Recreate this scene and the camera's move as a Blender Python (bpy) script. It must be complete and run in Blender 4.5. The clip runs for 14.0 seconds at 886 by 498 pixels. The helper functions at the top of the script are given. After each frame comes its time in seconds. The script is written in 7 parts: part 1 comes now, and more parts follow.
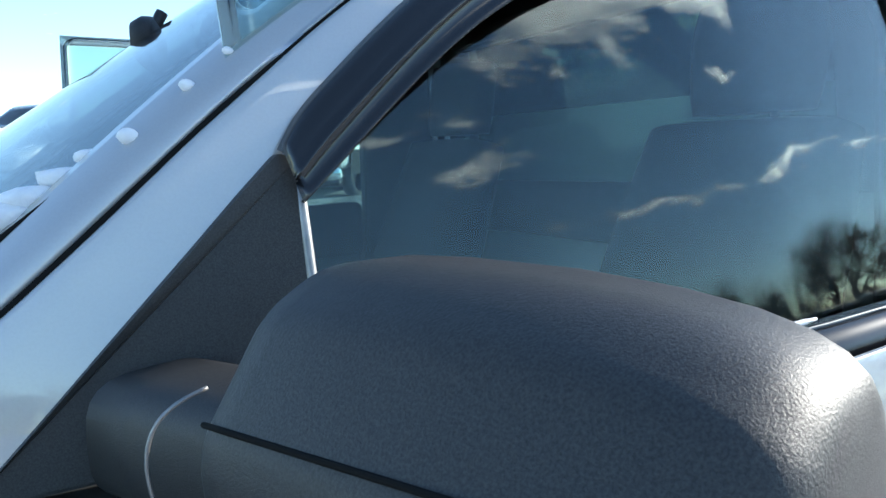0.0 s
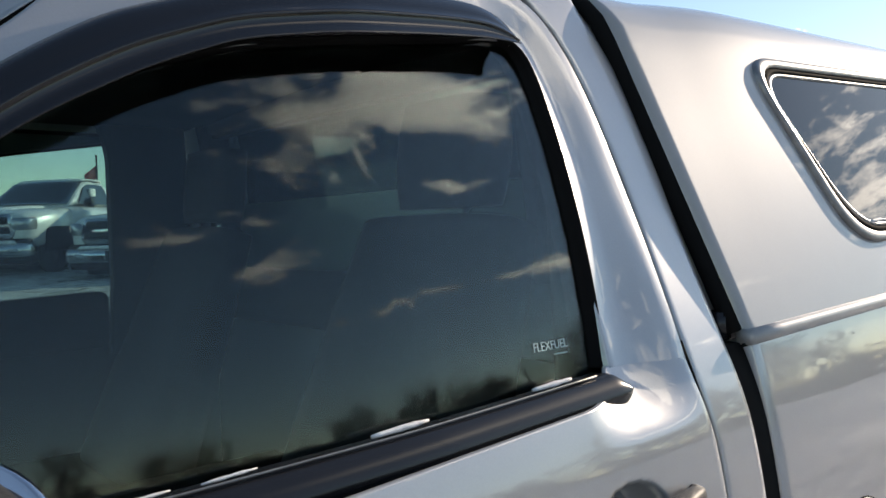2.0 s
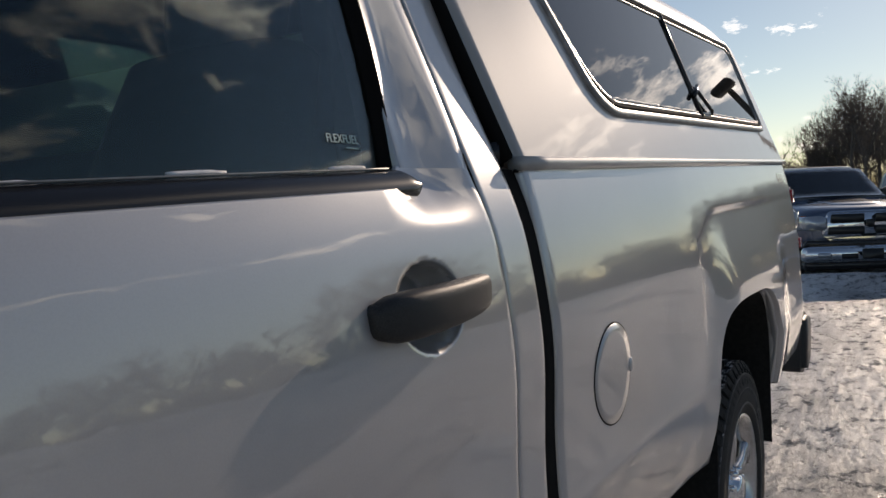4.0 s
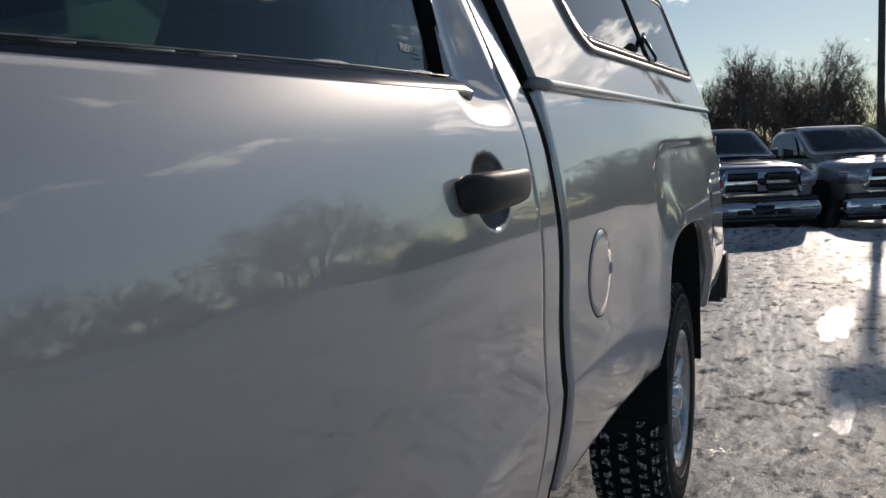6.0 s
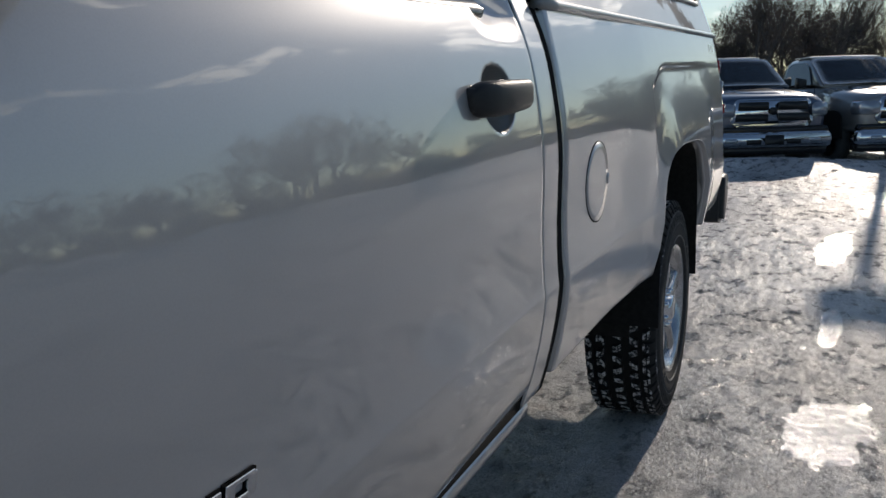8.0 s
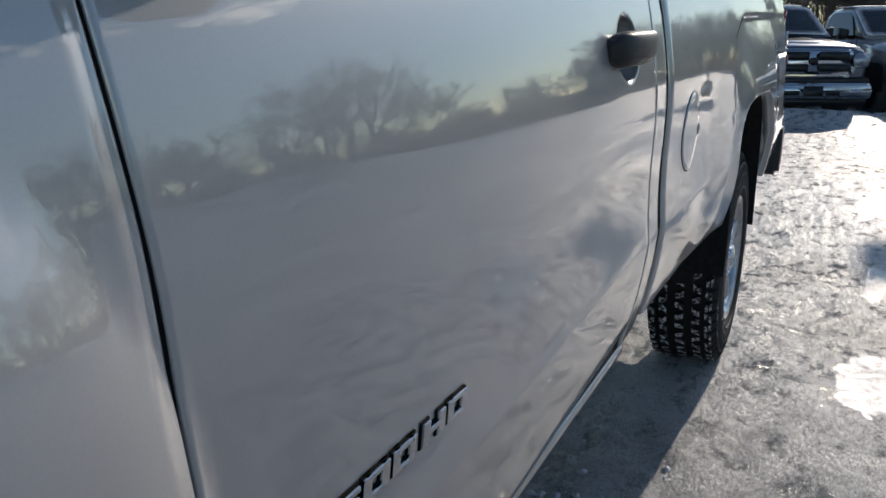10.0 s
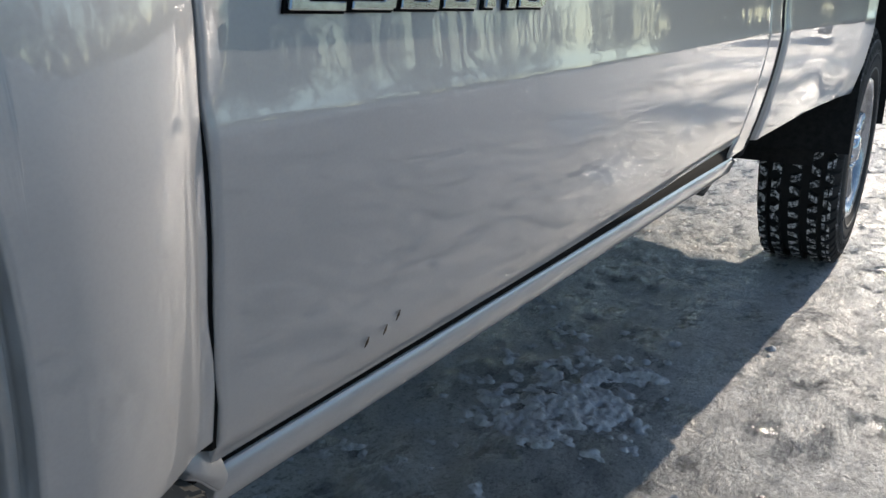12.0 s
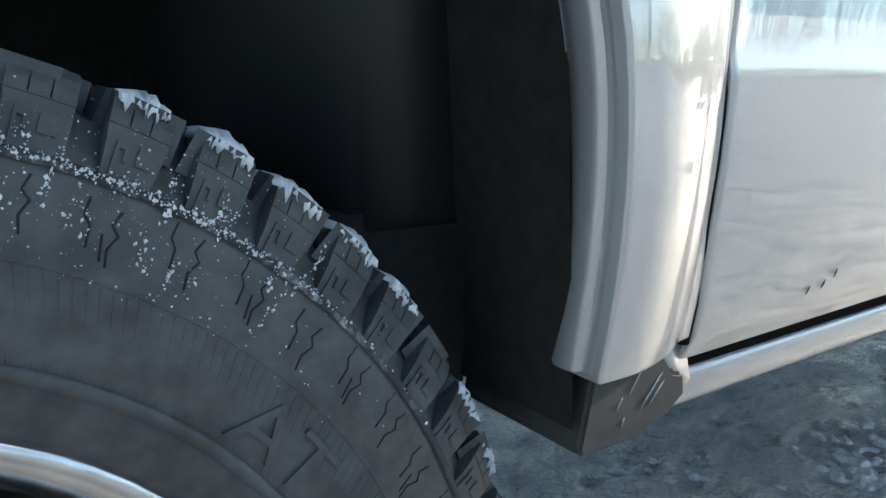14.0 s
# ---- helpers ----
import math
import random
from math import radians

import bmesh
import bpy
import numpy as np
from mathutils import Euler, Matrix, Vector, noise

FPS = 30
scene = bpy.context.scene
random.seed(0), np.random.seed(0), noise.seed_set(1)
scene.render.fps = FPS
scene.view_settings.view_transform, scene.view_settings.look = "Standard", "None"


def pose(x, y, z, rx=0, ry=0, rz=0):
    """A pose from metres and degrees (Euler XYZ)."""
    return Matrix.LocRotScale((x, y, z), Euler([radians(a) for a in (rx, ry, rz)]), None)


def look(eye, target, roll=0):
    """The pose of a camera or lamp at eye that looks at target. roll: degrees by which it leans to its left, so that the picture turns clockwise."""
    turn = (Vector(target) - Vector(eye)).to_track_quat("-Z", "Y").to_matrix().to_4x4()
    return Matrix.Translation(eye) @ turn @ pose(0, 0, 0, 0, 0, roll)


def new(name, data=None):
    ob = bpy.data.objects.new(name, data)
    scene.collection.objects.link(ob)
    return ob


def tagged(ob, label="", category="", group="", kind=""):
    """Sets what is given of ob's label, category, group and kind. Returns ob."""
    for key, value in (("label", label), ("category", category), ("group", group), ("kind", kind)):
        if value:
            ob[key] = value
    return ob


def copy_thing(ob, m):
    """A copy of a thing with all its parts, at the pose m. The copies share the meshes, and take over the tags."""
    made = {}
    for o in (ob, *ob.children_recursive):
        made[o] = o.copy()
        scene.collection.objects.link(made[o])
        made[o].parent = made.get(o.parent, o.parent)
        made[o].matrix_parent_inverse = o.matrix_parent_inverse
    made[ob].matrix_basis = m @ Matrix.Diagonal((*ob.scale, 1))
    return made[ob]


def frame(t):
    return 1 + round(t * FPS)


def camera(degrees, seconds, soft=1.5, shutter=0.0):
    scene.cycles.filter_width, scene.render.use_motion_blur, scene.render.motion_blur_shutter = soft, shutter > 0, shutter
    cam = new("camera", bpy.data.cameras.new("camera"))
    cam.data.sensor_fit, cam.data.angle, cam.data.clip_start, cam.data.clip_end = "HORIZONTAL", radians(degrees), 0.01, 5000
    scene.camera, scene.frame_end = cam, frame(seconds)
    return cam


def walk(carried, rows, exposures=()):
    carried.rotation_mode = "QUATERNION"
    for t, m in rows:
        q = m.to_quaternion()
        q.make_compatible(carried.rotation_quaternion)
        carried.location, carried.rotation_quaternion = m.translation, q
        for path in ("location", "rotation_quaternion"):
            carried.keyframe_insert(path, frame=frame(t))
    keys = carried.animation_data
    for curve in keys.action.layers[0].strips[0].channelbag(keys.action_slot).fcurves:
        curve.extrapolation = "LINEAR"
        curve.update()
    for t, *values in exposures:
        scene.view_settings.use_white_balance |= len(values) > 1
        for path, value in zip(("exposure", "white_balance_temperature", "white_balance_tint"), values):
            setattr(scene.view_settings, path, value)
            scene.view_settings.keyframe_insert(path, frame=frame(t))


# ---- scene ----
cam = camera(58.3, 14.0)

PATH = [
    (0, (0.064, -0.434, 1.581), (1.061, 1.283, 1.343), -2.2),
    (0.5, (0.183, -0.414, 1.631), (1.249, 1.275, 1.529), -3.0),
    (1, (0.256, -0.439, 1.622), (1.389, 1.205, 1.512), -1.0),
    (1.5, (0.287, -0.493, 1.62), (1.492, 1.102, 1.54), -1.5),
    (2, (0.292, -0.566, 1.596), (1.602, 0.943, 1.542), -1.9),
    (2.5, (0.269, -0.594, 1.544), (1.789, 0.705, 1.48), -1.9),
    (3, (0.268, -0.586, 1.445), (1.923, 0.536, 1.411), -2.0),
    (3.2, (0.263, -0.58, 1.418), (1.942, 0.505, 1.38), -1.9),
    (5.3, (0.125, -0.432, 1.282), (1.867, 0.533, 1.09), -2.8),
    (5.5, (0.079, -0.43, 1.283), (1.845, 0.489, 1.088), -2.4),
    (6, (-0.032, -0.42, 1.249), (1.779, 0.407, 1.057), -2.3),
    (6.5, (-0.096, -0.388, 1.23), (1.729, 0.401, 1.017), -2.1),
    (7, (-0.124, -0.443, 1.238), (1.694, 0.345, 0.962), -2.1),
    (7.5, (-0.151, -0.493, 1.243), (1.648, 0.314, 0.907), -1.9),
    (8, (-0.2, -0.49, 1.219), (1.577, 0.351, 0.85), -1.6),
    (8.2, (-0.226, -0.474, 1.215), (1.537, 0.381, 0.818), -1.4),
    (10.3, (-0.345, -0.344, 1.237), (1.379, 0.528, 0.718), -0.1),
    (10.5, (-0.33, -0.353, 1.216), (1.393, 0.52, 0.697), -0.5),
    (11, (-0.298, -0.34, 1.122), (1.428, 0.523, 0.594), -0.3),
    (11.5, (-0.291, -0.323, 0.999), (1.416, 0.561, 0.445), 0.0),
    (11.9, (-0.279, -0.336, 0.874), (1.335, 0.704, 0.315), 0.1),
    (12, (-0.283, -0.349, 0.858), (1.311, 0.713, 0.283), 0.7),
    (12.5, (-0.271, -0.371, 0.812), (1.315, 0.728, 0.287), 0.3),
    (13, (-0.29, -0.364, 0.803), (1.275, 0.782, 0.318), 0.1),
    (13.5, (-0.379, -0.371, 0.792), (1.135, 0.859, 0.353), 0.1),
    (14, (-0.474, -0.366, 0.786), (0.622, 1.261, 0.394), 0.1),
]
EXPOSURES = [(0, 1.45, 6500, 8), (0.5, 0.9, 7300, 11), (1.0, 0.72, 7800, 13), (1.5, 0.62, 8000, 14), (2.5, 0.15, 8300, 20), (3.0, -0.22, 8600, 22), (5.5, -0.8, 7500, 17), (6.5, -0.96, 7500, 17),
             (8.0, -0.75, 7200, 15), (10.5, -0.35, 7100, 14), (11.0, -0.35, 7100, 14), (11.5, -0.24, 7200, 14), (12.0, 0.27, 7300, 13), (12.5, 0.5, 7300, 13), (13.2, 0.5, 7300, 13), (14.0, 1.35, 7600, 9)]
walk(cam, [(t, look(eye, target, roll)) for t, eye, target, roll in PATH], EXPOSURES)

# ---- world, sun ----
SUN_AZ, SUN_EL = radians(-4.5), radians(21.0)
SUN_DIR = Vector((math.cos(SUN_AZ) * math.cos(SUN_EL), math.sin(SUN_AZ) * math.cos(SUN_EL), math.sin(SUN_EL)))
world = bpy.data.worlds.new("winter_sky")
scene.world = world
world.use_nodes = True
wn, wl = world.node_tree.nodes, world.node_tree.links
wn.clear()
w_out = wn.new("ShaderNodeOutputWorld")
w_bg = wn.new("ShaderNodeBackground")
w_bg.inputs["Strength"].default_value = 0.14
sky = wn.new("ShaderNodeTexSky")
sky.sky_type = "NISHITA"
sky.sun_disc = False
sky.sun_elevation = SUN_EL
sky.sun_rotation = radians(90) - SUN_AZ
sky.air_density, sky.dust_density, sky.ozone_density = 1.0, 0.12, 2.6
w_tc = wn.new("ShaderNodeTexCoord")
w_sep = wn.new("ShaderNodeSeparateXYZ")
wl.new(w_tc.outputs["Generated"], w_sep.inputs[0])
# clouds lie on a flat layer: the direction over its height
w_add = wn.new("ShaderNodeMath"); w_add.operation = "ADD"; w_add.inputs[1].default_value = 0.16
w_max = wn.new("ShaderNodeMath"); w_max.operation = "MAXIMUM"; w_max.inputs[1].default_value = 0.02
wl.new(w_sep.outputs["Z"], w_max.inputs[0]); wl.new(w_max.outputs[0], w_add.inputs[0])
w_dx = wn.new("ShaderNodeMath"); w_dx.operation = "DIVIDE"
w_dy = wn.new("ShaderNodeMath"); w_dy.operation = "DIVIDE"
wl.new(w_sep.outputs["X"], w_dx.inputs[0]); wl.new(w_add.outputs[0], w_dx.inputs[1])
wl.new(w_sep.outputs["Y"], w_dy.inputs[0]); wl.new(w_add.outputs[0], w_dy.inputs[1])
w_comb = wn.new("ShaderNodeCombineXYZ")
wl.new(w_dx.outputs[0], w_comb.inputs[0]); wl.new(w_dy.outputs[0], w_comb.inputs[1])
# ragged edges: the layer's coordinates waver a little
w_warp = wn.new("ShaderNodeTexNoise")
w_warp.inputs["Scale"].default_value, w_warp.inputs["Detail"].default_value, w_warp.inputs["Roughness"].default_value = 3.2, 7.0, 0.62
wl.new(w_comb.outputs[0], w_warp.inputs["Vector"])
w_shift = wn.new("ShaderNodeVectorMath"); w_shift.operation = "SUBTRACT"; w_shift.inputs[1].default_value = (0.5, 0.5, 0.5)
w_scale = wn.new("ShaderNodeVectorMath"); w_scale.operation = "SCALE"; w_scale.inputs["Scale"].default_value = 0.55
w_pos = wn.new("ShaderNodeVectorMath"); w_pos.operation = "ADD"
wl.new(w_warp.outputs["Color"], w_shift.inputs[0]); wl.new(w_shift.outputs[0], w_scale.inputs[0])
wl.new(w_scale.outputs[0], w_pos.inputs[0]); wl.new(w_comb.outputs[0], w_pos.inputs[1])
w_noise = wn.new("ShaderNodeTexNoise")
w_noise.inputs["Scale"].default_value, w_noise.inputs["Detail"].default_value, w_noise.inputs["Roughness"].default_value = 4.2, 10.0, 0.66
w_map = wn.new("ShaderNodeMapping"); w_map.inputs["Rotation"].default_value = (0, 0, radians(-35)); w_map.inputs["Scale"].default_value = (0.9, 1.15, 1)
wl.new(w_comb.outputs[0], w_map.inputs[0]); wl.new(w_map.outputs[0], w_noise.inputs["Vector"])


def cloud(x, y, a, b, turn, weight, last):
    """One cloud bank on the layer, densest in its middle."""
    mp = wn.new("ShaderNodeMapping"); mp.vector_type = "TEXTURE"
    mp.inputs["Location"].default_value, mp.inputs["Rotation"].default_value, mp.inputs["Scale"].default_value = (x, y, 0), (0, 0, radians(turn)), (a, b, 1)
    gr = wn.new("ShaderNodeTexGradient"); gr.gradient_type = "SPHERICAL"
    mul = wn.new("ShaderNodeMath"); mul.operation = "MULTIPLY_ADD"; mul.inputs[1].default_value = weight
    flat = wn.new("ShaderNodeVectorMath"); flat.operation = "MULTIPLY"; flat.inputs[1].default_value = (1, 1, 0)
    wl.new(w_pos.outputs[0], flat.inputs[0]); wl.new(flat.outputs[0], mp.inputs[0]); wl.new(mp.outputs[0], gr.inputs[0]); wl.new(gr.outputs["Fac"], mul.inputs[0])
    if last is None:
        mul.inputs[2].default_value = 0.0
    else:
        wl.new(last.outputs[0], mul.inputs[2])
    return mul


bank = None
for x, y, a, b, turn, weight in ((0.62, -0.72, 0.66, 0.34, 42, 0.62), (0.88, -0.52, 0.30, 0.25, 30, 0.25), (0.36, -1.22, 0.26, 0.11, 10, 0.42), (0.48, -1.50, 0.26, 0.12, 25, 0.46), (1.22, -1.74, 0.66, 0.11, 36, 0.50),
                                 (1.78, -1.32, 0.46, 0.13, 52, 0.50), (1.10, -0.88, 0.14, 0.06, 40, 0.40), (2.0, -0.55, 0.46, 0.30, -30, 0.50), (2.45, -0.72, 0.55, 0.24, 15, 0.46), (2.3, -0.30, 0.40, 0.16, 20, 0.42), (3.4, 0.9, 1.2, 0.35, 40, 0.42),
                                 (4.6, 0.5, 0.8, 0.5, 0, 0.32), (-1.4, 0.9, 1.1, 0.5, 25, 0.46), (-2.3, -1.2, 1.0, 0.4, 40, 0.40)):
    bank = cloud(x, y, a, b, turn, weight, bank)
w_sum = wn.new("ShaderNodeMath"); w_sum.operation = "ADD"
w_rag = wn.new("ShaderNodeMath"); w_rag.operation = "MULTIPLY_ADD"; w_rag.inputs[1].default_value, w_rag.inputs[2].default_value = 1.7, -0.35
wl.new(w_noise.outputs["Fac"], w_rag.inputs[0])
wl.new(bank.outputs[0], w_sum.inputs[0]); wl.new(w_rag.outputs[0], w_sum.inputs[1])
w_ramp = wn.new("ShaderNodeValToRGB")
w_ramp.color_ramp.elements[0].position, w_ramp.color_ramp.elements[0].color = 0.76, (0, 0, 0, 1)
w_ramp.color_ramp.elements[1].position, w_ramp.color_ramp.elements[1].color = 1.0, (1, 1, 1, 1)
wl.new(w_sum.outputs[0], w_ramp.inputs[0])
w_mix = wn.new("ShaderNodeMixRGB")
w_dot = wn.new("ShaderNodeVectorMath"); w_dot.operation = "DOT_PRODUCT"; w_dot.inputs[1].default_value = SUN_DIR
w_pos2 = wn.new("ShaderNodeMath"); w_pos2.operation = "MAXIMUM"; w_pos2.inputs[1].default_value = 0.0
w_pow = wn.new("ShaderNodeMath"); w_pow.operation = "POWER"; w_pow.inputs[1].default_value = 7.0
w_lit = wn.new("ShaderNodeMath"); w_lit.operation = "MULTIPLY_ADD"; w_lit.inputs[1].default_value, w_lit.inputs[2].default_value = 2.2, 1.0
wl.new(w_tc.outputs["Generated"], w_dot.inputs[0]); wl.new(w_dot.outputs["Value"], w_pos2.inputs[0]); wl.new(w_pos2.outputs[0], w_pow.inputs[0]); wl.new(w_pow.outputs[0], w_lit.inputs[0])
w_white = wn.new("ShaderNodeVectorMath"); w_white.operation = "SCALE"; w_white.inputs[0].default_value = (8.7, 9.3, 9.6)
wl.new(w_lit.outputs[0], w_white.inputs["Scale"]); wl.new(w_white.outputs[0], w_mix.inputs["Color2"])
w_half = wn.new("ShaderNodeMath"); w_half.operation = "MULTIPLY"; w_half.inputs[1].default_value = 0.85
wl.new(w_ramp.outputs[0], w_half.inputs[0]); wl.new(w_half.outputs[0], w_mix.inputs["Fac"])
w_deep = wn.new("ShaderNodeMixRGB"); w_deep.blend_type = "MULTIPLY"; w_deep.inputs["Fac"].default_value = 1.0
w_deep.inputs["Color2"].default_value = (0.90, 1.0, 1.03, 1)
wl.new(sky.outputs[0], w_deep.inputs["Color1"])
wl.new(w_deep.outputs[0], w_mix.inputs["Color1"])
wl.new(w_mix.outputs[0], w_bg.inputs["Color"])
wl.new(w_bg.outputs[0], w_out.inputs[0])
sun = new("sun", bpy.data.lights.new("sun", "SUN"))
sun.data.energy, sun.data.angle, sun.data.color = 3.3, radians(0.53), (1.0, 0.95, 0.87)
sun.matrix_world = look(SUN_DIR * 50, (0, 0, 0))


# ---- materials ----
def material(name, color, rough=0.5, metal=0.0, **more):
    m = bpy.data.materials.new(name)
    m.use_nodes = True
    b = m.node_tree.nodes["Principled BSDF"]
    b.inputs["Base Color"].default_value = (*color, 1)
    b.inputs["Roughness"].default_value = rough
    b.inputs["Metallic"].default_value = metal
    for key, value in more.items():
        b.inputs[key.replace("_", " ")].default_value = value
    return m


def bsdf(m):
    return m.node_tree.nodes["Principled BSDF"]


def noise_node(m, scale, detail=6.0, rough=0.6, stretch=None):
    n = m.node_tree.nodes.new("ShaderNodeTexNoise")
    n.inputs["Scale"].default_value, n.inputs["Detail"].default_value, n.inputs["Roughness"].default_value = scale, detail, rough
    tc = m.node_tree.nodes.new("ShaderNodeTexCoord")
    if stretch:
        mp = m.node_tree.nodes.new("ShaderNodeMapping")
        mp.inputs["Scale"].default_value = stretch
        m.node_tree.links.new(tc.outputs["Object"], mp.inputs[0])
        m.node_tree.links.new(mp.outputs[0], n.inputs["Vector"])
    else:
        m.node_tree.links.new(tc.outputs["Object"], n.inputs["Vector"])
    return n


def ramp(m, src, stops):
    r = m.node_tree.nodes.new("ShaderNodeValToRGB")
    e = r.color_ramp.elements
    while len(e) < len(stops):
        e.new(0.5)
    for k, (p, c) in zip(e, stops):
        k.position, k.color = p, (*c, 1) if len(c) == 3 else c
    m.node_tree.links.new(src, r.inputs[0])
    return r


def bump(m, src, strength, distance):
    b = m.node_tree.nodes.new("ShaderNodeBump")
    b.inputs["Strength"].default_value, b.inputs["Distance"].default_value = strength, distance
    m.node_tree.links.new(src, b.inputs["Height"])
    m.node_tree.links.new(b.outputs[0], bsdf(m).inputs["Normal"])
    return b


def mottled(name, dark, light, scale, rough, strength=0.3, distance=0.002, metal=0.0, lo=0.35, hi=0.65, detail=6.0, **more):
    m = material(name, light, rough, metal, **more)
    n = noise_node(m, scale, detail)
    r = ramp(m, n.outputs["Fac"], [(lo, dark), (hi, light)])
    m.node_tree.links.new(r.outputs[0], bsdf(m).inputs["Base Color"])
    if strength:
        bump(m, n.outputs["Fac"], strength, distance)
    return m


def car_paint(name, color, metal=0.38, rough=0.36, coat=2.0):
    m = material(name, color, rough, metal, Coat_Weight=1.0, Coat_Roughness=0.006, Coat_IOR=coat)
    n = noise_node(m, 2.2, 5.0, 0.55)
    r = ramp(m, n.outputs["Fac"], [(0.40, tuple(c * 0.95 for c in color)), (0.65, color)])
    fl = noise_node(m, 420.0, 3.0, 0.6)
    fr = ramp(m, fl.outputs["Fac"], [(0.36, (0.965, 0.965, 0.965)), (0.60, (1.0, 1.0, 1.0))])
    fm = m.node_tree.nodes.new("ShaderNodeMixRGB"); fm.blend_type = "MULTIPLY"; fm.inputs[0].default_value = 1.0
    m.node_tree.links.new(r.outputs[0], fm.inputs[1]); m.node_tree.links.new(fr.outputs[0], fm.inputs[2])
    m.node_tree.links.new(fm.outputs[0], bsdf(m).inputs["Base Color"])
    # a thin uneven film of road salt dulls the clear coat
    f = noise_node(m, 6.0, 6.0, 0.6)
    rr = ramp(m, f.outputs["Fac"], [(0.45, (0.003,) * 3), (0.75, (0.022,) * 3)])
    m.node_tree.links.new(rr.outputs[0], bsdf(m).inputs["Coat Roughness"])
    # faint orange peel
    w = noise_node(m, 9.0, 2.0, 0.5)
    bmp = m.node_tree.nodes.new("ShaderNodeBump")
    bmp.inputs["Strength"].default_value, bmp.inputs["Distance"].default_value = 0.10, 0.003
    m.node_tree.links.new(w.outputs["Fac"], bmp.inputs["Height"])
    # long soft waves in the pressed sheet
    w2 = noise_node(m, 2.6, 1.0, 0.5)
    bmp2 = m.node_tree.nodes.new("ShaderNodeBump")
    bmp2.inputs["Strength"].default_value, bmp2.inputs["Distance"].default_value = 0.10, 0.010
    m.node_tree.links.new(w2.outputs["Fac"], bmp2.inputs["Height"])
    m.node_tree.links.new(bmp2.outputs[0], bmp.inputs["Normal"])
    m.node_tree.links.new(bmp.outputs[0], bsdf(m).inputs["Coat Normal"])
    return m


SILVER = car_paint("silver_paint", (0.45, 0.448, 0.452))
TOPPER_PAINT = car_paint("topper_silver_paint", (0.39, 0.385, 0.38), 0.12, 0.55, 1.55)
WHITE_PAINT = car_paint("white_paint", (0.78, 0.79, 0.80), 0.0, 0.3)
BLUE_PAINT = car_paint("dark_blue_paint", (0.03, 0.055, 0.11), 0.3, 0.3)
GREY_PAINT = car_paint("grey_paint", (0.30, 0.29, 0.28), 0.5, 0.32)
RED_PAINT = car_paint("red_paint", (0.45, 0.02, 0.02), 0.0, 0.3)
BLACK_PLASTIC = mottled("black_plastic", (0.020, 0.020, 0.021), (0.044, 0.044, 0.044), 700, 0.44, 0.6, 0.0006, Specular_IOR_Level=0.32)
SMOOTH_BLACK = material("smooth_black_trim", (0.015, 0.015, 0.017), 0.22)
# black for rubber seals, and for the shade put into panel gaps
SEAL_GAP_BLACK = material("seal_gap_black", (0.006, 0.006, 0.006), 0.9, 0.0, Specular_IOR_Level=0.15)
SMOKE = material("smoked_acrylic", (0.012, 0.011, 0.012), 0.12, 0.0, Coat_Weight=0.2)
LINER = mottled("wheelhouse_liner", (0.004, 0.004, 0.004), (0.014, 0.014, 0.013), 60, 0.9, 0.5, 0.002)
FLAP_PLASTIC = mottled("splash_trim", (0.028, 0.028, 0.027), (0.055, 0.054, 0.052), 25, 0.75, 0.2, 0.001)
FLAP_SCRATCH = mottled("scratched_plastic", (0.22, 0.22, 0.22), (0.42, 0.42, 0.42), 300, 0.8, 0.0)
CHROME = material("chrome", (0.75, 0.76, 0.78), 0.08, 1.0)
ALLOY = mottled("alloy_wheel", (0.45, 0.45, 0.45), (0.62, 0.62, 0.63), 18, 0.25, 0.05, 0.001, metal=1.0)
ALU = mottled("aluminium_frame", (0.22, 0.22, 0.22), (0.32, 0.32, 0.32), 40, 0.42, 0.05, 0.0005, metal=0.6)
DARK_METAL = mottled("underbody_metal", (0.012, 0.011, 0.01), (0.04, 0.036, 0.032), 30, 0.7, 0.4, 0.002)
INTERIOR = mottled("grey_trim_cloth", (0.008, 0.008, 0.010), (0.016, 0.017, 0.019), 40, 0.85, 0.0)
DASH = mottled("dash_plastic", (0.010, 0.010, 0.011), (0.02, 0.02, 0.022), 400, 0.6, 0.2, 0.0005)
RUST = mottled("rust_chip", (0.05, 0.03, 0.02), (0.13, 0.09, 0.06), 300, 0.9, 0.3, 0.001)
BADGE_CHROME = material("badge_chrome", (0.62, 0.63, 0.64), 0.14, 1.0)
STICKER = material("sticker_print", (0.55, 0.72, 0.70), 0.6)
AMBER = material("amber_lens", (0.55, 0.12, 0.01), 0.15, 0.0, Coat_Weight=1.0)
RED_LENS = material("red_lens", (0.35, 0.008, 0.01), 0.12, 0.0, Coat_Weight=1.0)
LAMP_LENS = material("headlamp_lens", (0.45, 0.47, 0.5), 0.08, 0.6, Coat_Weight=1.0)
PAPER = material("window_paper", (0.75, 0.78, 0.78), 0.8)
PLATE = material("plate_black", (0.012, 0.012, 0.012), 0.35)


def glass(name, tint):
    m = material(name, tint, 0.0, 0.0, Transmission_Weight=1.0, IOR=1.5)
    return m


DOOR_GLASS = glass("tinted_door_glass", (0.52, 0.70, 0.67))
WINDSHIELD_GLASS = glass("windshield_glass", (0.60, 0.72, 0.71))
PRIVACY_GLASS = material("dark_privacy_glass", (0.02, 0.018, 0.017), 0.0, 0.0, IOR=1.48)
FAR_GLASS = material("far_vehicle_glass", (0.015, 0.02, 0.024), 0.03, 0.0, Coat_Weight=1.0)


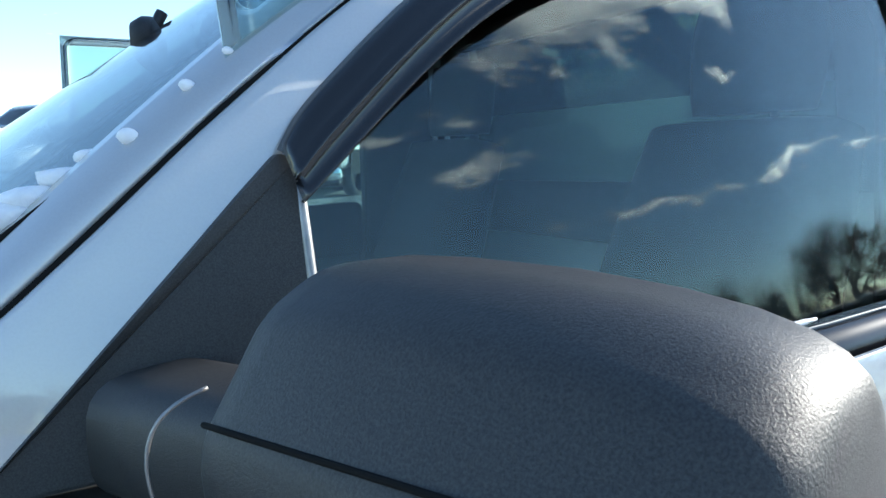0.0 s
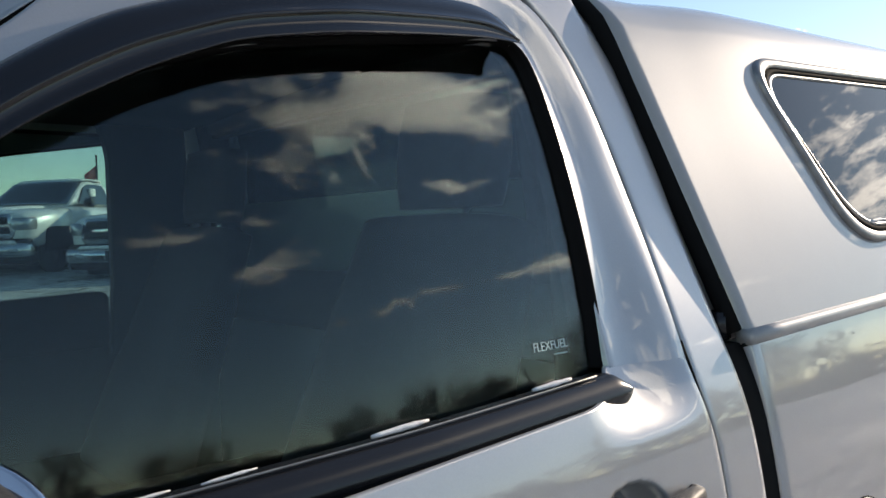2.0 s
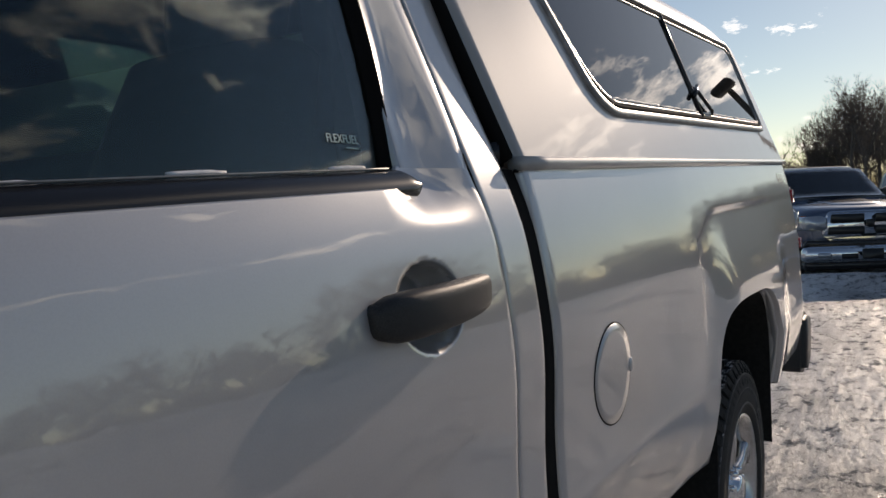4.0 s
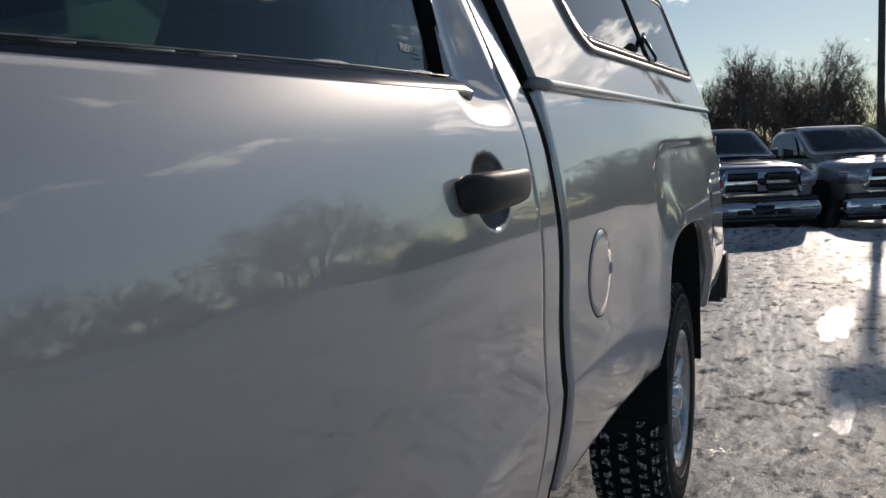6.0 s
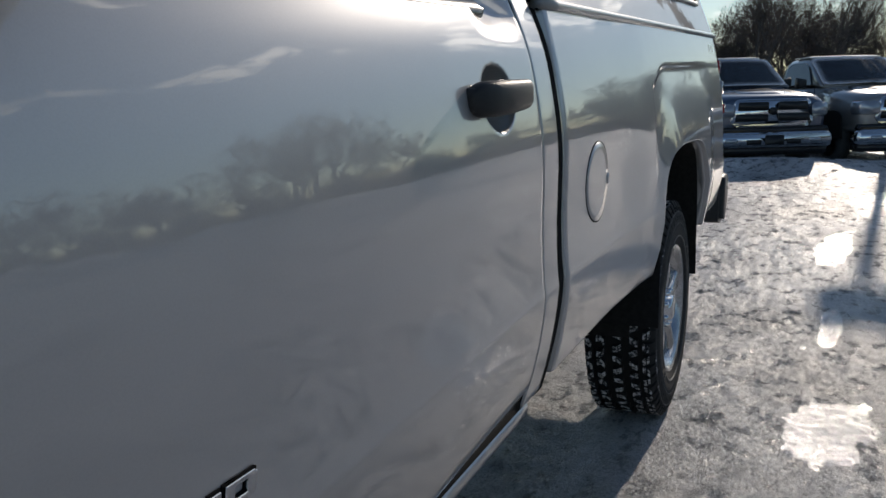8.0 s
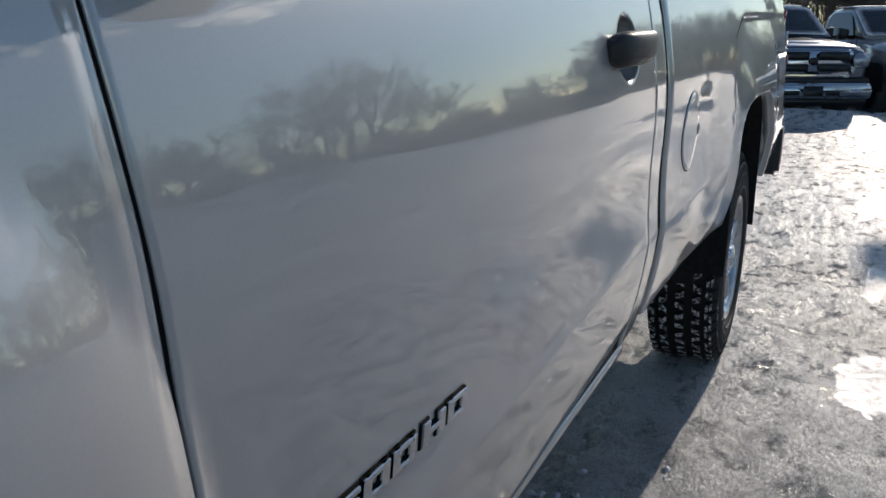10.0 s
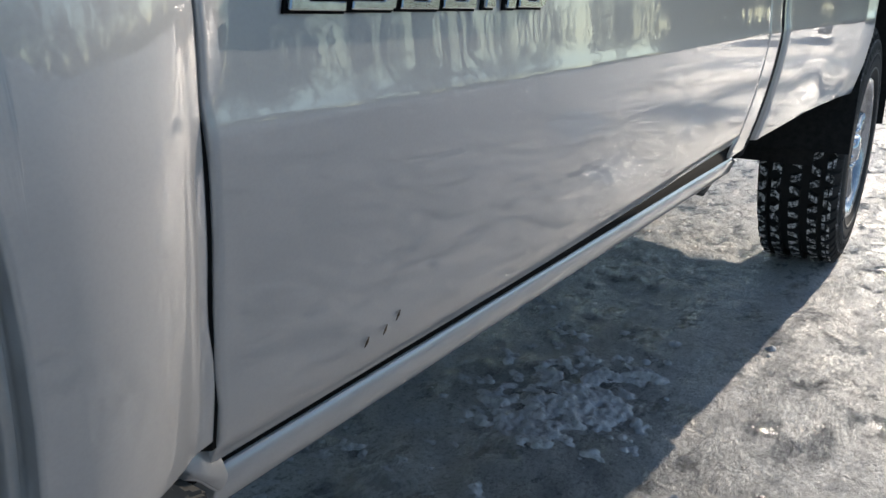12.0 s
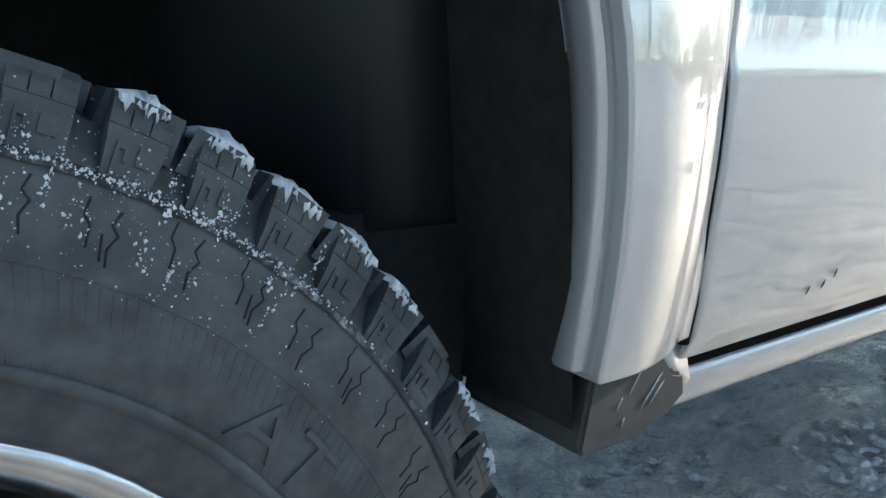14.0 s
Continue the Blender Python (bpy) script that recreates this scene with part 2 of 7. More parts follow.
def snow_material(name, base, dirt, scale, rough=0.6):
    m = material(name, base, rough)
    n = noise_node(m, scale, 9.0, 0.66)
    r = ramp(m, n.outputs["Fac"], [(0.30, dirt), (0.52, base), (0.75, tuple(min(0.92, c * 1.08) for c in base))])
    m.node_tree.links.new(r.outputs[0], bsdf(m).inputs["Base Color"])
    bump(m, n.outputs["Fac"], 0.6, 0.01)
    return m


CRUST = snow_material("crumbly_crust", (0.58, 0.59, 0.62), (0.26, 0.26, 0.27), 75)
SNOW = snow_material("settled_snow", (0.80, 0.81, 0.83), (0.62, 0.63, 0.66), 14)


def lot_material():
    """Trodden snow and ice over gravel: pale crust, glazed stretches, grit and dirty hollows."""
    m = material("trodden_snow", (0.6, 0.6, 0.62), 0.5, 0.0, Specular_IOR_Level=0.5)
    nt, ln = m.node_tree, m.node_tree.links
    big = noise_node(m, 0.55, 7.0, 0.62, (1.0, 1.6, 1.0))
    mid = noise_node(m, 7.0, 9.0, 0.70, (0.8, 1.3, 1.0))
    fine = noise_node(m, 55.0, 8.0, 0.75)
    grit = noise_node(m, 160.0, 3.0, 0.6)
    c_big = ramp(m, big.outputs["Fac"], [(0.36, (0.30, 0.30, 0.31)), (0.46, (0.58, 0.58, 0.59)), (0.60, (0.84, 0.84, 0.85))])
    c_mid = ramp(m, mid.outputs["Fac"], [(0.36, (0.28, 0.27, 0.265)), (0.44, (0.70, 0.70, 0.70)), (0.58, (1.0, 1.0, 1.0))])
    grain = noise_node(m, 95.0, 6.0, 0.8)
    c_grain = ramp(m, grain.outputs["Fac"], [(0.38, (0.28, 0.275, 0.27)), (0.47, (0.80, 0.80, 0.80)), (0.56, (1.0, 1.0, 1.0))])
    mul = nt.nodes.new("ShaderNodeMixRGB"); mul.blend_type = "MULTIPLY"; mul.inputs[0].default_value = 0.85
    ln.new(c_big.outputs[0], mul.inputs[1]); ln.new(c_mid.outputs[0], mul.inputs[2])
    g = ramp(m, grit.outputs["Fac"], [(0.27, (0.16, 0.14, 0.12)), (0.33, (1, 1, 1))])
    mul2 = nt.nodes.new("ShaderNodeMixRGB"); mul2.blend_type = "MULTIPLY"; mul2.inputs[0].default_value = 0.8
    ln.new(mul.outputs[0], mul2.inputs[1]); ln.new(g.outputs[0], mul2.inputs[2])
    mul3 = nt.nodes.new("ShaderNodeMixRGB"); mul3.blend_type = "MULTIPLY"; mul3.inputs[0].default_value = 0.75
    ln.new(mul2.outputs[0], mul3.inputs[1]); ln.new(c_grain.outputs[0], mul3.inputs[2])
    ln.new(mul3.outputs[0], bsdf(m).inputs["Base Color"])
    r = ramp(m, mid.outputs["Fac"], [(0.36, (0.12,) * 3), (0.46, (0.30,) * 3), (0.60, (0.52,) * 3)])
    # bare glazed ice between the crusts
    bare = noise_node(m, 2.1, 9.0, 0.68, (0.8, 1.5, 1.0))
    ice = ramp(m, bare.outputs["Fac"], [(0.335, (0.0,) * 3), (0.42, (1.0,) * 3)])
    mul4 = nt.nodes.new("ShaderNodeMixRGB"); mul4.inputs[1].default_value = (0.15, 0.15, 0.155, 1)
    ln.new(ice.outputs[0], mul4.inputs[0]); ln.new(mul3.outputs[0], mul4.inputs[2])
    ln.new(mul4.outputs[0], bsdf(m).inputs["Base Color"])
    rr = nt.nodes.new("ShaderNodeMixRGB"); rr.inputs[1].default_value = (0.13, 0.13, 0.13, 1)
    ln.new(ice.outputs[0], rr.inputs[0]); ln.new(r.outputs[0], rr.inputs[2])
    # refrozen melt: smooth sheets that mirror the low sun
    tc = nt.nodes.new("ShaderNodeTexCoord")
    melt = None
    for px, py, a, b, turn in ((2.86, -0.58, 0.42, 0.20, -8), (4.3, -0.60, 0.5, 0.07, -4), (6.6, -0.65, 1.0, 0.16, -6), (3.7, -1.25, 0.7, 0.25, -20), (9.5, -1.4, 2.0, 0.6, -5)):
        mp = nt.nodes.new("ShaderNodeMapping"); mp.vector_type = "TEXTURE"
        mp.inputs["Location"].default_value, mp.inputs["Rotation"].default_value, mp.inputs["Scale"].default_value = (px, py, 0), (0, 0, radians(turn)), (a, b, 1)
        gr = nt.nodes.new("ShaderNodeTexGradient"); gr.gradient_type = "SPHERICAL"
        ln.new(tc.outputs["Object"], mp.inputs[0]); ln.new(mp.outputs[0], gr.inputs[0])
        if melt is None:
            melt = gr.outputs["Fac"]
        else:
            mx = nt.nodes.new("ShaderNodeMath"); mx.operation = "MAXIMUM"
            ln.new(melt, mx.inputs[0]); ln.new(gr.outputs["Fac"], mx.inputs[1])
            melt = mx.outputs[0]
    rag = nt.nodes.new("ShaderNodeMath"); rag.operation = "MULTIPLY_ADD"; rag.inputs[1].default_value = 1.5
    ln.new(mid.outputs["Fac"], rag.inputs[0]); ln.new(melt, rag.inputs[2])
    sheen = ramp(m, rag.outputs[0], [(0.98, (0.0,) * 3), (1.16, (1.0,) * 3)])
    r2 = nt.nodes.new("ShaderNodeMixRGB"); r2.inputs[2].default_value = (0.16, 0.16, 0.16, 1)
    ln.new(sheen.outputs[0], r2.inputs[0]); ln.new(rr.outputs[0], r2.inputs[1]); ln.new(r2.outputs[0], bsdf(m).inputs["Roughness"])
    calm = nt.nodes.new("ShaderNodeMath"); calm.operation = "MULTIPLY_ADD"; calm.inputs[1].default_value, calm.inputs[2].default_value = -0.78, 1.0
    ln.new(sheen.outputs[0], calm.inputs[0])
    add = nt.nodes.new("ShaderNodeMath"); add.operation = "ADD"
    half = nt.nodes.new("ShaderNodeMath"); half.operation = "MULTIPLY"; half.inputs[1].default_value = 0.7
    ln.new(fine.outputs["Fac"], half.inputs[0]); ln.new(half.outputs[0], add.inputs[0]); ln.new(mid.outputs["Fac"], add.inputs[1])
    relief = bump(m, add.outputs[0], 1.0, 0.032)
    ln.new(calm.outputs[0], relief.inputs["Strength"])
    return m


LOT = lot_material()
BARK = mottled("grey_bark", (0.08, 0.068, 0.06), (0.17, 0.145, 0.125), 8, 0.9, 0.5, 0.02)
TWIG = mottled("bare_twigs", (0.10, 0.078, 0.066), (0.20, 0.16, 0.135), 3, 0.9, 0.0)
BRUSH = mottled("brushwood", (0.06, 0.048, 0.042), (0.14, 0.11, 0.092), 2, 0.95, 0.0)
NEEDLES = mottled("spruce_needles", (0.018, 0.028, 0.016), (0.045, 0.06, 0.035), 5, 0.9, 0.0)
POLE_PAINT = mottled("dark_bronze_pole", (0.02, 0.018, 0.016), (0.045, 0.04, 0.036), 6, 0.5, 0.1, 0.002)
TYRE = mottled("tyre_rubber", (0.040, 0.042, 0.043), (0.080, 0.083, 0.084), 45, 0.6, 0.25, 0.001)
# near-black: shade put into the grooves' colour; the rear tyre takes it too
DARK_RUBBER = material("dark_rubber", (0.012, 0.012, 0.012), 0.8)


def snowy_rubber():
    """Rubber with packed snow caught on it in flecks and streaks."""
    m = material("snow_flecked_rubber", (0.02, 0.02, 0.02), 0.7)
    n = noise_node(m, 26, 9.0, 0.75)
    r = ramp(m, n.outputs["Fac"], [(0.53, (0.035, 0.035, 0.036)), (0.60, (0.16, 0.16, 0.17)), (0.66, (0.75, 0.76, 0.79))])
    m.node_tree.links.new(r.outputs[0], bsdf(m).inputs["Base Color"])
    bump(m, n.outputs["Fac"], 0.4, 0.003)
    return m


SNOWY_TYRE = snowy_rubber()


def packed_tread():
    """Top of a tread block: snow pressed into its sipes, rubber between."""
    m = material("packed_tread", (0.3, 0.3, 0.3), 0.7)
    n = noise_node(m, 75, 5.0, 0.7)
    r = ramp(m, n.outputs["Fac"], [(0.45, (0.02, 0.02, 0.02)), (0.52, (0.35, 0.35, 0.36)), (0.58, (0.72, 0.73, 0.75))])
    m.node_tree.links.new(r.outputs[0], bsdf(m).inputs["Base Color"])
    bump(m, n.outputs["Fac"], 0.5, 0.003)
    return m


PACKED = packed_tread()


# ---- mesh helpers ----
def thing(name, label, category, at=(0, 0, 0), group="", kind=""):
    ob = new(name)
    ob.location = at
    return tagged(ob, label, category, group, kind)


def link_mesh(name, me, mat, parent=None, label="", smooth=True):
    if isinstance(mat, (list, tuple)):
        for k in mat:
            me.materials.append(k)
    else:
        me.materials.append(mat)
    if smooth:
        me.polygons.foreach_set("use_smooth", [True] * len(me.polygons))
    ob = new(name, me)
    if parent is not None:
        ob.parent = parent
    if label:
        ob["label"] = label
    return ob


def part(name, bm, mat, parent=None, label="", smooth=True):
    me = bpy.data.meshes.new(name)
    bmesh.ops.recalc_face_normals(bm, faces=bm.faces)
    bm.to_mesh(me)
    bm.free()
    return link_mesh(name, me, mat, parent, label, smooth)


def data_part(name, verts, faces, mat, parent=None, label="", smooth=True):
    me = bpy.data.meshes.new(name)
    me.from_pydata([tuple(v) for v in verts], [], faces)
    me.update()
    return link_mesh(name, me, mat, parent, label, smooth)


def bevelled(bm, width, segments=2, angle=30):
    edges = [e for e in bm.edges if len(e.link_faces) == 2 and e.calc_face_angle() > radians(angle)]
    if edges:
        bmesh.ops.bevel(bm, geom=edges, offset=width, segments=segments, affect="EDGES", clamp_overlap=True)
    return bm


def box_bm(x0, x1, y0, y1, z0, z1, bevel=0.004, segments=2):
    bm = bmesh.new()
    bmesh.ops.create_cube(bm, size=1)
    for v in bm.verts:
        v.co = Vector(((x0 + x1) / 2 + v.co.x * (x1 - x0), (y0 + y1) / 2 + v.co.y * (y1 - y0), (z0 + z1) / 2 + v.co.z * (z1 - z0)))
    if bevel:
        bevelled(bm, bevel, segments)
    return bm


def prism_bm(outline, y0, y1, bevel=0.003, segments=2):
    """A solid from an outline in x and z, between two y."""
    bm = bmesh.new()
    a = [bm.verts.new((x, y0, z)) for x, z in outline]
    b = [bm.verts.new((x, y1, z)) for x, z in outline]
    n = len(outline)
    bm.faces.new(a); bm.faces.new(b[::-1])
    for i in range(n):
        bm.faces.new((a[i], b[i], b[(i + 1) % n], a[(i + 1) % n]))
    bmesh.ops.recalc_face_normals(bm, faces=bm.faces)
    if bevel:
        bevelled(bm, bevel, segments)
    return bm


def tube_bm(points, radius, sides=8, closed=False, bm=None):
    """A round bar along points; radius a number or one for each point."""
    bm = bm or bmesh.new()
    pts = [Vector(p) for p in points]
    n = len(pts)
    rad = radius if isinstance(radius, (list, tuple)) else [radius] * n
    rings, up = [], Vector((0.03, 0.05, 1.0))
    for i, p in enumerate(pts):
        a = pts[(i - 1) % n] if (closed or i > 0) else p
        b = pts[(i + 1) % n] if (closed or i < n - 1) else p
        d = (b - a).normalized()
        u = d.cross(up)
        if u.length < 0.05:
            u = d.cross(Vector((1, 0.1, 0)))
        u.normalize()
        w = d.cross(u)
        rings.append([bm.verts.new(p + (u * math.cos(q) + w * math.sin(q)) * rad[i]) for q in (2 * math.pi * k / sides for k in range(sides))])
    for i in range(n if closed else n - 1):
        a, b = rings[i], rings[(i + 1) % n]
        for k in range(sides):
            bm.faces.new((a[k], a[(k + 1) % sides], b[(k + 1) % sides], b[k]))
    if not closed:
        bm.faces.new(rings[0][::-1]); bm.faces.new(rings[-1])
    return bm


def lathe_bm(profile, centre, sides=48, bm=None):
    """Turns a profile of (radius, y) round an axle along y through centre."""
    bm = bm or bmesh.new()
    cx, cy, cz = centre
    rings = []
    for r, y in profile:
        rings.append([bm.verts.new((cx + r * math.cos(a), cy + y, cz + r * math.sin(a))) for a in (2 * math.pi * k / sides for k in range(sides))])
    for a, b in zip(rings, rings[1:]):
        for k in range(sides):
            bm.faces.new((a[k], a[(k + 1) % sides], b[(k + 1) % sides], b[k]))
    return bm


def sheet(name, grid, mat, parent, label="", lip=0.03, inset=0.0025, depth=(0, 1, 0), open_at=None):
    """A pressed panel from a grid of points (rows by columns), with its edges folded in along depth."""
    g = np.array(grid, float)
    n, m = g.shape[:2]
    verts = g.reshape(-1, 3).tolist()
    faces = [(i * m + j, i * m + j + 1, (i + 1) * m + j + 1, (i + 1) * m + j) for i in range(n - 1) for j in range(m - 1)]
    rim = [(0, j) for j in range(m)] + [(i, m - 1) for i in range(1, n)] + [(n - 1, j) for j in range(m - 2, -1, -1)] + [(i, 0) for i in range(n - 2, 0, -1)]
    d = np.array(depth, float)
    mid = g.reshape(-1, 3).mean(0)
    rings = [[i * m + j for i, j in rim]]
    for out, deep in ((0.6, 0.25), (1.0, 1.0), (1.0, lip / max(inset, 1e-6))):
        ring = []
        for k, (i, j) in enumerate(rim):
            a, b = g[rim[k - 1]], g[rim[(k + 1) % len(rim)]]
            t = b - a
            o = np.cross(t, d)
            o = o / (np.linalg.norm(o) + 1e-9)
            ring.append(len(verts))
            verts.append((g[i, j] + o * inset * out * SIDE_SIGN + d * inset * deep).tolist())
        rings.append(ring)
    for a, b in zip(rings, rings[1:]):
        for k in range(len(rim)):
            q = (k + 1) % len(rim)
            if open_at and open_at(g[rim[k]]) and open_at(g[rim[q]]):
                continue
            faces.append((a[k], b[k], b[q], a[q]))
    bm = bmesh.new()
    vs = [bm.verts.new(v) for v in verts]
    for f in faces:
        try:
            bm.faces.new([vs[k] for k in f])
        except ValueError:
            pass
    return part(name, bm, mat, parent, label)


SIDE_SIGN = -1.0


def curve(points):
    """A smooth y over x through points (monotone-safe cubic)."""
    xs, ys = np.array([p[0] for p in points], float), np.array([p[1] for p in points], float)
    sl = np.diff(ys) / np.diff(xs)
    t = np.concatenate([[sl[0]], (sl[:-1] + sl[1:]) / 2, [sl[-1]]])

    def f(x):
        x = np.clip(x, xs[0], xs[-1])
        i = np.clip(np.searchsorted(xs, x) - 1, 0, len(xs) - 2)
        h = xs[i + 1] - xs[i]
        u = (x - xs[i]) / h
        return (2 * u**3 - 3 * u**2 + 1) * ys[i] + (u**3 - 2 * u**2 + u) * h * t[i] + (-2 * u**3 + 3 * u**2) * ys[i + 1] + (u**3 - u**2) * h * t[i + 1]
    return f


def smooth(a, b, x):
    u = np.clip((x - a) / (b - a), 0, 1)
    return u * u * (3 - 2 * u)


def resample(points, n, closed=False):
    p = np.array(points, float)
    if closed:
        p = np.vstack([p, p[:1]])
    s = np.concatenate([[0], np.cumsum(np.linalg.norm(np.diff(p, axis=0), axis=1))])
    q = np.linspace(0, s[-1], n + 1)[:-1] if closed else np.linspace(0, s[-1], n)
    return np.stack([np.interp(q, s, p[:, k]) for k in range(p.shape[1])], 1)


def soften(p, rounds=6):
    """Rounds the corners of a resampled line; its ends stay."""
    for _ in range(rounds):
        p = np.vstack([p[:1], (p[:-2] + 2 * p[1:-1] + p[2:]) / 4, p[-1:]])
    return p


def rounded(points, r, n=6):
    """Rounds the corners of a closed outline."""
    out = []
    p = [Vector(q) for q in points]
    for i, c in enumerate(p):
        a, b = p[i - 1], p[(i + 1) % len(p)]
        rr = r[i] if isinstance(r, (list, tuple)) else r
        rr = min(rr, (a - c).length * 0.48, (b - c).length * 0.48)
        s, e = c + (a - c).normalized() * rr, c + (b - c).normalized() * rr
        for k in range(n + 1):
            u = k / n
            out.append(tuple(s * (1 - u) ** 2 + c * 2 * u * (1 - u) + e * u * u))
    return out


# ---- the lot ----
def lattice_noise(x, y, cell, seed):
    rng = np.random.RandomState(seed)
    t = rng.rand(256, 256)
    u, v = x / cell, y / cell
    i, j = np.floor(u).astype(int), np.floor(v).astype(int)
    fu, fv = u - i, v - j
    fu, fv = fu * fu * (3 - 2 * fu), fv * fv * (3 - 2 * fv)
    g = lambda a, b: t[a % 256, b % 256]
    return (g(i, j) * (1 - fu) + g(i + 1, j) * fu) * (1 - fv) + (g(i, j + 1) * (1 - fu) + g(i + 1, j + 1) * fu) * fv - 0.5


def ground_z(x, y):
    x, y = np.asarray(x, float), np.asarray(y, float)
    far = 1 - smooth(12, 60, np.hypot(x, y))
    z = 0.035 * lattice_noise(x, y, 2.2, 1) + 0.020 * lattice_noise(x, y * 1.4, 0.5, 2) + 0.014 * lattice_noise(x, y * 1.3, 0.19, 3) + 0.010 * lattice_noise(x, y, 0.085, 4)
    z = z + (0.009 * lattice_noise(x, y, 0.042, 11) + 0.006 * lattice_noise(x, y, 0.026, 12)) * (1 - smooth(3.5, 9, np.hypot(x - 1.2, y)))
    calm = 1.0
    for tx in (-0.55, 2.845):
        calm = calm * (1 - np.exp(-(((x - tx) / 0.30) ** 2 + ((y - 0.11) / 0.22) ** 2)))
        calm = calm * (1 - np.exp(-(((x - tx) / 0.30) ** 2 + ((y - 1.87) / 0.22) ** 2)))
    z = z * calm * far - 0.004 * far
    # ploughed bank along the lot's far edge
    bank = np.exp(-(((y + 26 + 2.0 * np.sin(x * 0.11)) / 2.6) ** 2)) * smooth(-60, -30, x) * (1 - smooth(34, 48, x))
    z = z + bank * (1.8 - 1.0 * smooth(10, 32, x) + 0.7 * lattice_noise(x, y, 3.1, 8) + 0.5 * lattice_noise(x, y, 1.1, 9))
    berm = np.exp(-(((x - 13.2 + 0.35 * y - 0.2 * np.sin(y * 1.7)) / 0.9) ** 2)) * smooth(-30, -14, y) * (1 - smooth(4, 9, y))
    # the lot climbs towards the row of pickups on the far side
    z = z + 0.072 * (np.clip(y, 2.5, 26) - 2.5)
    return z + berm * (0.17 + 0.14 * lattice_noise(x, y, 1.3, 10))


def spread(lo, hi, step, reach, grow):
    mid = list(np.arange(lo, hi, step))
    a, d = [], step
    p = lo
    while p > -reach:
        d *= grow; p -= d; a.append(p)
    b, d, p = [], step, mid[-1]
    while p < reach:
        d *= grow; p += d; b.append(p)
    return np.array(a[::-1] + mid + b)


gx, gy = spread(-0.6, 3.4, 0.0125, 3000, 1.045), spread(-0.9, 1.1, 0.0125, 3000, 1.045)
GX, GY = np.meshgrid(gx, gy, indexing="ij")
GZ = ground_z(GX, GY)
nxg, nyg = GX.shape
idx = np.arange(nxg * nyg).reshape(nxg, nyg)
quads = np.stack([idx[:-1, :-1], idx[1:, :-1], idx[1:, 1:], idx[:-1, 1:]], -1).reshape(-1, 4)
ground = data_part("ground", np.stack([GX, GY, GZ], -1).reshape(-1, 3).tolist(), quads.tolist(), LOT)
tagged(ground, "trodden snow and grey ice with grit over a gravel lot", "ground", kind="structure")

# crusted slush that dropped from under a vehicle
hxs, hys = np.arange(0.45, 1.95, 0.0048), np.arange(-0.05, 0.80, 0.0048)
HX, HY = np.meshgrid(hxs, hys, indexing="ij")
lump = np.exp(-(((HX - 1.29) / 0.38) ** 2 + ((HY - 0.34) / 0.19) ** 2) * 1.1) + 0.6 * np.exp(-(((HX - 1.56) / 0.13) ** 2 + ((HY - 0.20) / 0.09) ** 2) * 1.3)
crumb = np.abs(lattice_noise(HX, HY, 0.040, 21)) * 0.5 + np.abs(lattice_noise(HX, HY, 0.020, 22)) * 0.9 + lattice_noise(HX, HY, 0.0105, 23) * 0.6
patch = lump + 0.8 * lattice_noise(HX, HY, 0.16, 24) + 1.1 * lattice_noise(HX, HY, 0.045, 25) + 0.8 * lattice_noise(HX, HY, 0.018, 26) - 0.46
edge_ = np.minimum(np.minimum(HX - 0.45, 1.95 - HX), np.minimum(HY + 0.05, 0.80 - HY))
HZ = ground_z(HX, HY) - 0.006 + 0.016 * np.clip(patch, -0.6, 0.6) + 0.016 * crumb * np.clip(patch + 0.35, 0, 1) - 0.02 * (1 - smooth(0.0, 0.06, edge_))
hid = np.arange(HX.size).reshape(HX.shape)
heap_ob = data_part("crusted_snow", np.stack([HX, HY, HZ], -1).reshape(-1, 3).tolist(), np.stack([hid[:-1, :-1], hid[1:, :-1], hid[1:, 1:], hid[:-1, 1:]], -1).reshape(-1, 4).tolist(), CRUST)
tagged(heap_ob, "crumbly crust of white snow on the icy ground", "snow", kind="stuff")

# ---- the pickup that fills the view: x runs to its tail, y across it, its near side at about y = 0 ----
MIDLINE = 0.985
truck = thing("pickup_truck", "silver regular-cab pickup truck with black trim, parked on trodden snow", "pickup truck", (0, 0, 0))


def rk(x):
    return 0.03 * np.asarray(x, float)


def drift(x):
    return -0.018 * np.maximum(np.asarray(x, float) - 1.45, 0)


def side_y(x, zn):
    """The body side's y at x and at the height zn above the raked base line."""
    x, zn = np.asarray(x, float), np.asarray(zn, float)
    u = zn - (0.797 - 0.008 * x)
    v = np.maximum(zn - 0.99, 0)
    up = -0.028 + 0.032 * u + 0.004 * (1 - np.exp(-np.maximum(u, 0) / 0.022)) + 0.33 * v * v
    d = np.maximum(-u, 0)
    low = -0.028 + 0.055 * d + 0.50 * d * d
    y = np.where(u >= 0, up, low)
    # the side flattens towards the door's rear edge and the fuel door
    flat = smooth(0.35, 1.4, x) * (1 - smooth(1.9, 2.4, x)) * (0.006 + 0.012 * (1 - smooth(0.88, 1.12, zn)))
    return y + drift(x) + flat


def up_y(z, x=1.0):
    """The glasshouse's y; it narrows towards the windshield."""
    h = np.asarray(z, float) - 1.40
    t = np.clip((0.85 - np.asarray(x, float)) / 0.55, 0, 2)
    return 0.0995 + 0.19 * h + 0.25 * h * h + 0.074 * t**1.3 - 0.02 * t * h


def body_y(x, z):
    """Door skin and cab corner: the low body side rolls over into the glasshouse at the belt."""
    w = smooth(1.28, 1.72, z)
    return side_y(x, np.asarray(z, float) - 0.03 * np.asarray(x, float)) * (1 - w) + (up_y(z, np.maximum(x, 0.85)) + 0.004) * w


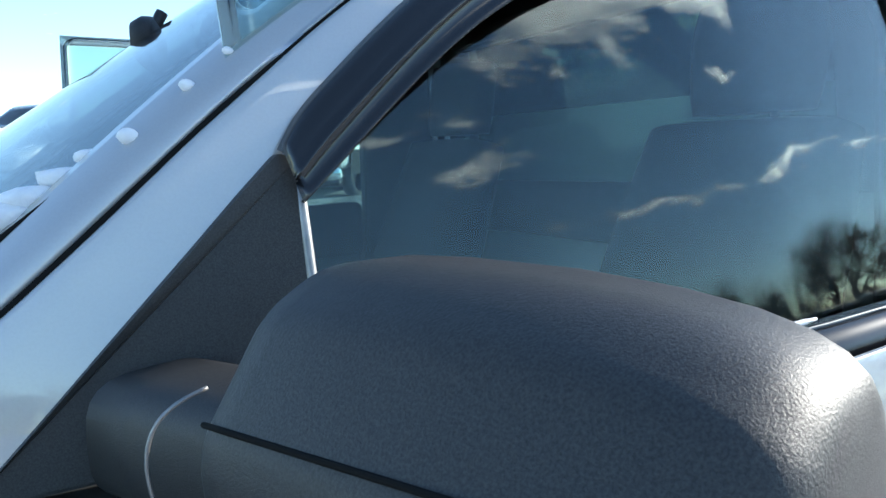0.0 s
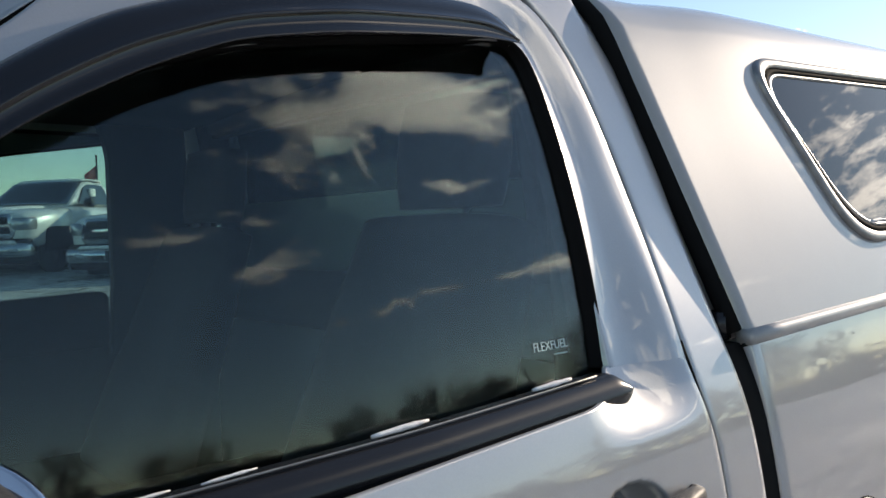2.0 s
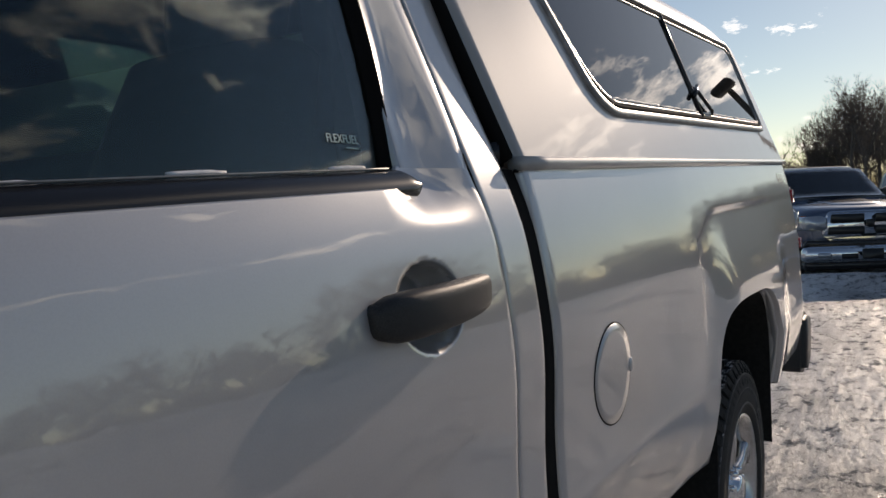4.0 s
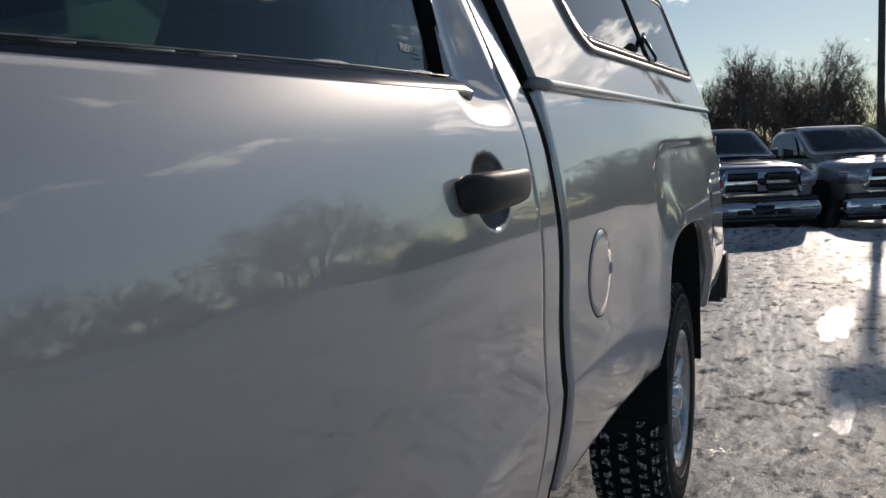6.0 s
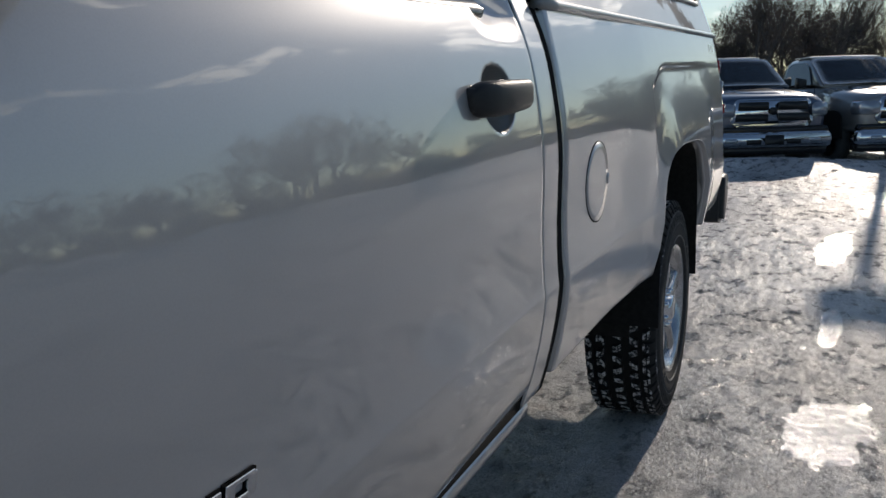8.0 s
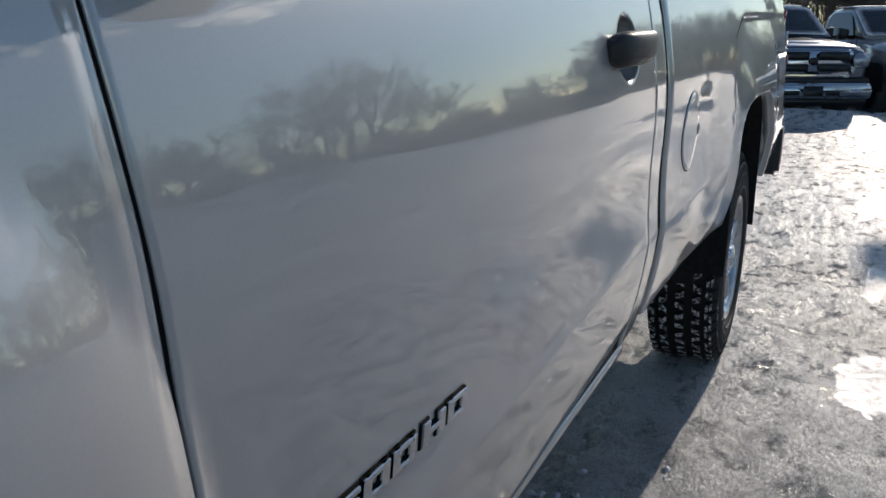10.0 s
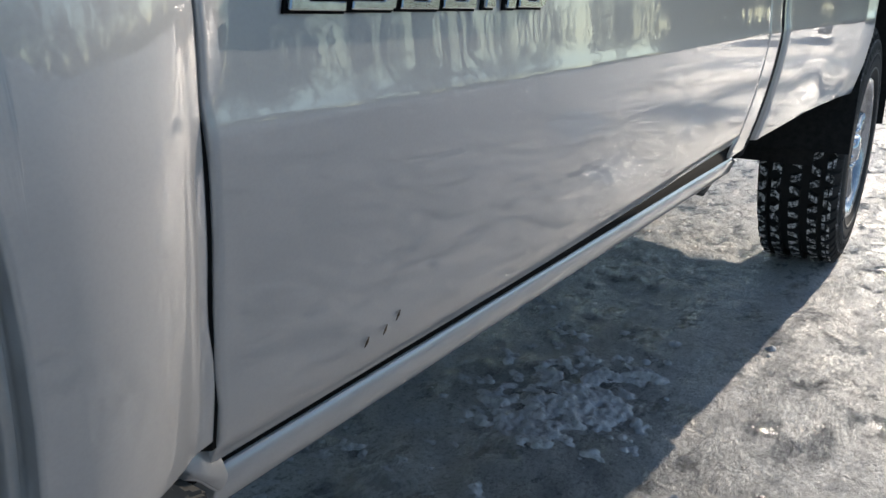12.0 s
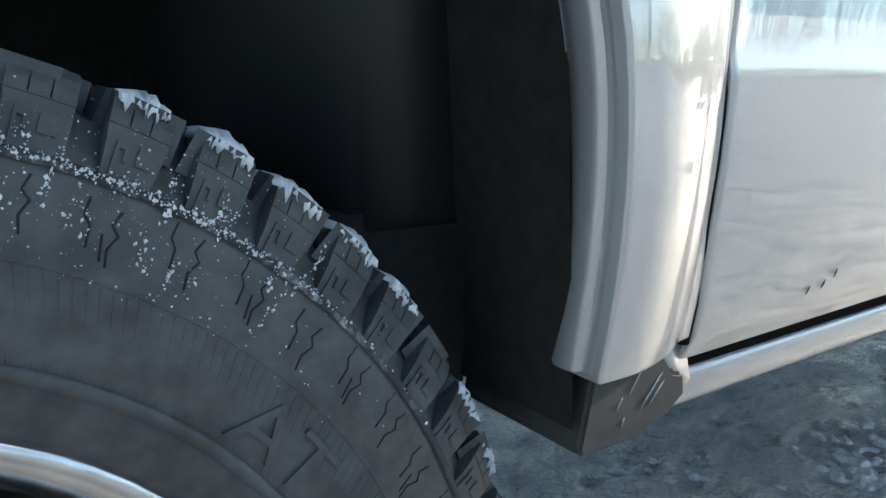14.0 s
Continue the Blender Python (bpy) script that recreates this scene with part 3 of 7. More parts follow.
def shoulder_y(x, z):
    """Behind the window the skin dips in beside the glass and flows on to the cab corner."""
    b = body_y(x, z)
    return b + (up_y(z, np.maximum(x, 0.85)) + 0.004 - b) * 0.85 * (1 - smooth(1.17, 1.31, x)) * smooth(1.315, 1.415, z) * smooth(1.04, 1.14, x)


ROWS = [0.585, 0.592, 0.605, 0.63, 0.66, 0.70, 0.74, 0.765, 0.778, 0.784, 0.788, 0.790, 0.792, 0.796, 0.802, 0.811, 0.824, 0.845, 0.875, 0.91, 0.95, 0.99,
        1.03, 1.06, 1.09] + [round(1.10 + 0.0045 * k, 4) for k in range(44)] + [1.30, 1.305, 1.312, 1.32, 1.328]
DOOR_CUT = curve([(0.55, 0.003), (0.61, -0.001), (0.66, -0.005), (0.69, -0.011), (0.74, -0.013), (0.80, -0.016), (0.87, -0.020), (0.96, -0.027), (1.05, -0.030), (1.13, -0.032), (1.20, -0.037), (1.40, -0.049)])
DOOR_REAR = curve([(0.55, 1.245), (0.62, 1.262), (0.70, 1.280), (0.78, 1.290), (0.90, 1.294), (1.10, 1.295), (1.25, 1.295), (1.33, 1.288), (1.45, 1.291)])
CAB_REAR = curve([(0.50, 1.365), (0.64, 1.377), (0.78, 1.393), (1.0, 1.401), (1.25, 1.402), (1.42, 1.397), (1.52, 1.400), (1.64, 1.403), (1.765, 1.391), (1.866, 1.380), (1.967, 1.345)])

FHUB, RHUB, HUBZ = (-0.556, 0.143, 0.409), (2.850, 0.105, 0.409), 0.409
F_HW = 0.430


def flare_out(x, z):
    """A flare stands out round the front wheel opening; its ramp runs on over the door's front edge."""
    x, z = np.asarray(x, float), np.asarray(z, float)
    e = ((np.abs(x - FHUB[0]) / F_HW) ** 4 + (np.maximum(z - 0.45, 0) / 0.60) ** 4) ** 0.25
    end = 1.25 + 0.08 * smooth(0.77, 0.88, z)
    t = np.clip((e - 1.05) / (end - 1.05), 0, 1)
    return 0.031 * (1 - t**1.8)


def handle_recess(x, z):
    e = ((x - 1.086) / 0.074) ** 2 + ((z - 1.218) / 0.056) ** 2
    return 0.056 * (1 - smooth(0.68, 1.03, e))


# door skin
door = part("door", prism_bm([(0.02, 0.60), (1.28, 0.62), (1.29, 1.30), (0.0, 1.26)], 0.075, 0.135, 0.01), INTERIOR, truck, "driver's door with a tinted window and black trim")
door_cols = np.concatenate([np.linspace(0, 0.045, 16), np.linspace(0.06, 0.70, 20), np.linspace(0.715, 0.95, 70), np.linspace(0.956, 1, 7)])
grid = []
for zn in ROWS:
    z_c = zn + 0.02
    a, b = DOOR_CUT(z_c) + 0.0045, DOOR_REAR(z_c) - 0.0045
    x = a + (b - a) * door_cols
    top = (1.318 + 0.045 * x) * (1 - smooth(1.125, 1.150, x)) + 1.40 * smooth(1.125, 1.150, x)
    z = zn + rk(x)
    z = z + smooth(1.20, 1.328, zn) * (top - 1.328 - rk(x))
    y = shoulder_y(x, z) + handle_recess(x, z) - flare_out(x, z) + 0.007 * (1 - smooth(0.584, 0.602, zn))
    grid.append(np.stack([x, y, z], -1))
sheet("door_skin", grid, SILVER, door, "glossy metallic silver door skin with a sharp low crease", lip=0.006, open_at=lambda p: p[2] > 1.395 and 1.15 < p[0] < 1.32)

FAR_DOOR_GRID = [np.stack([g[:, 0], 2 * MIDLINE - g[:, 1], g[:, 2]], -1) for g in grid]

# front fender with its squared wheel opening


def arch_z(x, cx, hw, base, hh):
    u = np.clip(np.abs(x - cx) / hw, 0, 1)
    return base + hh * (1 - u**4) ** 0.25


def fender_y(x, zn, z):
    zn = np.asarray(zn, float)
    u = zn - 0.82
    y = -0.024 + np.where(u > 0, 0.05 * u, 0.58 * u * u)
    w = np.maximum(smooth(0.86, 1.0, zn), 1 - smooth(0.0, 0.075, DOOR_CUT(np.asarray(z, float)) - np.asarray(x, float)))
    y = y * (1 - w) + side_y(np.zeros_like(zn), zn) * w
    x, z = np.asarray(x, float), np.asarray(z, float)
    back = DOOR_CUT(z) - x
    return y - flare_out(x, z) + 0.002 * (1 - smooth(0.006, 0.020, back))


fx = np.concatenate([np.linspace(-1.45, -0.985, 8), [FHUB[0] - F_HW * math.copysign(abs(math.cos(a)) ** 0.5, math.cos(a)) for a in np.linspace(0, math.pi, 60)], np.linspace(-0.118, 0, 22)])
frac = np.concatenate([np.linspace(0, 0.3, 16)[:-1], np.linspace(0.3, 1, 26)])
grid = []
for q in frac:
    zt = 1.30
    low = np.where(np.abs(fx - FHUB[0]) < F_HW, arch_z(fx, FHUB[0], F_HW, 0.45, 0.60), 0.60)
    low = np.where(fx < FHUB[0] - 0.44, np.maximum(low, 0.60), np.maximum(low, 0.606))
    z = low + (zt - low) * q
    x = np.where(fx > -0.119, -0.119 + (fx + 0.119) / 0.119 * (DOOR_CUT(z) - 0.0042 + 0.119), fx)
    y = fender_y(x, z - rk(x), z)
    grid.append(np.stack([x, y, z], -1))
sheet("front_fender", grid, SILVER, truck, "silver front fender with a squared wheel opening", lip=0.035, inset=0.0025)
sheet("front_fender", [np.stack([g[:, 0], 2 * MIDLINE - g[:, 1], g[:, 2]], -1) for g in grid], SILVER, truck, "silver front fender on the far side", lip=0.035, inset=0.0025, depth=(0, -1, 0))
# rolled lip of an opening: edge, return flange and a raised bead against the liner
def arch_lip(cx, hw, base, hh, floor_z, y_of, name_label):
    ang = np.linspace(0, math.pi, 90)
    pts = [(cx + hw * math.copysign(abs(math.cos(a)) ** 0.5, math.cos(a)), base + hh * abs(math.sin(a)) ** 0.5) for a in ang]
    right = [(pts[0][0], z) for z in np.linspace(floor_z(pts[0][0]), base, 8)[:-1]]
    left = [(pts[-1][0], z) for z in np.linspace(base, floor_z(pts[-1][0]), 8)[1:]]
    pts = right + pts + left
    pts = [p for p in pts if p[1] >= floor_z(p[0]) - 1e-6]
    rows_ = []
    for x, z in pts:
        out = np.array([cx - x, 0, base + 0.12 - z]); out = out / np.linalg.norm(out)
        b0 = np.array([x, float(y_of(x, z)), z])
        rows_.append([b0 + out * o + np.array([0, d, 0]) for o, d in ((-0.001, 0.0025), (0.002, 0.005), (0.003, 0.012), (0.0025, 0.018), (0.006, 0.020), (0.0075, 0.026), (0.006, 0.036), (0.002, 0.050))])
    return sheet("arch_lip", rows_, SILVER, truck, name_label, lip=0.002, inset=0.0005)


arch_lip(FHUB[0], F_HW, 0.45, 0.60, lambda x: 0.608, lambda x, z: fender_y(x, z - 0.03 * x, z), "rolled silver lip of the wheel opening")


def wheelhouse(name, hub, hw, base, hh, y0, y1, parent):
    xs = np.linspace(hub[0] - hw, hub[0] + hw, 50)
    g = []
    for y in np.linspace(y0, y1, 8):
        g.append([(x, y, float(max(arch_z(x, hub[0], hw, base, hh), base - 0.02))) for x in xs])
    bm = bmesh.new()
    vs = [[bm.verts.new(p) for p in r] for r in g]
    for a, b in zip(vs, vs[1:]):
        for k in range(len(a) - 1):
            bm.faces.new((a[k], b[k], b[k + 1], a[k + 1]))
    back = [bm.verts.new((p[0], y1 + 0.02, p[2])) for p in g[-1]]
    low = [bm.verts.new((p[0], y1 + 0.02, base - 0.10)) for p in g[-1]]
    for k in range(len(back) - 1):
        bm.faces.new((vs[-1][k], back[k], back[k + 1], vs[-1][k + 1]))
        bm.faces.new((back[k], low[k], low[k + 1], back[k + 1]))
    return part(name, bm, LINER, parent, "black dusty wheelhouse liner")


wheelhouse("front_wheelhouse", FHUB, 0.4285, 0.565, 0.473, -0.006, 0.62, truck)
# black tubes behind the panel gaps, standing in for the shade there
for cut, z0, z1 in ((DOOR_CUT, 0.60, 1.36), (DOOR_REAR, 0.60, 1.42)):
    part("seam_shade", tube_bm([(float(cut(z)), float(body_y(float(cut(z)), z)) + 0.0115, z) for z in np.linspace(z0, z1, 30)], 0.0085, 8), SEAL_GAP_BLACK, truck, "black tube for the shade in the door gap")
# splash trim below the fender, folded round the liner's end
splash_out = [(-0.109, 0.605), (-0.043, 0.603), (-0.029, 0.586), (-0.017, 0.583), (-0.015, 0.566), (-0.034, 0.553), (-0.062, 0.5435), (-0.118, 0.542), (-0.1215, 0.548)]
splash = part("splash_trim", prism_bm(splash_out, -0.006, 0.13, 0.003, 2), FLAP_PLASTIC, truck, "scuffed dark plastic splash trim", smooth=False)
part("liner_end", prism_bm([(-0.30, 0.70), (-0.24, 0.62), (-0.19, 0.575), (-0.165, 0.553), (-0.124, 0.545), (-0.1165, 0.60), (-0.118, 0.70)], 0.115, 0.40, 0.012, 3), LINER, truck, "black end of the wheelhouse liner")
for sx, sz, ln_, lean in ((-0.068, 0.588, 0.020, 0.9), (-0.052, 0.577, 0.026, 1.1), (-0.047, 0.574, 0.016, 1.2), (-0.084, 0.574, 0.009, 0.8), (-0.080, 0.560, 0.007, 0.5), (-0.057, 0.572, 0.014, 1.0)):
    part("scuff", tube_bm([(sx - ln_ * 0.4 * lean, -0.0058, sz - ln_ * 0.5), (sx - 0.0005, -0.0064, sz + 0.001), (sx + ln_ * 0.4 * lean, -0.0058, sz + ln_ * 0.5)], [0.0003, 0.0009, 0.0002], 4), FLAP_SCRATCH, splash, "pale scratch")

# rocker below the door
rx_ = np.linspace(0.018, 1.288, 24)
grid = []
for q, (dy, zn) in enumerate(((0.055, 0.5685), (0.033, 0.567), (0.0285, 0.563), (0.028, 0.557), (0.0295, 0.549), (0.033, 0.537), (0.042, 0.528), (0.065, 0.522), (0.10, 0.520))):
    grid.append(np.stack([rx_, np.full_like(rx_, dy), zn + 0.022 * rx_], -1))
sheet("rocker_panel", grid[::-1], SILVER, truck, "silver rocker panel below the door", lip=0.08, inset=0.002)
# black strip puts in the shade of the gap over the rocker
part("sill_shadow_gap", prism_bm([(0.0, 0.56), (1.285, 0.588), (1.285, 0.64), (0.0, 0.60)], 0.032, 0.10, 0.003), SEAL_GAP_BLACK, truck, "black strip for the shade between door and rocker")
# folded flange where the fender meets the rocker
part("fender_flange", prism_bm(rounded([(-0.032, 0.601), (0.000, 0.601), (0.010, 0.588), (0.017, 0.566), (0.008, 0.558), (-0.008, 0.576), (-0.030, 0.588)], 0.005, 4), 0.014, 0.030, 0.003, 3), SILVER, truck, "folded silver flange at the fender's foot")

# cab corner behind the door
zs = list(np.arange(0.56, 0.78, 0.03)) + [0.784, 0.79, 0.796, 0.805, 0.83, 0.87, 0.92, 0.99] + list(np.arange(1.03, 1.33, 0.03)) + [1.345, 1.365, 1.385, 1.41, 1.45] + list(np.arange(1.50, 1.96, 0.05)) + [1.985]
DOOR_REAR_UP = curve([(1.33, 1.288), (1.40, 1.289), (1.50, 1.297), (1.64, 1.300), (1.75, 1.286), (1.855, 1.268), (1.93, 1.233), (1.985, 1.17)])
grid = []
for z0 in zs:
    a = float(DOOR_REAR(z0) if z0 < 1.37 else DOOR_REAR_UP(z0)) + 0.005
    b = float(CAB_REAR(z0))
    row = []
    for u in np.linspace(0, 1, 14):
        x = a + (b - a) * u
        zz = z0 + 0.03 * x * (1 - smooth(1.2, 1.9, z0))
        yy = float(body_y(x, zz))
        yy += 0.008 * float(smooth(0.90, 1.0, u)) ** 2.0
        row.append((x, yy, zz))
    grid.append(row)
sheet("cab_corner", grid, SILVER, truck, "silver cab corner behind the door", lip=0.012, inset=0.0025)
sheet("cab_corner", [[(x, 2 * MIDLINE - y, z) for x, y, z in r] for r in grid], SILVER, truck, "silver cab corner on the far side", lip=0.10, inset=0.0025, depth=(0, -1, 0))
for sy_ in (0.16, 2 * MIDLINE - 0.30):
    part("corner_trim", prism_bm([(1.27, 0.64), (1.40, 0.64), (1.40, 1.40), (1.36, 1.90), (1.25, 1.90), (1.27, 1.40)], sy_ + 0.12, sy_ + 0.14, 0.005), INTERIOR, truck, "dark inner trim of the cab corner")
part("cab_back", box_bm(1.385, 1.43, 0.12, 1.85, 0.62, 1.385, 0.01), SILVER, truck)

# window frame of the door, driver's and passenger's side
OUTER = [(1.284, 1.40), (1.287, 1.44), (1.295, 1.56), (1.292, 1.66), (1.281, 1.75), (1.262, 1.855), (1.226, 1.930), (1.15, 1.965), (1.05, 1.975), (0.90, 1.965), (0.72, 1.93), (0.60, 1.882),
         (0.521, 1.840), (0.492, 1.805), (0.409, 1.745), (0.34, 1.695), (0.279, 1.645), (0.22, 1.597), (0.157, 1.541), (0.08, 1.475), (0.0, 1.41), (-0.012, 1.345)]
INNER = [(1.160, 1.40), (1.165, 1.46), (1.171, 1.58), (1.174, 1.70), (1.173, 1.79), (1.168, 1.843), (1.153, 1.866), (1.12, 1.870), (1.049, 1.859), (0.854, 1.831), (0.706, 1.808), (0.61, 1.778), (0.53, 1.740),
         (0.467, 1.700), (0.372, 1.632), (0.310, 1.582), (0.296, 1.562), (0.292, 1.45), (0.292, 1.365)]
O, I = soften(resample(OUTER, 110), 3), soften(resample(INNER, 110), 3)


def mirror_y(y):
    return 2 * MIDLINE - y


for far in (False, True):
    own = door if not far else None
    if far:
        own = part("passenger_door", prism_bm([(0.0, 0.62), (1.29, 0.62), (1.30, 1.345), (-0.01, 1.31)], mirror_y(0.12), mirror_y(0.02), 0.02), INTERIOR, truck, "passenger door seen through the cab")
        sheet("door_skin", FAR_DOOR_GRID, SILVER, own, "silver skin of the passenger door", lip=0.006, depth=(0, -1, 0))
    grid = []
    for u in (0.0, 0.15, 0.35, 0.55, 0.75, 0.92, 1.0):
        p = O * (1 - u) + I * u
        y = up_y(p[:, 1], p[:, 0]) + 0.006 * u * smooth(1.40, 1.5, p[:, 1]) + 0.004
        y = y + (shoulder_y(p[:, 0], p[:, 1]) - up_y(p[:, 1], np.maximum(p[:, 0], 0.85)) - 0.004) * smooth(1.10, 1.17, p[:, 0])
        # a hollow runs up the frame beside the glass
        y = y + 0.009 * np.sin(np.pi * np.clip((u - 0.3) / 0.7, 0, 1)) * smooth(1.02, 1.12, p[:, 0]) * smooth(1.40, 1.5, p[:, 1])
        grid.append(np.stack([p[:, 0], mirror_y(y) if far else y, p[:, 1]], -1))
    sheet("window_frame", grid, SILVER, own, "silver window frame of the door", lip=0.04, inset=0.003, depth=(0, -1 if far else 1, 0), open_at=lambda p: p[2] < 1.41 and p[0] > 1.1)
    seal = []
    J = resample([(x + (0.010 if x < 0.3 else -0.012 if x > 1.1 else 0), z - (0.005 if z > 1.6 else 0)) for x, z in INNER], 110)
    for u in (0.0, 0.5, 1.0):
        p = I * (1 - u) + J * u
        y = up_y(p[:, 1], p[:, 0]) + 0.004 + 0.016 * u
        seal.append(np.stack([p[:, 0], mirror_y(y) if far else y, p[:, 1]], -1))
    sheet("glass_seal", seal, SEAL_GAP_BLACK, own, "black rubber glass run", lip=0.03, inset=0.003, depth=(0, -1 if far else 1, 0))
    # glass, closed pane 4 mm thick
    gz = np.linspace(1.33, 1.885, 26)
    verts, faces = [], []
    for layer in (0.0, 0.004):
        for z in gz:
            for x in np.linspace(0.26, 1.215, 30):
                y = float(up_y(z, x)) + 0.021 + layer
                verts.append((x, mirror_y(y) if far else y, z))
    n, m = len(gz), 30
    for i in range(n - 1):
        for j in range(m - 1):
            a = i * m + j
            faces.append((a, a + 1, a + m + 1, a + m))
            b = a + n * m
            faces.append((b, b + m, b + m + 1, b + 1))
    ring = [j for j in range(m)] + [i * m + m - 1 for i in range(1, n)] + [(n - 1) * m + j for j in range(m - 2, -1, -1)] + [i * m for i in range(n - 2, 0, -1)]
    for k, a in enumerate(ring):
        b = ring[(k + 1) % len(ring)]
        faces.append((a, a + n * m, b + n * m, b))
    bm = bmesh.new()
    vs = [bm.verts.new(v) for v in verts]
    for f in faces:
        bm.faces.new([vs[k] for k in f])
    pane = part("door_window", bm, DOOR_GLASS, own, "slightly tinted door glass, wound up")
    pane.visible_shadow = False

# belt moulding
bx = np.concatenate([np.linspace(0.285, 1.128, 36), 1.133 + 0.0265 * np.sin(np.linspace(0, math.pi / 2, 12))])
grid = []
for dy, dz in ((0.018, -0.043), (-0.006, -0.043), (-0.018, -0.040), (-0.019, -0.024), (-0.007, -0.007), (0.003, -0.0015), (0.010, 0.0), (0.018, 0.0)):
    z = 1.345 + 0.045 * bx + dz
    y = 0.078 + dy + 0.05 * np.clip((0.85 - bx) / 0.55, 0, 2) ** 1.3
    tip = np.sqrt(np.clip(1 - ((np.clip(bx, 1.133, 1.1595) - 1.133) / 0.0268) ** 2, 0, 1))
    z = (1.345 + 0.045 * bx - 0.019) + (dz + 0.019) * tip
    grid.append(np.stack([bx, y, z], -1))
belt = sheet("belt_moulding", grid[::-1], SMOOTH_BLACK, door, "black belt moulding with flecks of old snow", lip=0.01, inset=0.001)
# bright metal bar draws in the moulding's highlight
part("belt_highlight", tube_bm([(x, 0.0815 + 0.05 * max(0.0, (0.85 - x) / 0.55) ** 1.3, 1.3468 + 0.045 * x) for x in np.linspace(0.26, 1.11, 20)], 0.0013, 6), ALU, belt, "thin bright bar for the highlight along the moulding")
for i, (x0, x1, dz) in enumerate(((0.762, 0.838, 0.002), (1.0, 1.072, 0.002), (0.42, 0.455, 0.0), (0.50, 0.56, 0.0), (0.585, 0.64, 0.0), (0.36, 0.375, 0.0))):
    n = 9
    pts = [(x0 + (x1 - x0) * k / (n - 1), 0.092 + 0.05 * max(0.0, (0.85 - x0) / 0.55) ** 1.3, 1.3475 + 0.045 * (x0 + (x1 - x0) * k / (n - 1)) + dz) for k in range(n)]
    big = 0.0035 if i < 2 else 0.0018
    part("snow_strip", tube_bm(pts, [big * (0.35 + 0.65 * math.sin(math.pi * (k + 0.7) / (n + 0.4))) * (0.8 + 0.4 * random.random()) for k in range(n)], 7), SNOW, belt, "strip of crusted snow")
for x0, x1 in ((0.505, 0.545), (0.44, 0.468)):
    part("snow_strip", tube_bm([(x0 + (x1 - x0) * k / 5, 0.070 + 0.05 * max(0.0, (0.85 - x0) / 0.55) ** 1.3, 1.3040 + 0.045 * (x0 + (x1 - x0) * k / 5)) for k in range(6)], [0.001, 0.0022, 0.002, 0.0024, 0.0018, 0.0008], 6), SNOW, belt, "strip of crusted snow")

# sail patch in the front corner of the window
sail_out = rounded([(0.296, 1.36), (0.298, 1.572), (0.287, 1.590), (0.247, 1.552), (0.208, 1.513), (0.14, 1.446), (0.055, 1.360), (0.03, 1.335)], [0.004, 0.006, 0.010, 0.02, 0.02, 0.02, 0.03, 0.01], 4)
bm = bmesh.new()
a = [bm.verts.new((x, float(up_y(max(z, 1.36), x)) - 0.003, z)) for x, z in sail_out]
b = [bm.verts.new((x, float(up_y(max(z, 1.36), x)) + 0.02, z)) for x, z in sail_out]
bm.faces.new(a)
for k in range(len(a)):
    bm.faces.new((a[k], b[k], b[(k + 1) % len(a)], a[(k + 1) % len(a)]))
bevelled(bm, 0.003, 2, 40)
sail = part("mirror_sail", bm, BLACK_PLASTIC, door, "grained black sail panel", smooth=False)
part("sail_seal", tube_bm([(0.299, float(up_y(z, 0.299)) + 0.002, z) for z in np.linspace(1.365, 1.572, 8)], 0.005, 8), ALU, sail, "frosted grey seal strip")

# rain visor along the top of the window
V_OUT = [(0.284, 1.590), (0.293, 1.612), (0.318, 1.635), (0.387, 1.697), (0.443, 1.742), (0.503, 1.784), (0.57, 1.824), (0.70, 1.870), (0.86, 1.900), (1.00, 1.912), (1.085, 1.914), (1.118, 1.902), (1.132, 1.868)]
V_LOW = [(0.291, 1.545), (0.298, 1.551), (0.365, 1.611), (0.416, 1.655), (0.472, 1.697), (0.531, 1.731), (0.595, 1.764), (0.684, 1.800), (0.80, 1.822), (0.92, 1.837), (1.03, 1.849), (1.08, 1.853), (1.126, 1.852)]
VO, VL = soften(resample(V_OUT, 90), 10), soften(resample(V_LOW, 90), 10)
grid = []
for u, off in ((0.0, -0.002), (0.05, -0.011), (0.14, -0.018), (0.38, -0.021), (0.50, -0.0215), (0.53, -0.0245), (0.60, -0.025), (0.63, -0.022), (0.9, -0.026), (0.97, -0.028), (1.0, -0.027)):
    p = VO * (1 - u) + VL * u
    grid.append(np.stack([p[:, 0], up_y(p[:, 1], p[:, 0]) + off, p[:, 1]], -1))
sheet("rain_visor", grid, SMOKE, door, "dark smoked acrylic rain visor", lip=0.004, inset=0.002)

# mirror
def loft(sections, caps=True):
    bm = bmesh.new()
    rings = [[bm.verts.new(p) for p in s] for s in sections]
    n = len(rings[0])
    for a, b in zip(rings, rings[1:]):
        for k in range(n):
            bm.faces.new((a[k], a[(k + 1) % n], b[(k + 1) % n], b[k]))
    if caps:
        bm.faces.new(rings[0][::-1]); bm.faces.new(rings[-1])
    return bm


def superring(c, ax, ay, rx, ry, n=28, e=3.0):
    out = []
    for k in range(n):
        t = 2 * math.pi * k / n
        ct, st = math.cos(t), math.sin(t)
        out.append(Vector(c) + Vector(ax) * rx * math.copysign(abs(ct) ** (2 / e), ct) + Vector(ay) * ry * math.copysign(abs(st) ** (2 / e), st))
    return out


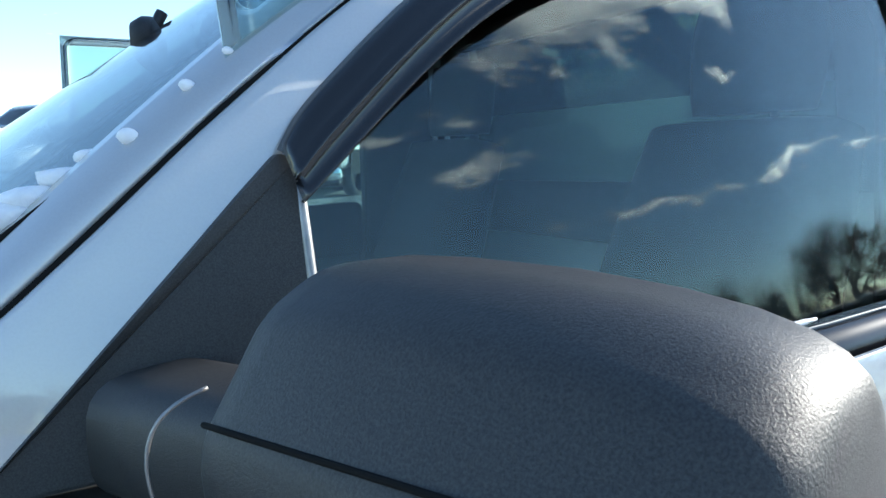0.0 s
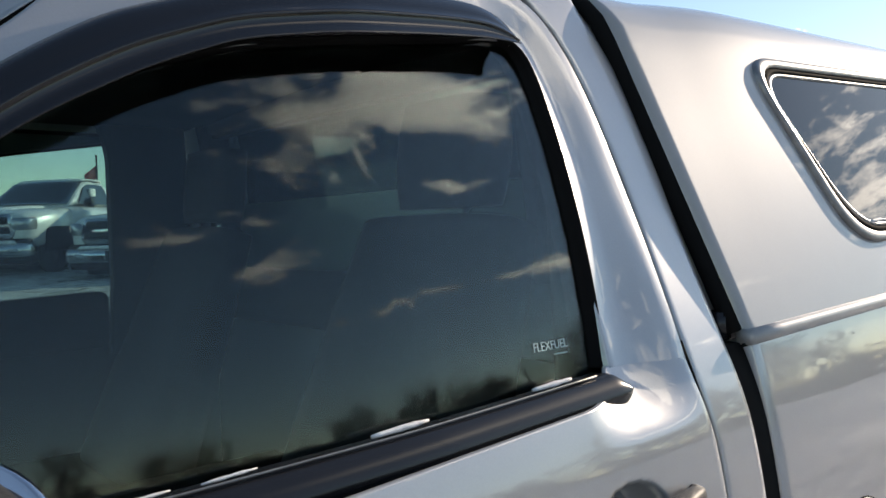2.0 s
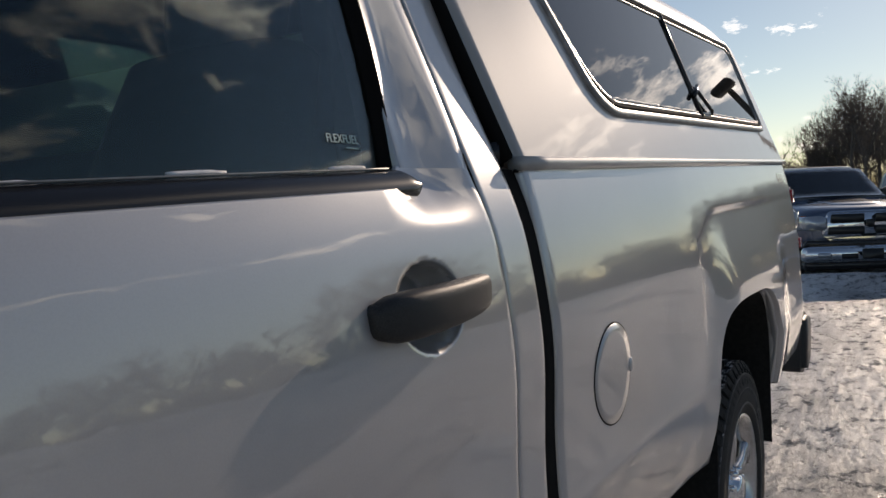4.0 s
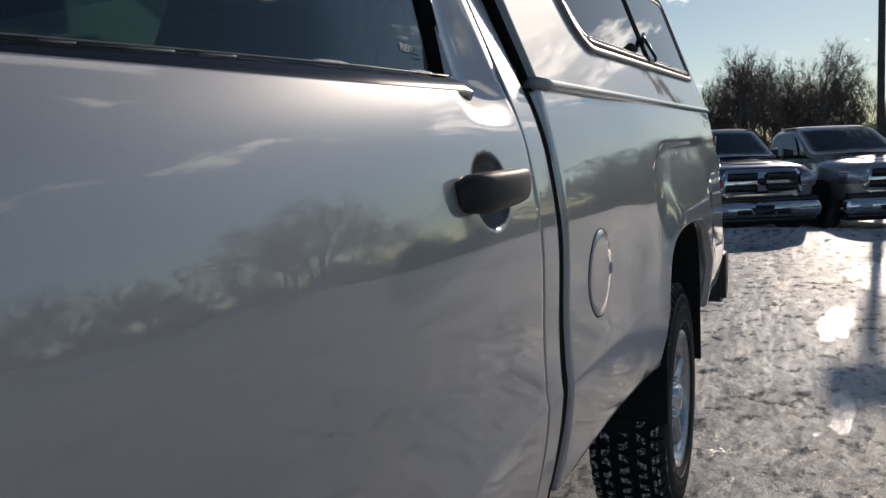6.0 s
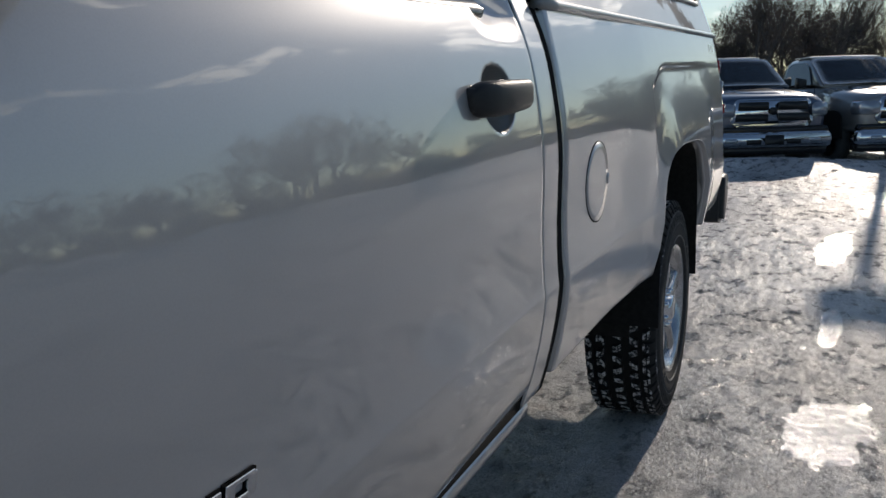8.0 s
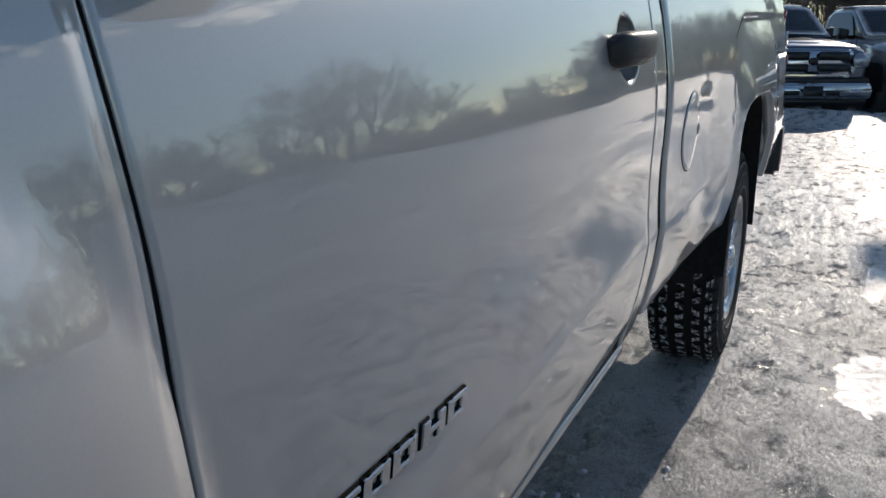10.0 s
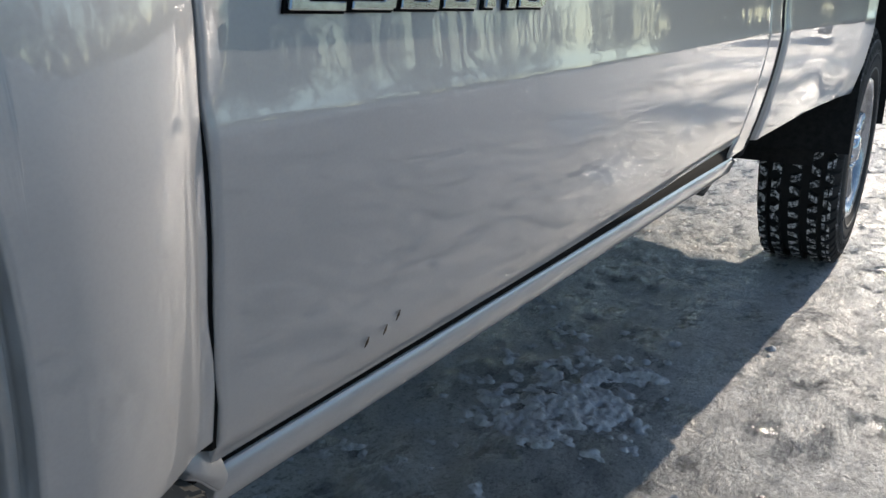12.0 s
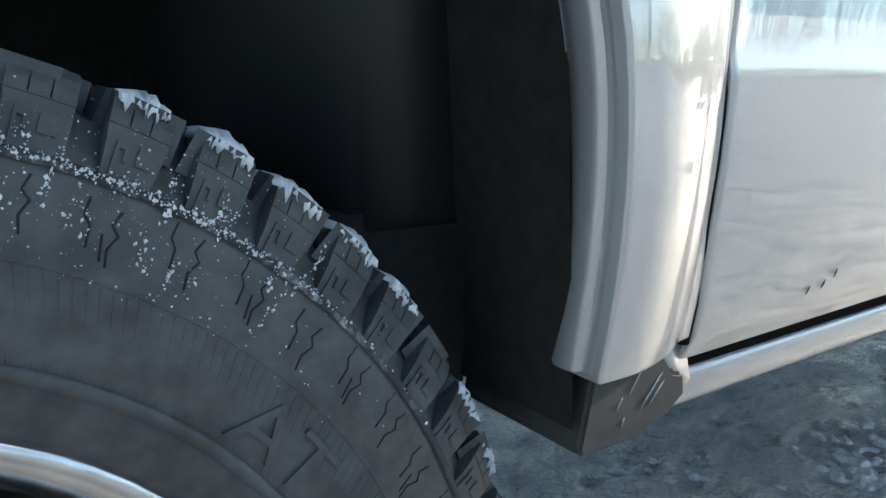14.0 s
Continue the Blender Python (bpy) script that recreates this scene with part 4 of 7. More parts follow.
mirror = part("door_mirror", loft([superring((0.168 + 0.066 * k / 4, 0.185 - 0.20 * k / 4, 1.385 + 0.003 * k), (0.93, 0.36, 0), (0, 0, 1), 0.058 - 0.002 * k, 0.046, 24, 3.4) for k in range(5)]), BLACK_PLASTIC, door, "large black door mirror with grained housing")
M_IN, M_OUT = Vector((0.234, -0.016, 0)), Vector((0.327, -0.272, 0))
m_axis = (M_OUT - M_IN).normalized()
m_fwd = Vector((m_axis.y, -m_axis.x, 0))
secs = []
# section from the seam under the cap over the ridge, the top and down the glass side
SHAPE = rounded([(-0.103, 1.435), (-0.100, 1.452), (-0.058, 1.508), (-0.018, 1.527), (0.047, 1.524), (0.062, 1.505), (0.062, 1.415), (0.045, 1.395), (-0.06, 1.395), (-0.101, 1.412)], [0.005, 0.006, 0.012, 0.035, 0.02, 0.012, 0.012, 0.012, 0.012, 0.01], 6)
SHAPE = resample(SHAPE, 130, True).tolist()
for u, grow, dz in ((0.0, 0.88, -0.004), (0.012, 0.94, -0.003), (0.04, 0.975, -0.001), (0.10, 0.99, 0.0), (0.25, 1.0, 0.0), (0.5, 1.0, -0.002), (0.7, 0.995, -0.007), (0.82, 0.985, -0.012), (0.90, 0.965, -0.017), (0.95, 0.93, -0.021), (0.98, 0.88, -0.024), (0.995, 0.82, -0.027), (1.0, 0.74, -0.028)):
    c = M_IN + (M_OUT - M_IN) * u
    secs.append([c - m_fwd * (b_ * grow + 0.01 * (1 - grow)) + Vector((0, 0, 1.43 + (z_ - 1.43) * grow + dz)) for b_, z_ in SHAPE])
part("housing", loft(secs), BLACK_PLASTIC, mirror, "grained black mirror housing")
seam = [M_IN + (M_OUT - M_IN) * u + m_fwd * (0.0966 - 0.001 * u) + Vector((0, 0, 1.4570 + 0.002 * u)) for u in np.linspace(0.035, 0.86, 12)]
part("cap_seam", tube_bm(seam, 0.0016, 6), SEAL_GAP_BLACK, mirror, "seam under the mirror cap")
arc = [(0.170, 0.030, 1.450), (0.150, 0.030, 1.444), (0.137, 0.032, 1.432), (0.132, 0.034, 1.410), (0.136, 0.036, 1.385)]
part("pivot_seam", tube_bm([tuple(p) for p in soften(resample(arc, 20), 6)], 0.0014, 6), ALU, mirror, "bright seam at the folding pivot")
c = (M_IN + M_OUT) / 2 + Vector((0, 0, 1.457))
part("mirror_glass", loft([superring(c - m_fwd * (0.0625 + o), m_axis, (0, 0, 1), 0.118 - q, 0.050 - q, 40, 4.0) for o, q in ((-0.004, 0.0), (0.0, 0.0), (0.002, 0.004))]), CHROME, mirror, "mirror glass")

# door handle
hx = [0.951, 0.954, 0.962, 0.98, 1.01, 1.05, 1.09, 1.13, 1.17, 1.20, 1.217, 1.225, 1.228]
secs = []
for x in hx:
    u = (x - 0.951) / 0.277
    bow = 0.012 + 0.025 * math.sin(math.pi * min(1, max(0, u))) ** 0.6
    end = min(1.0, math.sqrt(max(0.0, 1 - ((u - 0.5) / 0.502) ** 8)) + 0.0)
    hh = (0.0245 + 0.006 * (1 - u)) * max(0.35, end)
    base = float(side_y(x, 1.19))
    secs.append(superring((x, base - bow + 0.012, 1.222 + 0.012 * (u - 0.5)), (0, 1, 0), (0, 0, 1), (0.0145 + 0.006 * (1 - u)) * max(0.5, end), hh, 22, 3.4))
handle = part("door_handle", loft(secs), BLACK_PLASTIC, door, "black grained pull handle")
for x in (0.962, 1.215):
    base = float(side_y(x, 1.19))
    part("handle_foot", loft([superring((x, base + 0.012 - d, 1.222 + 0.04 * (x - 1.1)), (1, 0, 0), (0, 0, 1), 0.013 - d * 0.15, 0.021 - d * 0.1, 18, 3.0) for d in (0.0, 0.01, 0.022)]), BLACK_PLASTIC, handle)
part("key_cap_seam", tube_bm([(1.200, float(side_y(1.20, 1.19)) - 0.0185, 1.204), (1.202, float(side_y(1.20, 1.19)) - 0.0215, 1.225), (1.200, float(side_y(1.20, 1.19)) - 0.0185, 1.247)], 0.0009, 5), SEAL_GAP_BLACK, handle, "seam of the key cap")

# raised figures low on the door
def glyph(cells, x0, z0, w, h, slant, name, parent):
    """A block figure out of strokes (x0, z0, x1, z1) in its own unit square, raised on a dark backing."""
    for mat, y_off, grow, nm in ((SEAL_GAP_BLACK, -0.002, 0.0018, "backing"), (BADGE_CHROME, -0.0055, 0.0, name)):
        bm = bmesh.new()
        for ax, az, bx_, bz in cells:
            q = [(ax * w - grow, az * h - grow), (bx_ * w + grow, az * h - grow), (bx_ * w + grow, bz * h + grow), (ax * w - grow, bz * h + grow)]
            front, back = [], []
            for px, pz in q:
                X = x0 + px + slant * pz
                Z = z0 + pz
                Yb = float(side_y(X, Z - 0.03 * X))
                front.append(bm.verts.new((X, Yb + y_off, Z)))
                back.append(bm.verts.new((X, Yb + 0.004, Z)))
            bm.faces.new(front); bm.faces.new(back[::-1])
            for k in range(4):
                bm.faces.new((front[k], back[k], back[(k + 1) % 4], front[(k + 1) % 4]))
        bmesh.ops.recalc_face_normals(bm, faces=bm.faces)
        if nm == name:
            bevelled(bm, 0.0008, 1, 50)
        ob = part(nm, bm, mat, parent, smooth=False)


TWO = [(0.0, 0.74, 0.95, 1.0), (0.70, 0.50, 1.0, 0.94), (0.10, 0.38, 0.94, 0.62), (0.0, 0.0, 0.32, 0.52), (0.0, 0.0, 1.0, 0.24)]
FIVE = [(0.0, 0.76, 1.0, 1.0), (0.0, 0.46, 0.30, 1.0), (0.0, 0.42, 0.95, 0.64), (0.70, 0.06, 1.0, 0.58), (0.0, 0.0, 0.94, 0.24)]
ZERO = [(0.0, 0.0, 0.30, 1.0), (0.70, 0.0, 1.0, 1.0), (0.1, 0.76, 0.9, 1.0), (0.1, 0.0, 0.9, 0.24)]
AITCH = [(0.0, 0.0, 0.30, 1.0), (0.70, 0.0, 1.0, 1.0), (0.2, 0.36, 0.8, 0.62)]
DEE = [(0.0, 0.0, 0.30, 1.0), (0.70, 0.08, 1.0, 0.92), (0.1, 0.76, 0.92, 1.0), (0.1, 0.0, 0.92, 0.24)]
badge = part("badge", box_bm(0.048, 0.05, 0.0, 0.004, 0.866, 0.868, 0), SEAL_GAP_BLACK, door, "raised chrome figures 2500 HD")
bxp = 0.046
for name, cells, w in (("figure_two", TWO, 0.047), ("figure_five", FIVE, 0.043), ("figure_zero", ZERO, 0.043), ("figure_zero", ZERO, 0.043)):
    glyph(cells, bxp, 0.857 + 0.016 * (bxp - 0.04), w, 0.0220, 0.25, name, badge)
    bxp += w + 0.0060
bxp = 0.254
for name, cells, w in (("letter_h", AITCH, 0.046), ("letter_d", DEE, 0.045)):
    glyph(cells, bxp, 0.857 + 0.016 * (bxp - 0.04), w, 0.0220, 0.25, name, badge)
    bxp += w + 0.006

# chips low on the door
for cx, cz in ((0.136, 0.6235), (0.157, 0.6265), (0.171, 0.6345)):
    part("paint_chip", tube_bm([(cx - 0.003, float(side_y(cx, cz)) - 0.0002, cz - 0.0035), (cx, float(side_y(cx, cz)) - 0.0003, cz), (cx + 0.0025, float(side_y(cx, cz)) - 0.0002, cz + 0.0035)], [0.0003, 0.0009, 0.0003], 5), RUST, door, "dark chip in the paint")

# sticker on the glass
def letters(text, size, m, mat, name, parent, label, depth=0.0004):
    cu = bpy.data.curves.new(name, "FONT")
    cu.body, cu.size, cu.extrude = text, size, depth
    ob = new(name + "_source", cu)
    dg = bpy.context.evaluated_depsgraph_get()
    me = bpy.data.meshes.new_from_object(ob.evaluated_get(dg))
    bpy.data.objects.remove(ob)
    me.transform(m)
    return link_mesh(name, me, mat, parent, label, False)


st_z = 1.432
tilt = math.degrees(math.atan(0.19 + 0.5 * (st_z - 1.40)))
letters("FLEXFUEL", 0.0168, pose(1.040, float(up_y(st_z)) + 0.0195, st_z, 90 - tilt, 0, 0) @ Matrix.Diagonal((0.92, 1, 1, 1)), STICKER, "window_sticker", door, "pale printed window sticker reading FLEXFUEL")
part("sticker_line", box_bm(1.078, 1.104, float(up_y(1.4255)) + 0.0185, float(up_y(1.4255)) + 0.0195, 1.4245, 1.4265, 0), STICKER, door)

# ---- cab: pillars, windshield, roof, inside ----
PILLAR = [(-0.30, 1.165), (-0.10, 1.333), (0.08, 1.483), (0.157, 1.549), (0.22, 1.605), (0.279, 1.653), (0.34, 1.703), (0.409, 1.752), (0.492, 1.812), (0.521, 1.848), (0.60, 1.890), (0.72, 1.938), (0.90, 1.973), (1.05, 1.983), (1.17, 1.973), (1.25, 1.94)]
PL = soften(resample(PILLAR, 70), 6)
for far in (False, True):
    grid = []
    for u in np.linspace(0, 1, 10):
        w = np.clip((0.75 - PL[:, 0]) / 0.5, 0, 1)           # pillar at the front, roof side further back
        dx = -(0.040 * u) * w
        dy = (0.008 + 0.036 * u + 0.012 * u * u) * w + (0.115 * u) * (1 - w)
        dz = (0.018 * math.sin(u * math.pi / 2)) * w + 0.045 * math.sin(u * math.pi / 2) * (1 - w)
        y = up_y(PL[:, 1], PL[:, 0]) + 0.004 + dy - 0.010 * math.sin(u * math.pi) * w
        grid.append(np.stack([PL[:, 0] + dx, mirror_y(y) if far else y, PL[:, 1] + dz], -1))
    sheet("roof_pillar", grid[::-1], SILVER, truck, "silver windshield pillar running into the roof", lip=0.03, inset=0.003, depth=(0, -1 if far else 1, 0))
    # black tube puts in the shade of the gap behind the pillar's edge
    gap = [(x + 0.004, mirror_y(float(up_y(z, x)) + 0.016) if far else float(up_y(z, x)) + 0.016, z - 0.004) for x, z in PL]
    part("pillar_gap", tube_bm(gap, 0.008, 6), SEAL_GAP_BLACK, truck, "black tube for the dark gap of the door opening")


def shield_pt(u, v):
    """u across from the near side to the far one, v up the glass."""
    x = -0.17 + 0.77 * v - 0.14 * (1 - (2 * u - 1) ** 2) * (1 - 0.4 * v)
    z = 1.335 + 0.59 * v - 0.03 * v * v + 0.02 * (1 - (2 * u - 1) ** 2)
    inset = float(up_y(z, x)) + 0.046
    return (x, inset + (2 * (MIDLINE - inset)) * u, z)


bm = bmesh.new()
layers = []
for lay in (0.0, 0.005):
    layers.append([[bm.verts.new(Vector(shield_pt(u, v)) + Vector((lay, 0, -lay))) for u in np.linspace(0, 1, 30)] for v in np.linspace(0, 1, 20)])
for g in layers:
    for a, b in zip(g, g[1:]):
        for k in range(29):
            bm.faces.new((a[k], a[k + 1], b[k + 1], b[k]))
g0, g1 = layers
rim = [(0, k) for k in range(30)] + [(i, 29) for i in range(1, 20)] + [(19, k) for k in range(28, -1, -1)] + [(i, 0) for i in range(18, 0, -1)]
for k, (i, j) in enumerate(rim):
    i2, j2 = rim[(k + 1) % len(rim)]
    bm.faces.new((g0[i][j], g1[i][j], g1[i2][j2], g0[i2][j2]))
shield = part("windshield", bm, WINDSHIELD_GLASS, truck, "windshield with a film of snow at its foot")
shield.visible_shadow = False
part("shield_seal", tube_bm([Vector(shield_pt(0.0, v)) + Vector((0.0, -0.004, 0.004)) for v in np.linspace(0, 1, 20)], 0.006, 6), SEAL_GAP_BLACK, shield, "black edge seal")
# snow caught along the edge
for v, s in ((0.31, 0.016), (0.345, 0.022), (0.37, 0.018), (0.40, 0.014), (0.43, 0.010), (0.29, 0.010)):
    p = Vector(shield_pt(0.012, v))
    bm = bmesh.new()
    bmesh.ops.create_icosphere(bm, subdivisions=2, radius=s)
    for q in bm.verts:
        q.co = Vector((q.co.x * 1.5, q.co.y * 0.9, q.co.z * 0.7)) * (1 + 0.35 * noise.noise(q.co * 90 + p * 30)) + p + Vector((-0.006, 0.004, 0.006))
    part("snow_clump", bm, SNOW, shield, "clump of snow against the seal")
for dx, dy, dz, s in [(x_, float(up_y(z_, x_)) + 0.026, z_ + 0.017, r_) for x_, z_, r_ in ((0.175, 1.588, 0.0065), (0.225, 1.630, 0.005), (0.262, 1.660, 0.0035))]:
    bm = bmesh.new()
    bmesh.ops.create_icosphere(bm, subdivisions=2, radius=s)
    for q in bm.verts:
        q.co = Vector((q.co.x * 1.5, q.co.y * 0.7, q.co.z * 1.1)) * (1 + 0.3 * noise.noise(q.co * 160)) + Vector((dx, dy, dz))
    part("ice_fleck", bm, SNOW, truck, "fleck of ice on the pillar")

grid = []
for v in np.linspace(0, 1, 14):
    x = 0.585 + (1.36 - 0.585) * v
    grid.append([(x, 0.36 + (2 * (MIDLINE - 0.36)) * u, 1.955 + 0.045 * math.sin(math.pi * u) + 0.035 * math.sin(math.pi * min(1, v * 1.1)) + 0.02 * v) for u in np.linspace(0, 1, 20)])
sheet("roof", grid, SILVER, truck, "silver cab roof", lip=0.02, inset=0.0025, depth=(0, 0, -1))
grid = [[(x, 0.30 + (2 * (MIDLINE - 0.30)) * u, 1.90 + 0.03 * math.sin(math.pi * u)) for u in np.linspace(0, 1, 8)] for x in np.linspace(0.60, 1.36, 6)]
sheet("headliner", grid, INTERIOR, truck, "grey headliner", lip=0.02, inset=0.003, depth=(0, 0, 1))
# hood and cowl
grid = []
for v in np.linspace(0, 1, 16):
    x = -1.45 + 1.22 * v
    grid.append([(x, 0.10 + (2 * (MIDLINE - 0.10)) * u, 1.255 + 0.035 * v + 0.07 * math.sin(math.pi * u) ** 0.7) for u in np.linspace(0, 1, 22)])
sheet("hood", grid, SILVER, truck, "silver hood", lip=0.03, inset=0.0025, depth=(0, 0, -1))
part("cowl", box_bm(-0.26, -0.12, 0.16, mirror_y(0.16), 1.25, 1.315, 0.01), BLACK_PLASTIC, truck, "black cowl under the windshield")
part("front_clip", box_bm(-1.50, -0.95, 0.08, mirror_y(0.08), 0.55, 1.25, 0.06, 3), SILVER, truck)
# rear wall with the rear window
part("rear_window_frame", prism_bm([(1.30, 1.36), (1.385, 1.36), (1.375, 1.50), (1.33, 1.50)], 0.14, mirror_y(0.14), 0.01), INTERIOR, truck)
for y0, y1 in ((0.31, 0.40), (mirror_y(0.40), mirror_y(0.31))):
    part("rear_pillar", prism_bm([(1.335, 1.48), (1.392, 1.48), (1.34, 1.93), (1.27, 1.93)], y0, y1, 0.01), INTERIOR, truck)
pane = part("rear_window", prism_bm([(1.384, 1.49), (1.389, 1.49), (1.352, 1.89), (1.347, 1.89)], 0.35, mirror_y(0.35), 0), DOOR_GLASS, truck, "rear cab window", smooth=False)
pane.visible_shadow = False
part("rear_window_header", box_bm(1.28, 1.34, 0.34, mirror_y(0.34), 1.87, 1.95, 0.01), INTERIOR, truck)
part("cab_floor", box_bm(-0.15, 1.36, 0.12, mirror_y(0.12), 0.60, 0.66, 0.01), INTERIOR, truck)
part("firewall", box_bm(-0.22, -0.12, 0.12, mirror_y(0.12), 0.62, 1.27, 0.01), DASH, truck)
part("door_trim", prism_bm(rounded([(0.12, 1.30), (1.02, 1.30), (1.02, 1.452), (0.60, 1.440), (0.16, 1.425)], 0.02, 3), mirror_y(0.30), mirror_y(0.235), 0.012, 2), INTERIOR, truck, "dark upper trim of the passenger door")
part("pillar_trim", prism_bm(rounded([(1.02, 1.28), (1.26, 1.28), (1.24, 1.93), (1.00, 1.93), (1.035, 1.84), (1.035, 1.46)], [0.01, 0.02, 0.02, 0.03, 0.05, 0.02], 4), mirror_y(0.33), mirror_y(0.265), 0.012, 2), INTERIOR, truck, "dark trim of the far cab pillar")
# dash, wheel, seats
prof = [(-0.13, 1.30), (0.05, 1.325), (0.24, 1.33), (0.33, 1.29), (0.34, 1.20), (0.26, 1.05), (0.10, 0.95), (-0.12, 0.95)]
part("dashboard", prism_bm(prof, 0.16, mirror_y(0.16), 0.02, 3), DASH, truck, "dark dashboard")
wc, wn_ = Vector((0.46, 0.50, 1.24)), Vector((0.88, 0, 0.47))
wheel_pts = []
wa = Vector((0, 1, 0)); wb = wn_.cross(wa).normalized()
for k in range(32):
    a = 2 * math.pi * k / 32
    wheel_pts.append(wc + wa * 0.185 * math.cos(a) + wb * 0.185 * math.sin(a))
steer = part("steering_wheel", tube_bm(wheel_pts, 0.014, 10, True), DASH, truck, "dark steering wheel")
bm = tube_bm([wc - wn_ * 0.20, wc - wn_ * 0.02], 0.035, 12)
for a in (0.1, math.pi - 0.1, -math.pi / 2):
    tube_bm([wc - wn_ * 0.02, wc + wa * 0.18 * math.cos(a) + wb * 0.18 * math.sin(a)], 0.014, 8, False, bm)
part("steering_spokes", bm, DASH, steer)
part("wheel_hub", loft([superring(wc + wn_ * o, wa, wb, r, r * 0.85, 20, 3) for o, r in ((-0.03, 0.07), (0.0, 0.075), (0.012, 0.06))]), DASH, steer)
for sy in (0.50, mirror_y(0.50)):
    secs = [superring((0.98 + 0.24 * v, sy, 0.98 + 0.62 * v), (1, 0, -0.35), (0, 1, 0), 0.075 - 0.02 * v, 0.255 - 0.05 * v * v, 24, 3.2) for v in np.linspace(0, 1, 7)]
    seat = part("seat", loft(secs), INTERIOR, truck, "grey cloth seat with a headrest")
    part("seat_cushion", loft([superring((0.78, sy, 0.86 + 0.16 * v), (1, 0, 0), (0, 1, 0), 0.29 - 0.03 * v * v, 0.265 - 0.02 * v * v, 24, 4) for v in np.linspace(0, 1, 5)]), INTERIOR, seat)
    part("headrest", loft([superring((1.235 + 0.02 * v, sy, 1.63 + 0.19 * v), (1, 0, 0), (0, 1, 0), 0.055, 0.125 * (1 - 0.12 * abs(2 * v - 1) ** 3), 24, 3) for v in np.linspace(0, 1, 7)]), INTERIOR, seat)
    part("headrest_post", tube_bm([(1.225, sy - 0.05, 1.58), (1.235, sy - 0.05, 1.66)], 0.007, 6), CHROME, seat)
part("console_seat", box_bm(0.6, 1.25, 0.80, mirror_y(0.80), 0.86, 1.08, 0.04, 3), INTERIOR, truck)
mir = part("inside_mirror", loft([superring((0.345 + o, MIDLINE - 0.02, 1.775), (0.3, 1, 0), (0, 0, 1), 0.115 - q, 0.040 - q, 24, 3) for o, q in ((-0.03, 0.01), (-0.015, 0.0), (0.0, 0.0), (0.004, 0.006))]), DASH, truck, "inside rear-view mirror")
part("mirror_stalk", tube_bm([(0.335, MIDLINE, 1.79), (0.36, MIDLINE, 1.835)], 0.01, 8), DASH, mir)
for sy in (0.42, mirror_y(0.75)):
    part("sun_visor", box_bm(0.56, 0.73, sy, sy + 0.33, 1.862, 1.88, 0.008), INTERIOR, truck, "folded grey sun visor")
part("floor_pan", box_bm(-0.1, 1.40, 0.14, mirror_y(0.14), 0.535, 0.60, 0.02), DARK_METAL, truck)
for sy in (0.55, mirror_y(0.55) - 0.08):
    part("frame_rail", box_bm(-1.3, 4.0, sy, sy + 0.08, 0.52, 0.66, 0.01), DARK_METAL, truck, "dark frame rail")

# ---- pickup bed ----
BED_X0, BED_X1 = 1.468, 4.00
A_HW, A_BASE, A_HH = 0.455, 0.45, 0.595


def flare(x, zn):
    """How far the pad over the wheel opening stands out: a shallow step in along its edge, then it swells towards the opening."""
    x, zn = np.asarray(x, float), np.asarray(zn, float)
    edge = 2.345 - 0.10 * smooth(1.02, 0.62, zn)
    top = 1.245 - 0.07 * (1 - smooth(2.33, 2.66, x)) ** 2
    sx, sz = x - edge, top - zn
    step = smooth(0.0, 0.030, np.minimum(sx * 0.9, sz)) * smooth(0.86, 1.06, zn)
    swell = smooth(0.0, 0.34, sx) * smooth(0.015, 0.30, sz)
    return (0.030 * swell - 0.007 * step) * (1 - 0.8 * smooth(3.31, 3.60, x))


bed_cols = np.concatenate([np.linspace(BED_X0, 1.50, 4), np.linspace(1.52, 2.22, 20), np.linspace(2.235, 2.40, 22), np.linspace(2.41, 3.30, 40), np.linspace(3.32, 3.90, 18), np.linspace(3.92, BED_X1, 7)])
rows = [0.565, 0.575, 0.60, 0.64, 0.69, 0.73, 0.755, 0.772, 0.782, 0.788, 0.790, 0.793, 0.798, 0.806, 0.82, 0.845, 0.88, 0.92, 0.96, 1.0, 1.04, 1.08, 1.11, 1.135, 1.145, 1.155, 1.162, 1.169, 1.176, 1.183, 1.19, 1.197, 1.204, 1.211, 1.218, 1.225, 1.232,
        1.24, 1.25, 1.26, 1.275, 1.29, 1.31, 1.325, 1.335, 1.345, 1.352, 1.356]


def bed_y(x, zn):
    y = side_y(x, zn) - flare(x, zn)
    y = y + 0.06 * smooth(3.90, 4.0, x) ** 2
    return y + 0.003 * (1 - smooth(BED_X0, BED_X0 + 0.012, x))


def bed_side(far):
    grid = []
    nr = len(rows)
    for k, zn in enumerate(rows):
        low = np.full_like(bed_cols, 0.565)
        inside = np.abs(bed_cols - RHUB[0]) < A_HW
        az = arch_z(bed_cols, RHUB[0], A_HW, A_BASE, A_HH) - rk(bed_cols)
        low = np.where(inside, np.maximum(low, az), low)
        q = (zn - rows[0]) / (rows[-1] - rows[0])
        # rows crowd together above the opening
        z_n = np.maximum(zn, low + (rows[-1] - low) * (q ** 1.5) * 0.999) if k < nr - 1 else np.full_like(bed_cols, zn)
        y = bed_y(bed_cols, z_n)
        x = bed_cols.copy()
        x[:4] = CAB_REAR(np.full(4, 1.0)) + 0.050 + (bed_cols[:4] - BED_X0)
        grid.append(np.stack([x, mirror_y(y) if far else y, z_n + rk(x)], -1))
    return grid


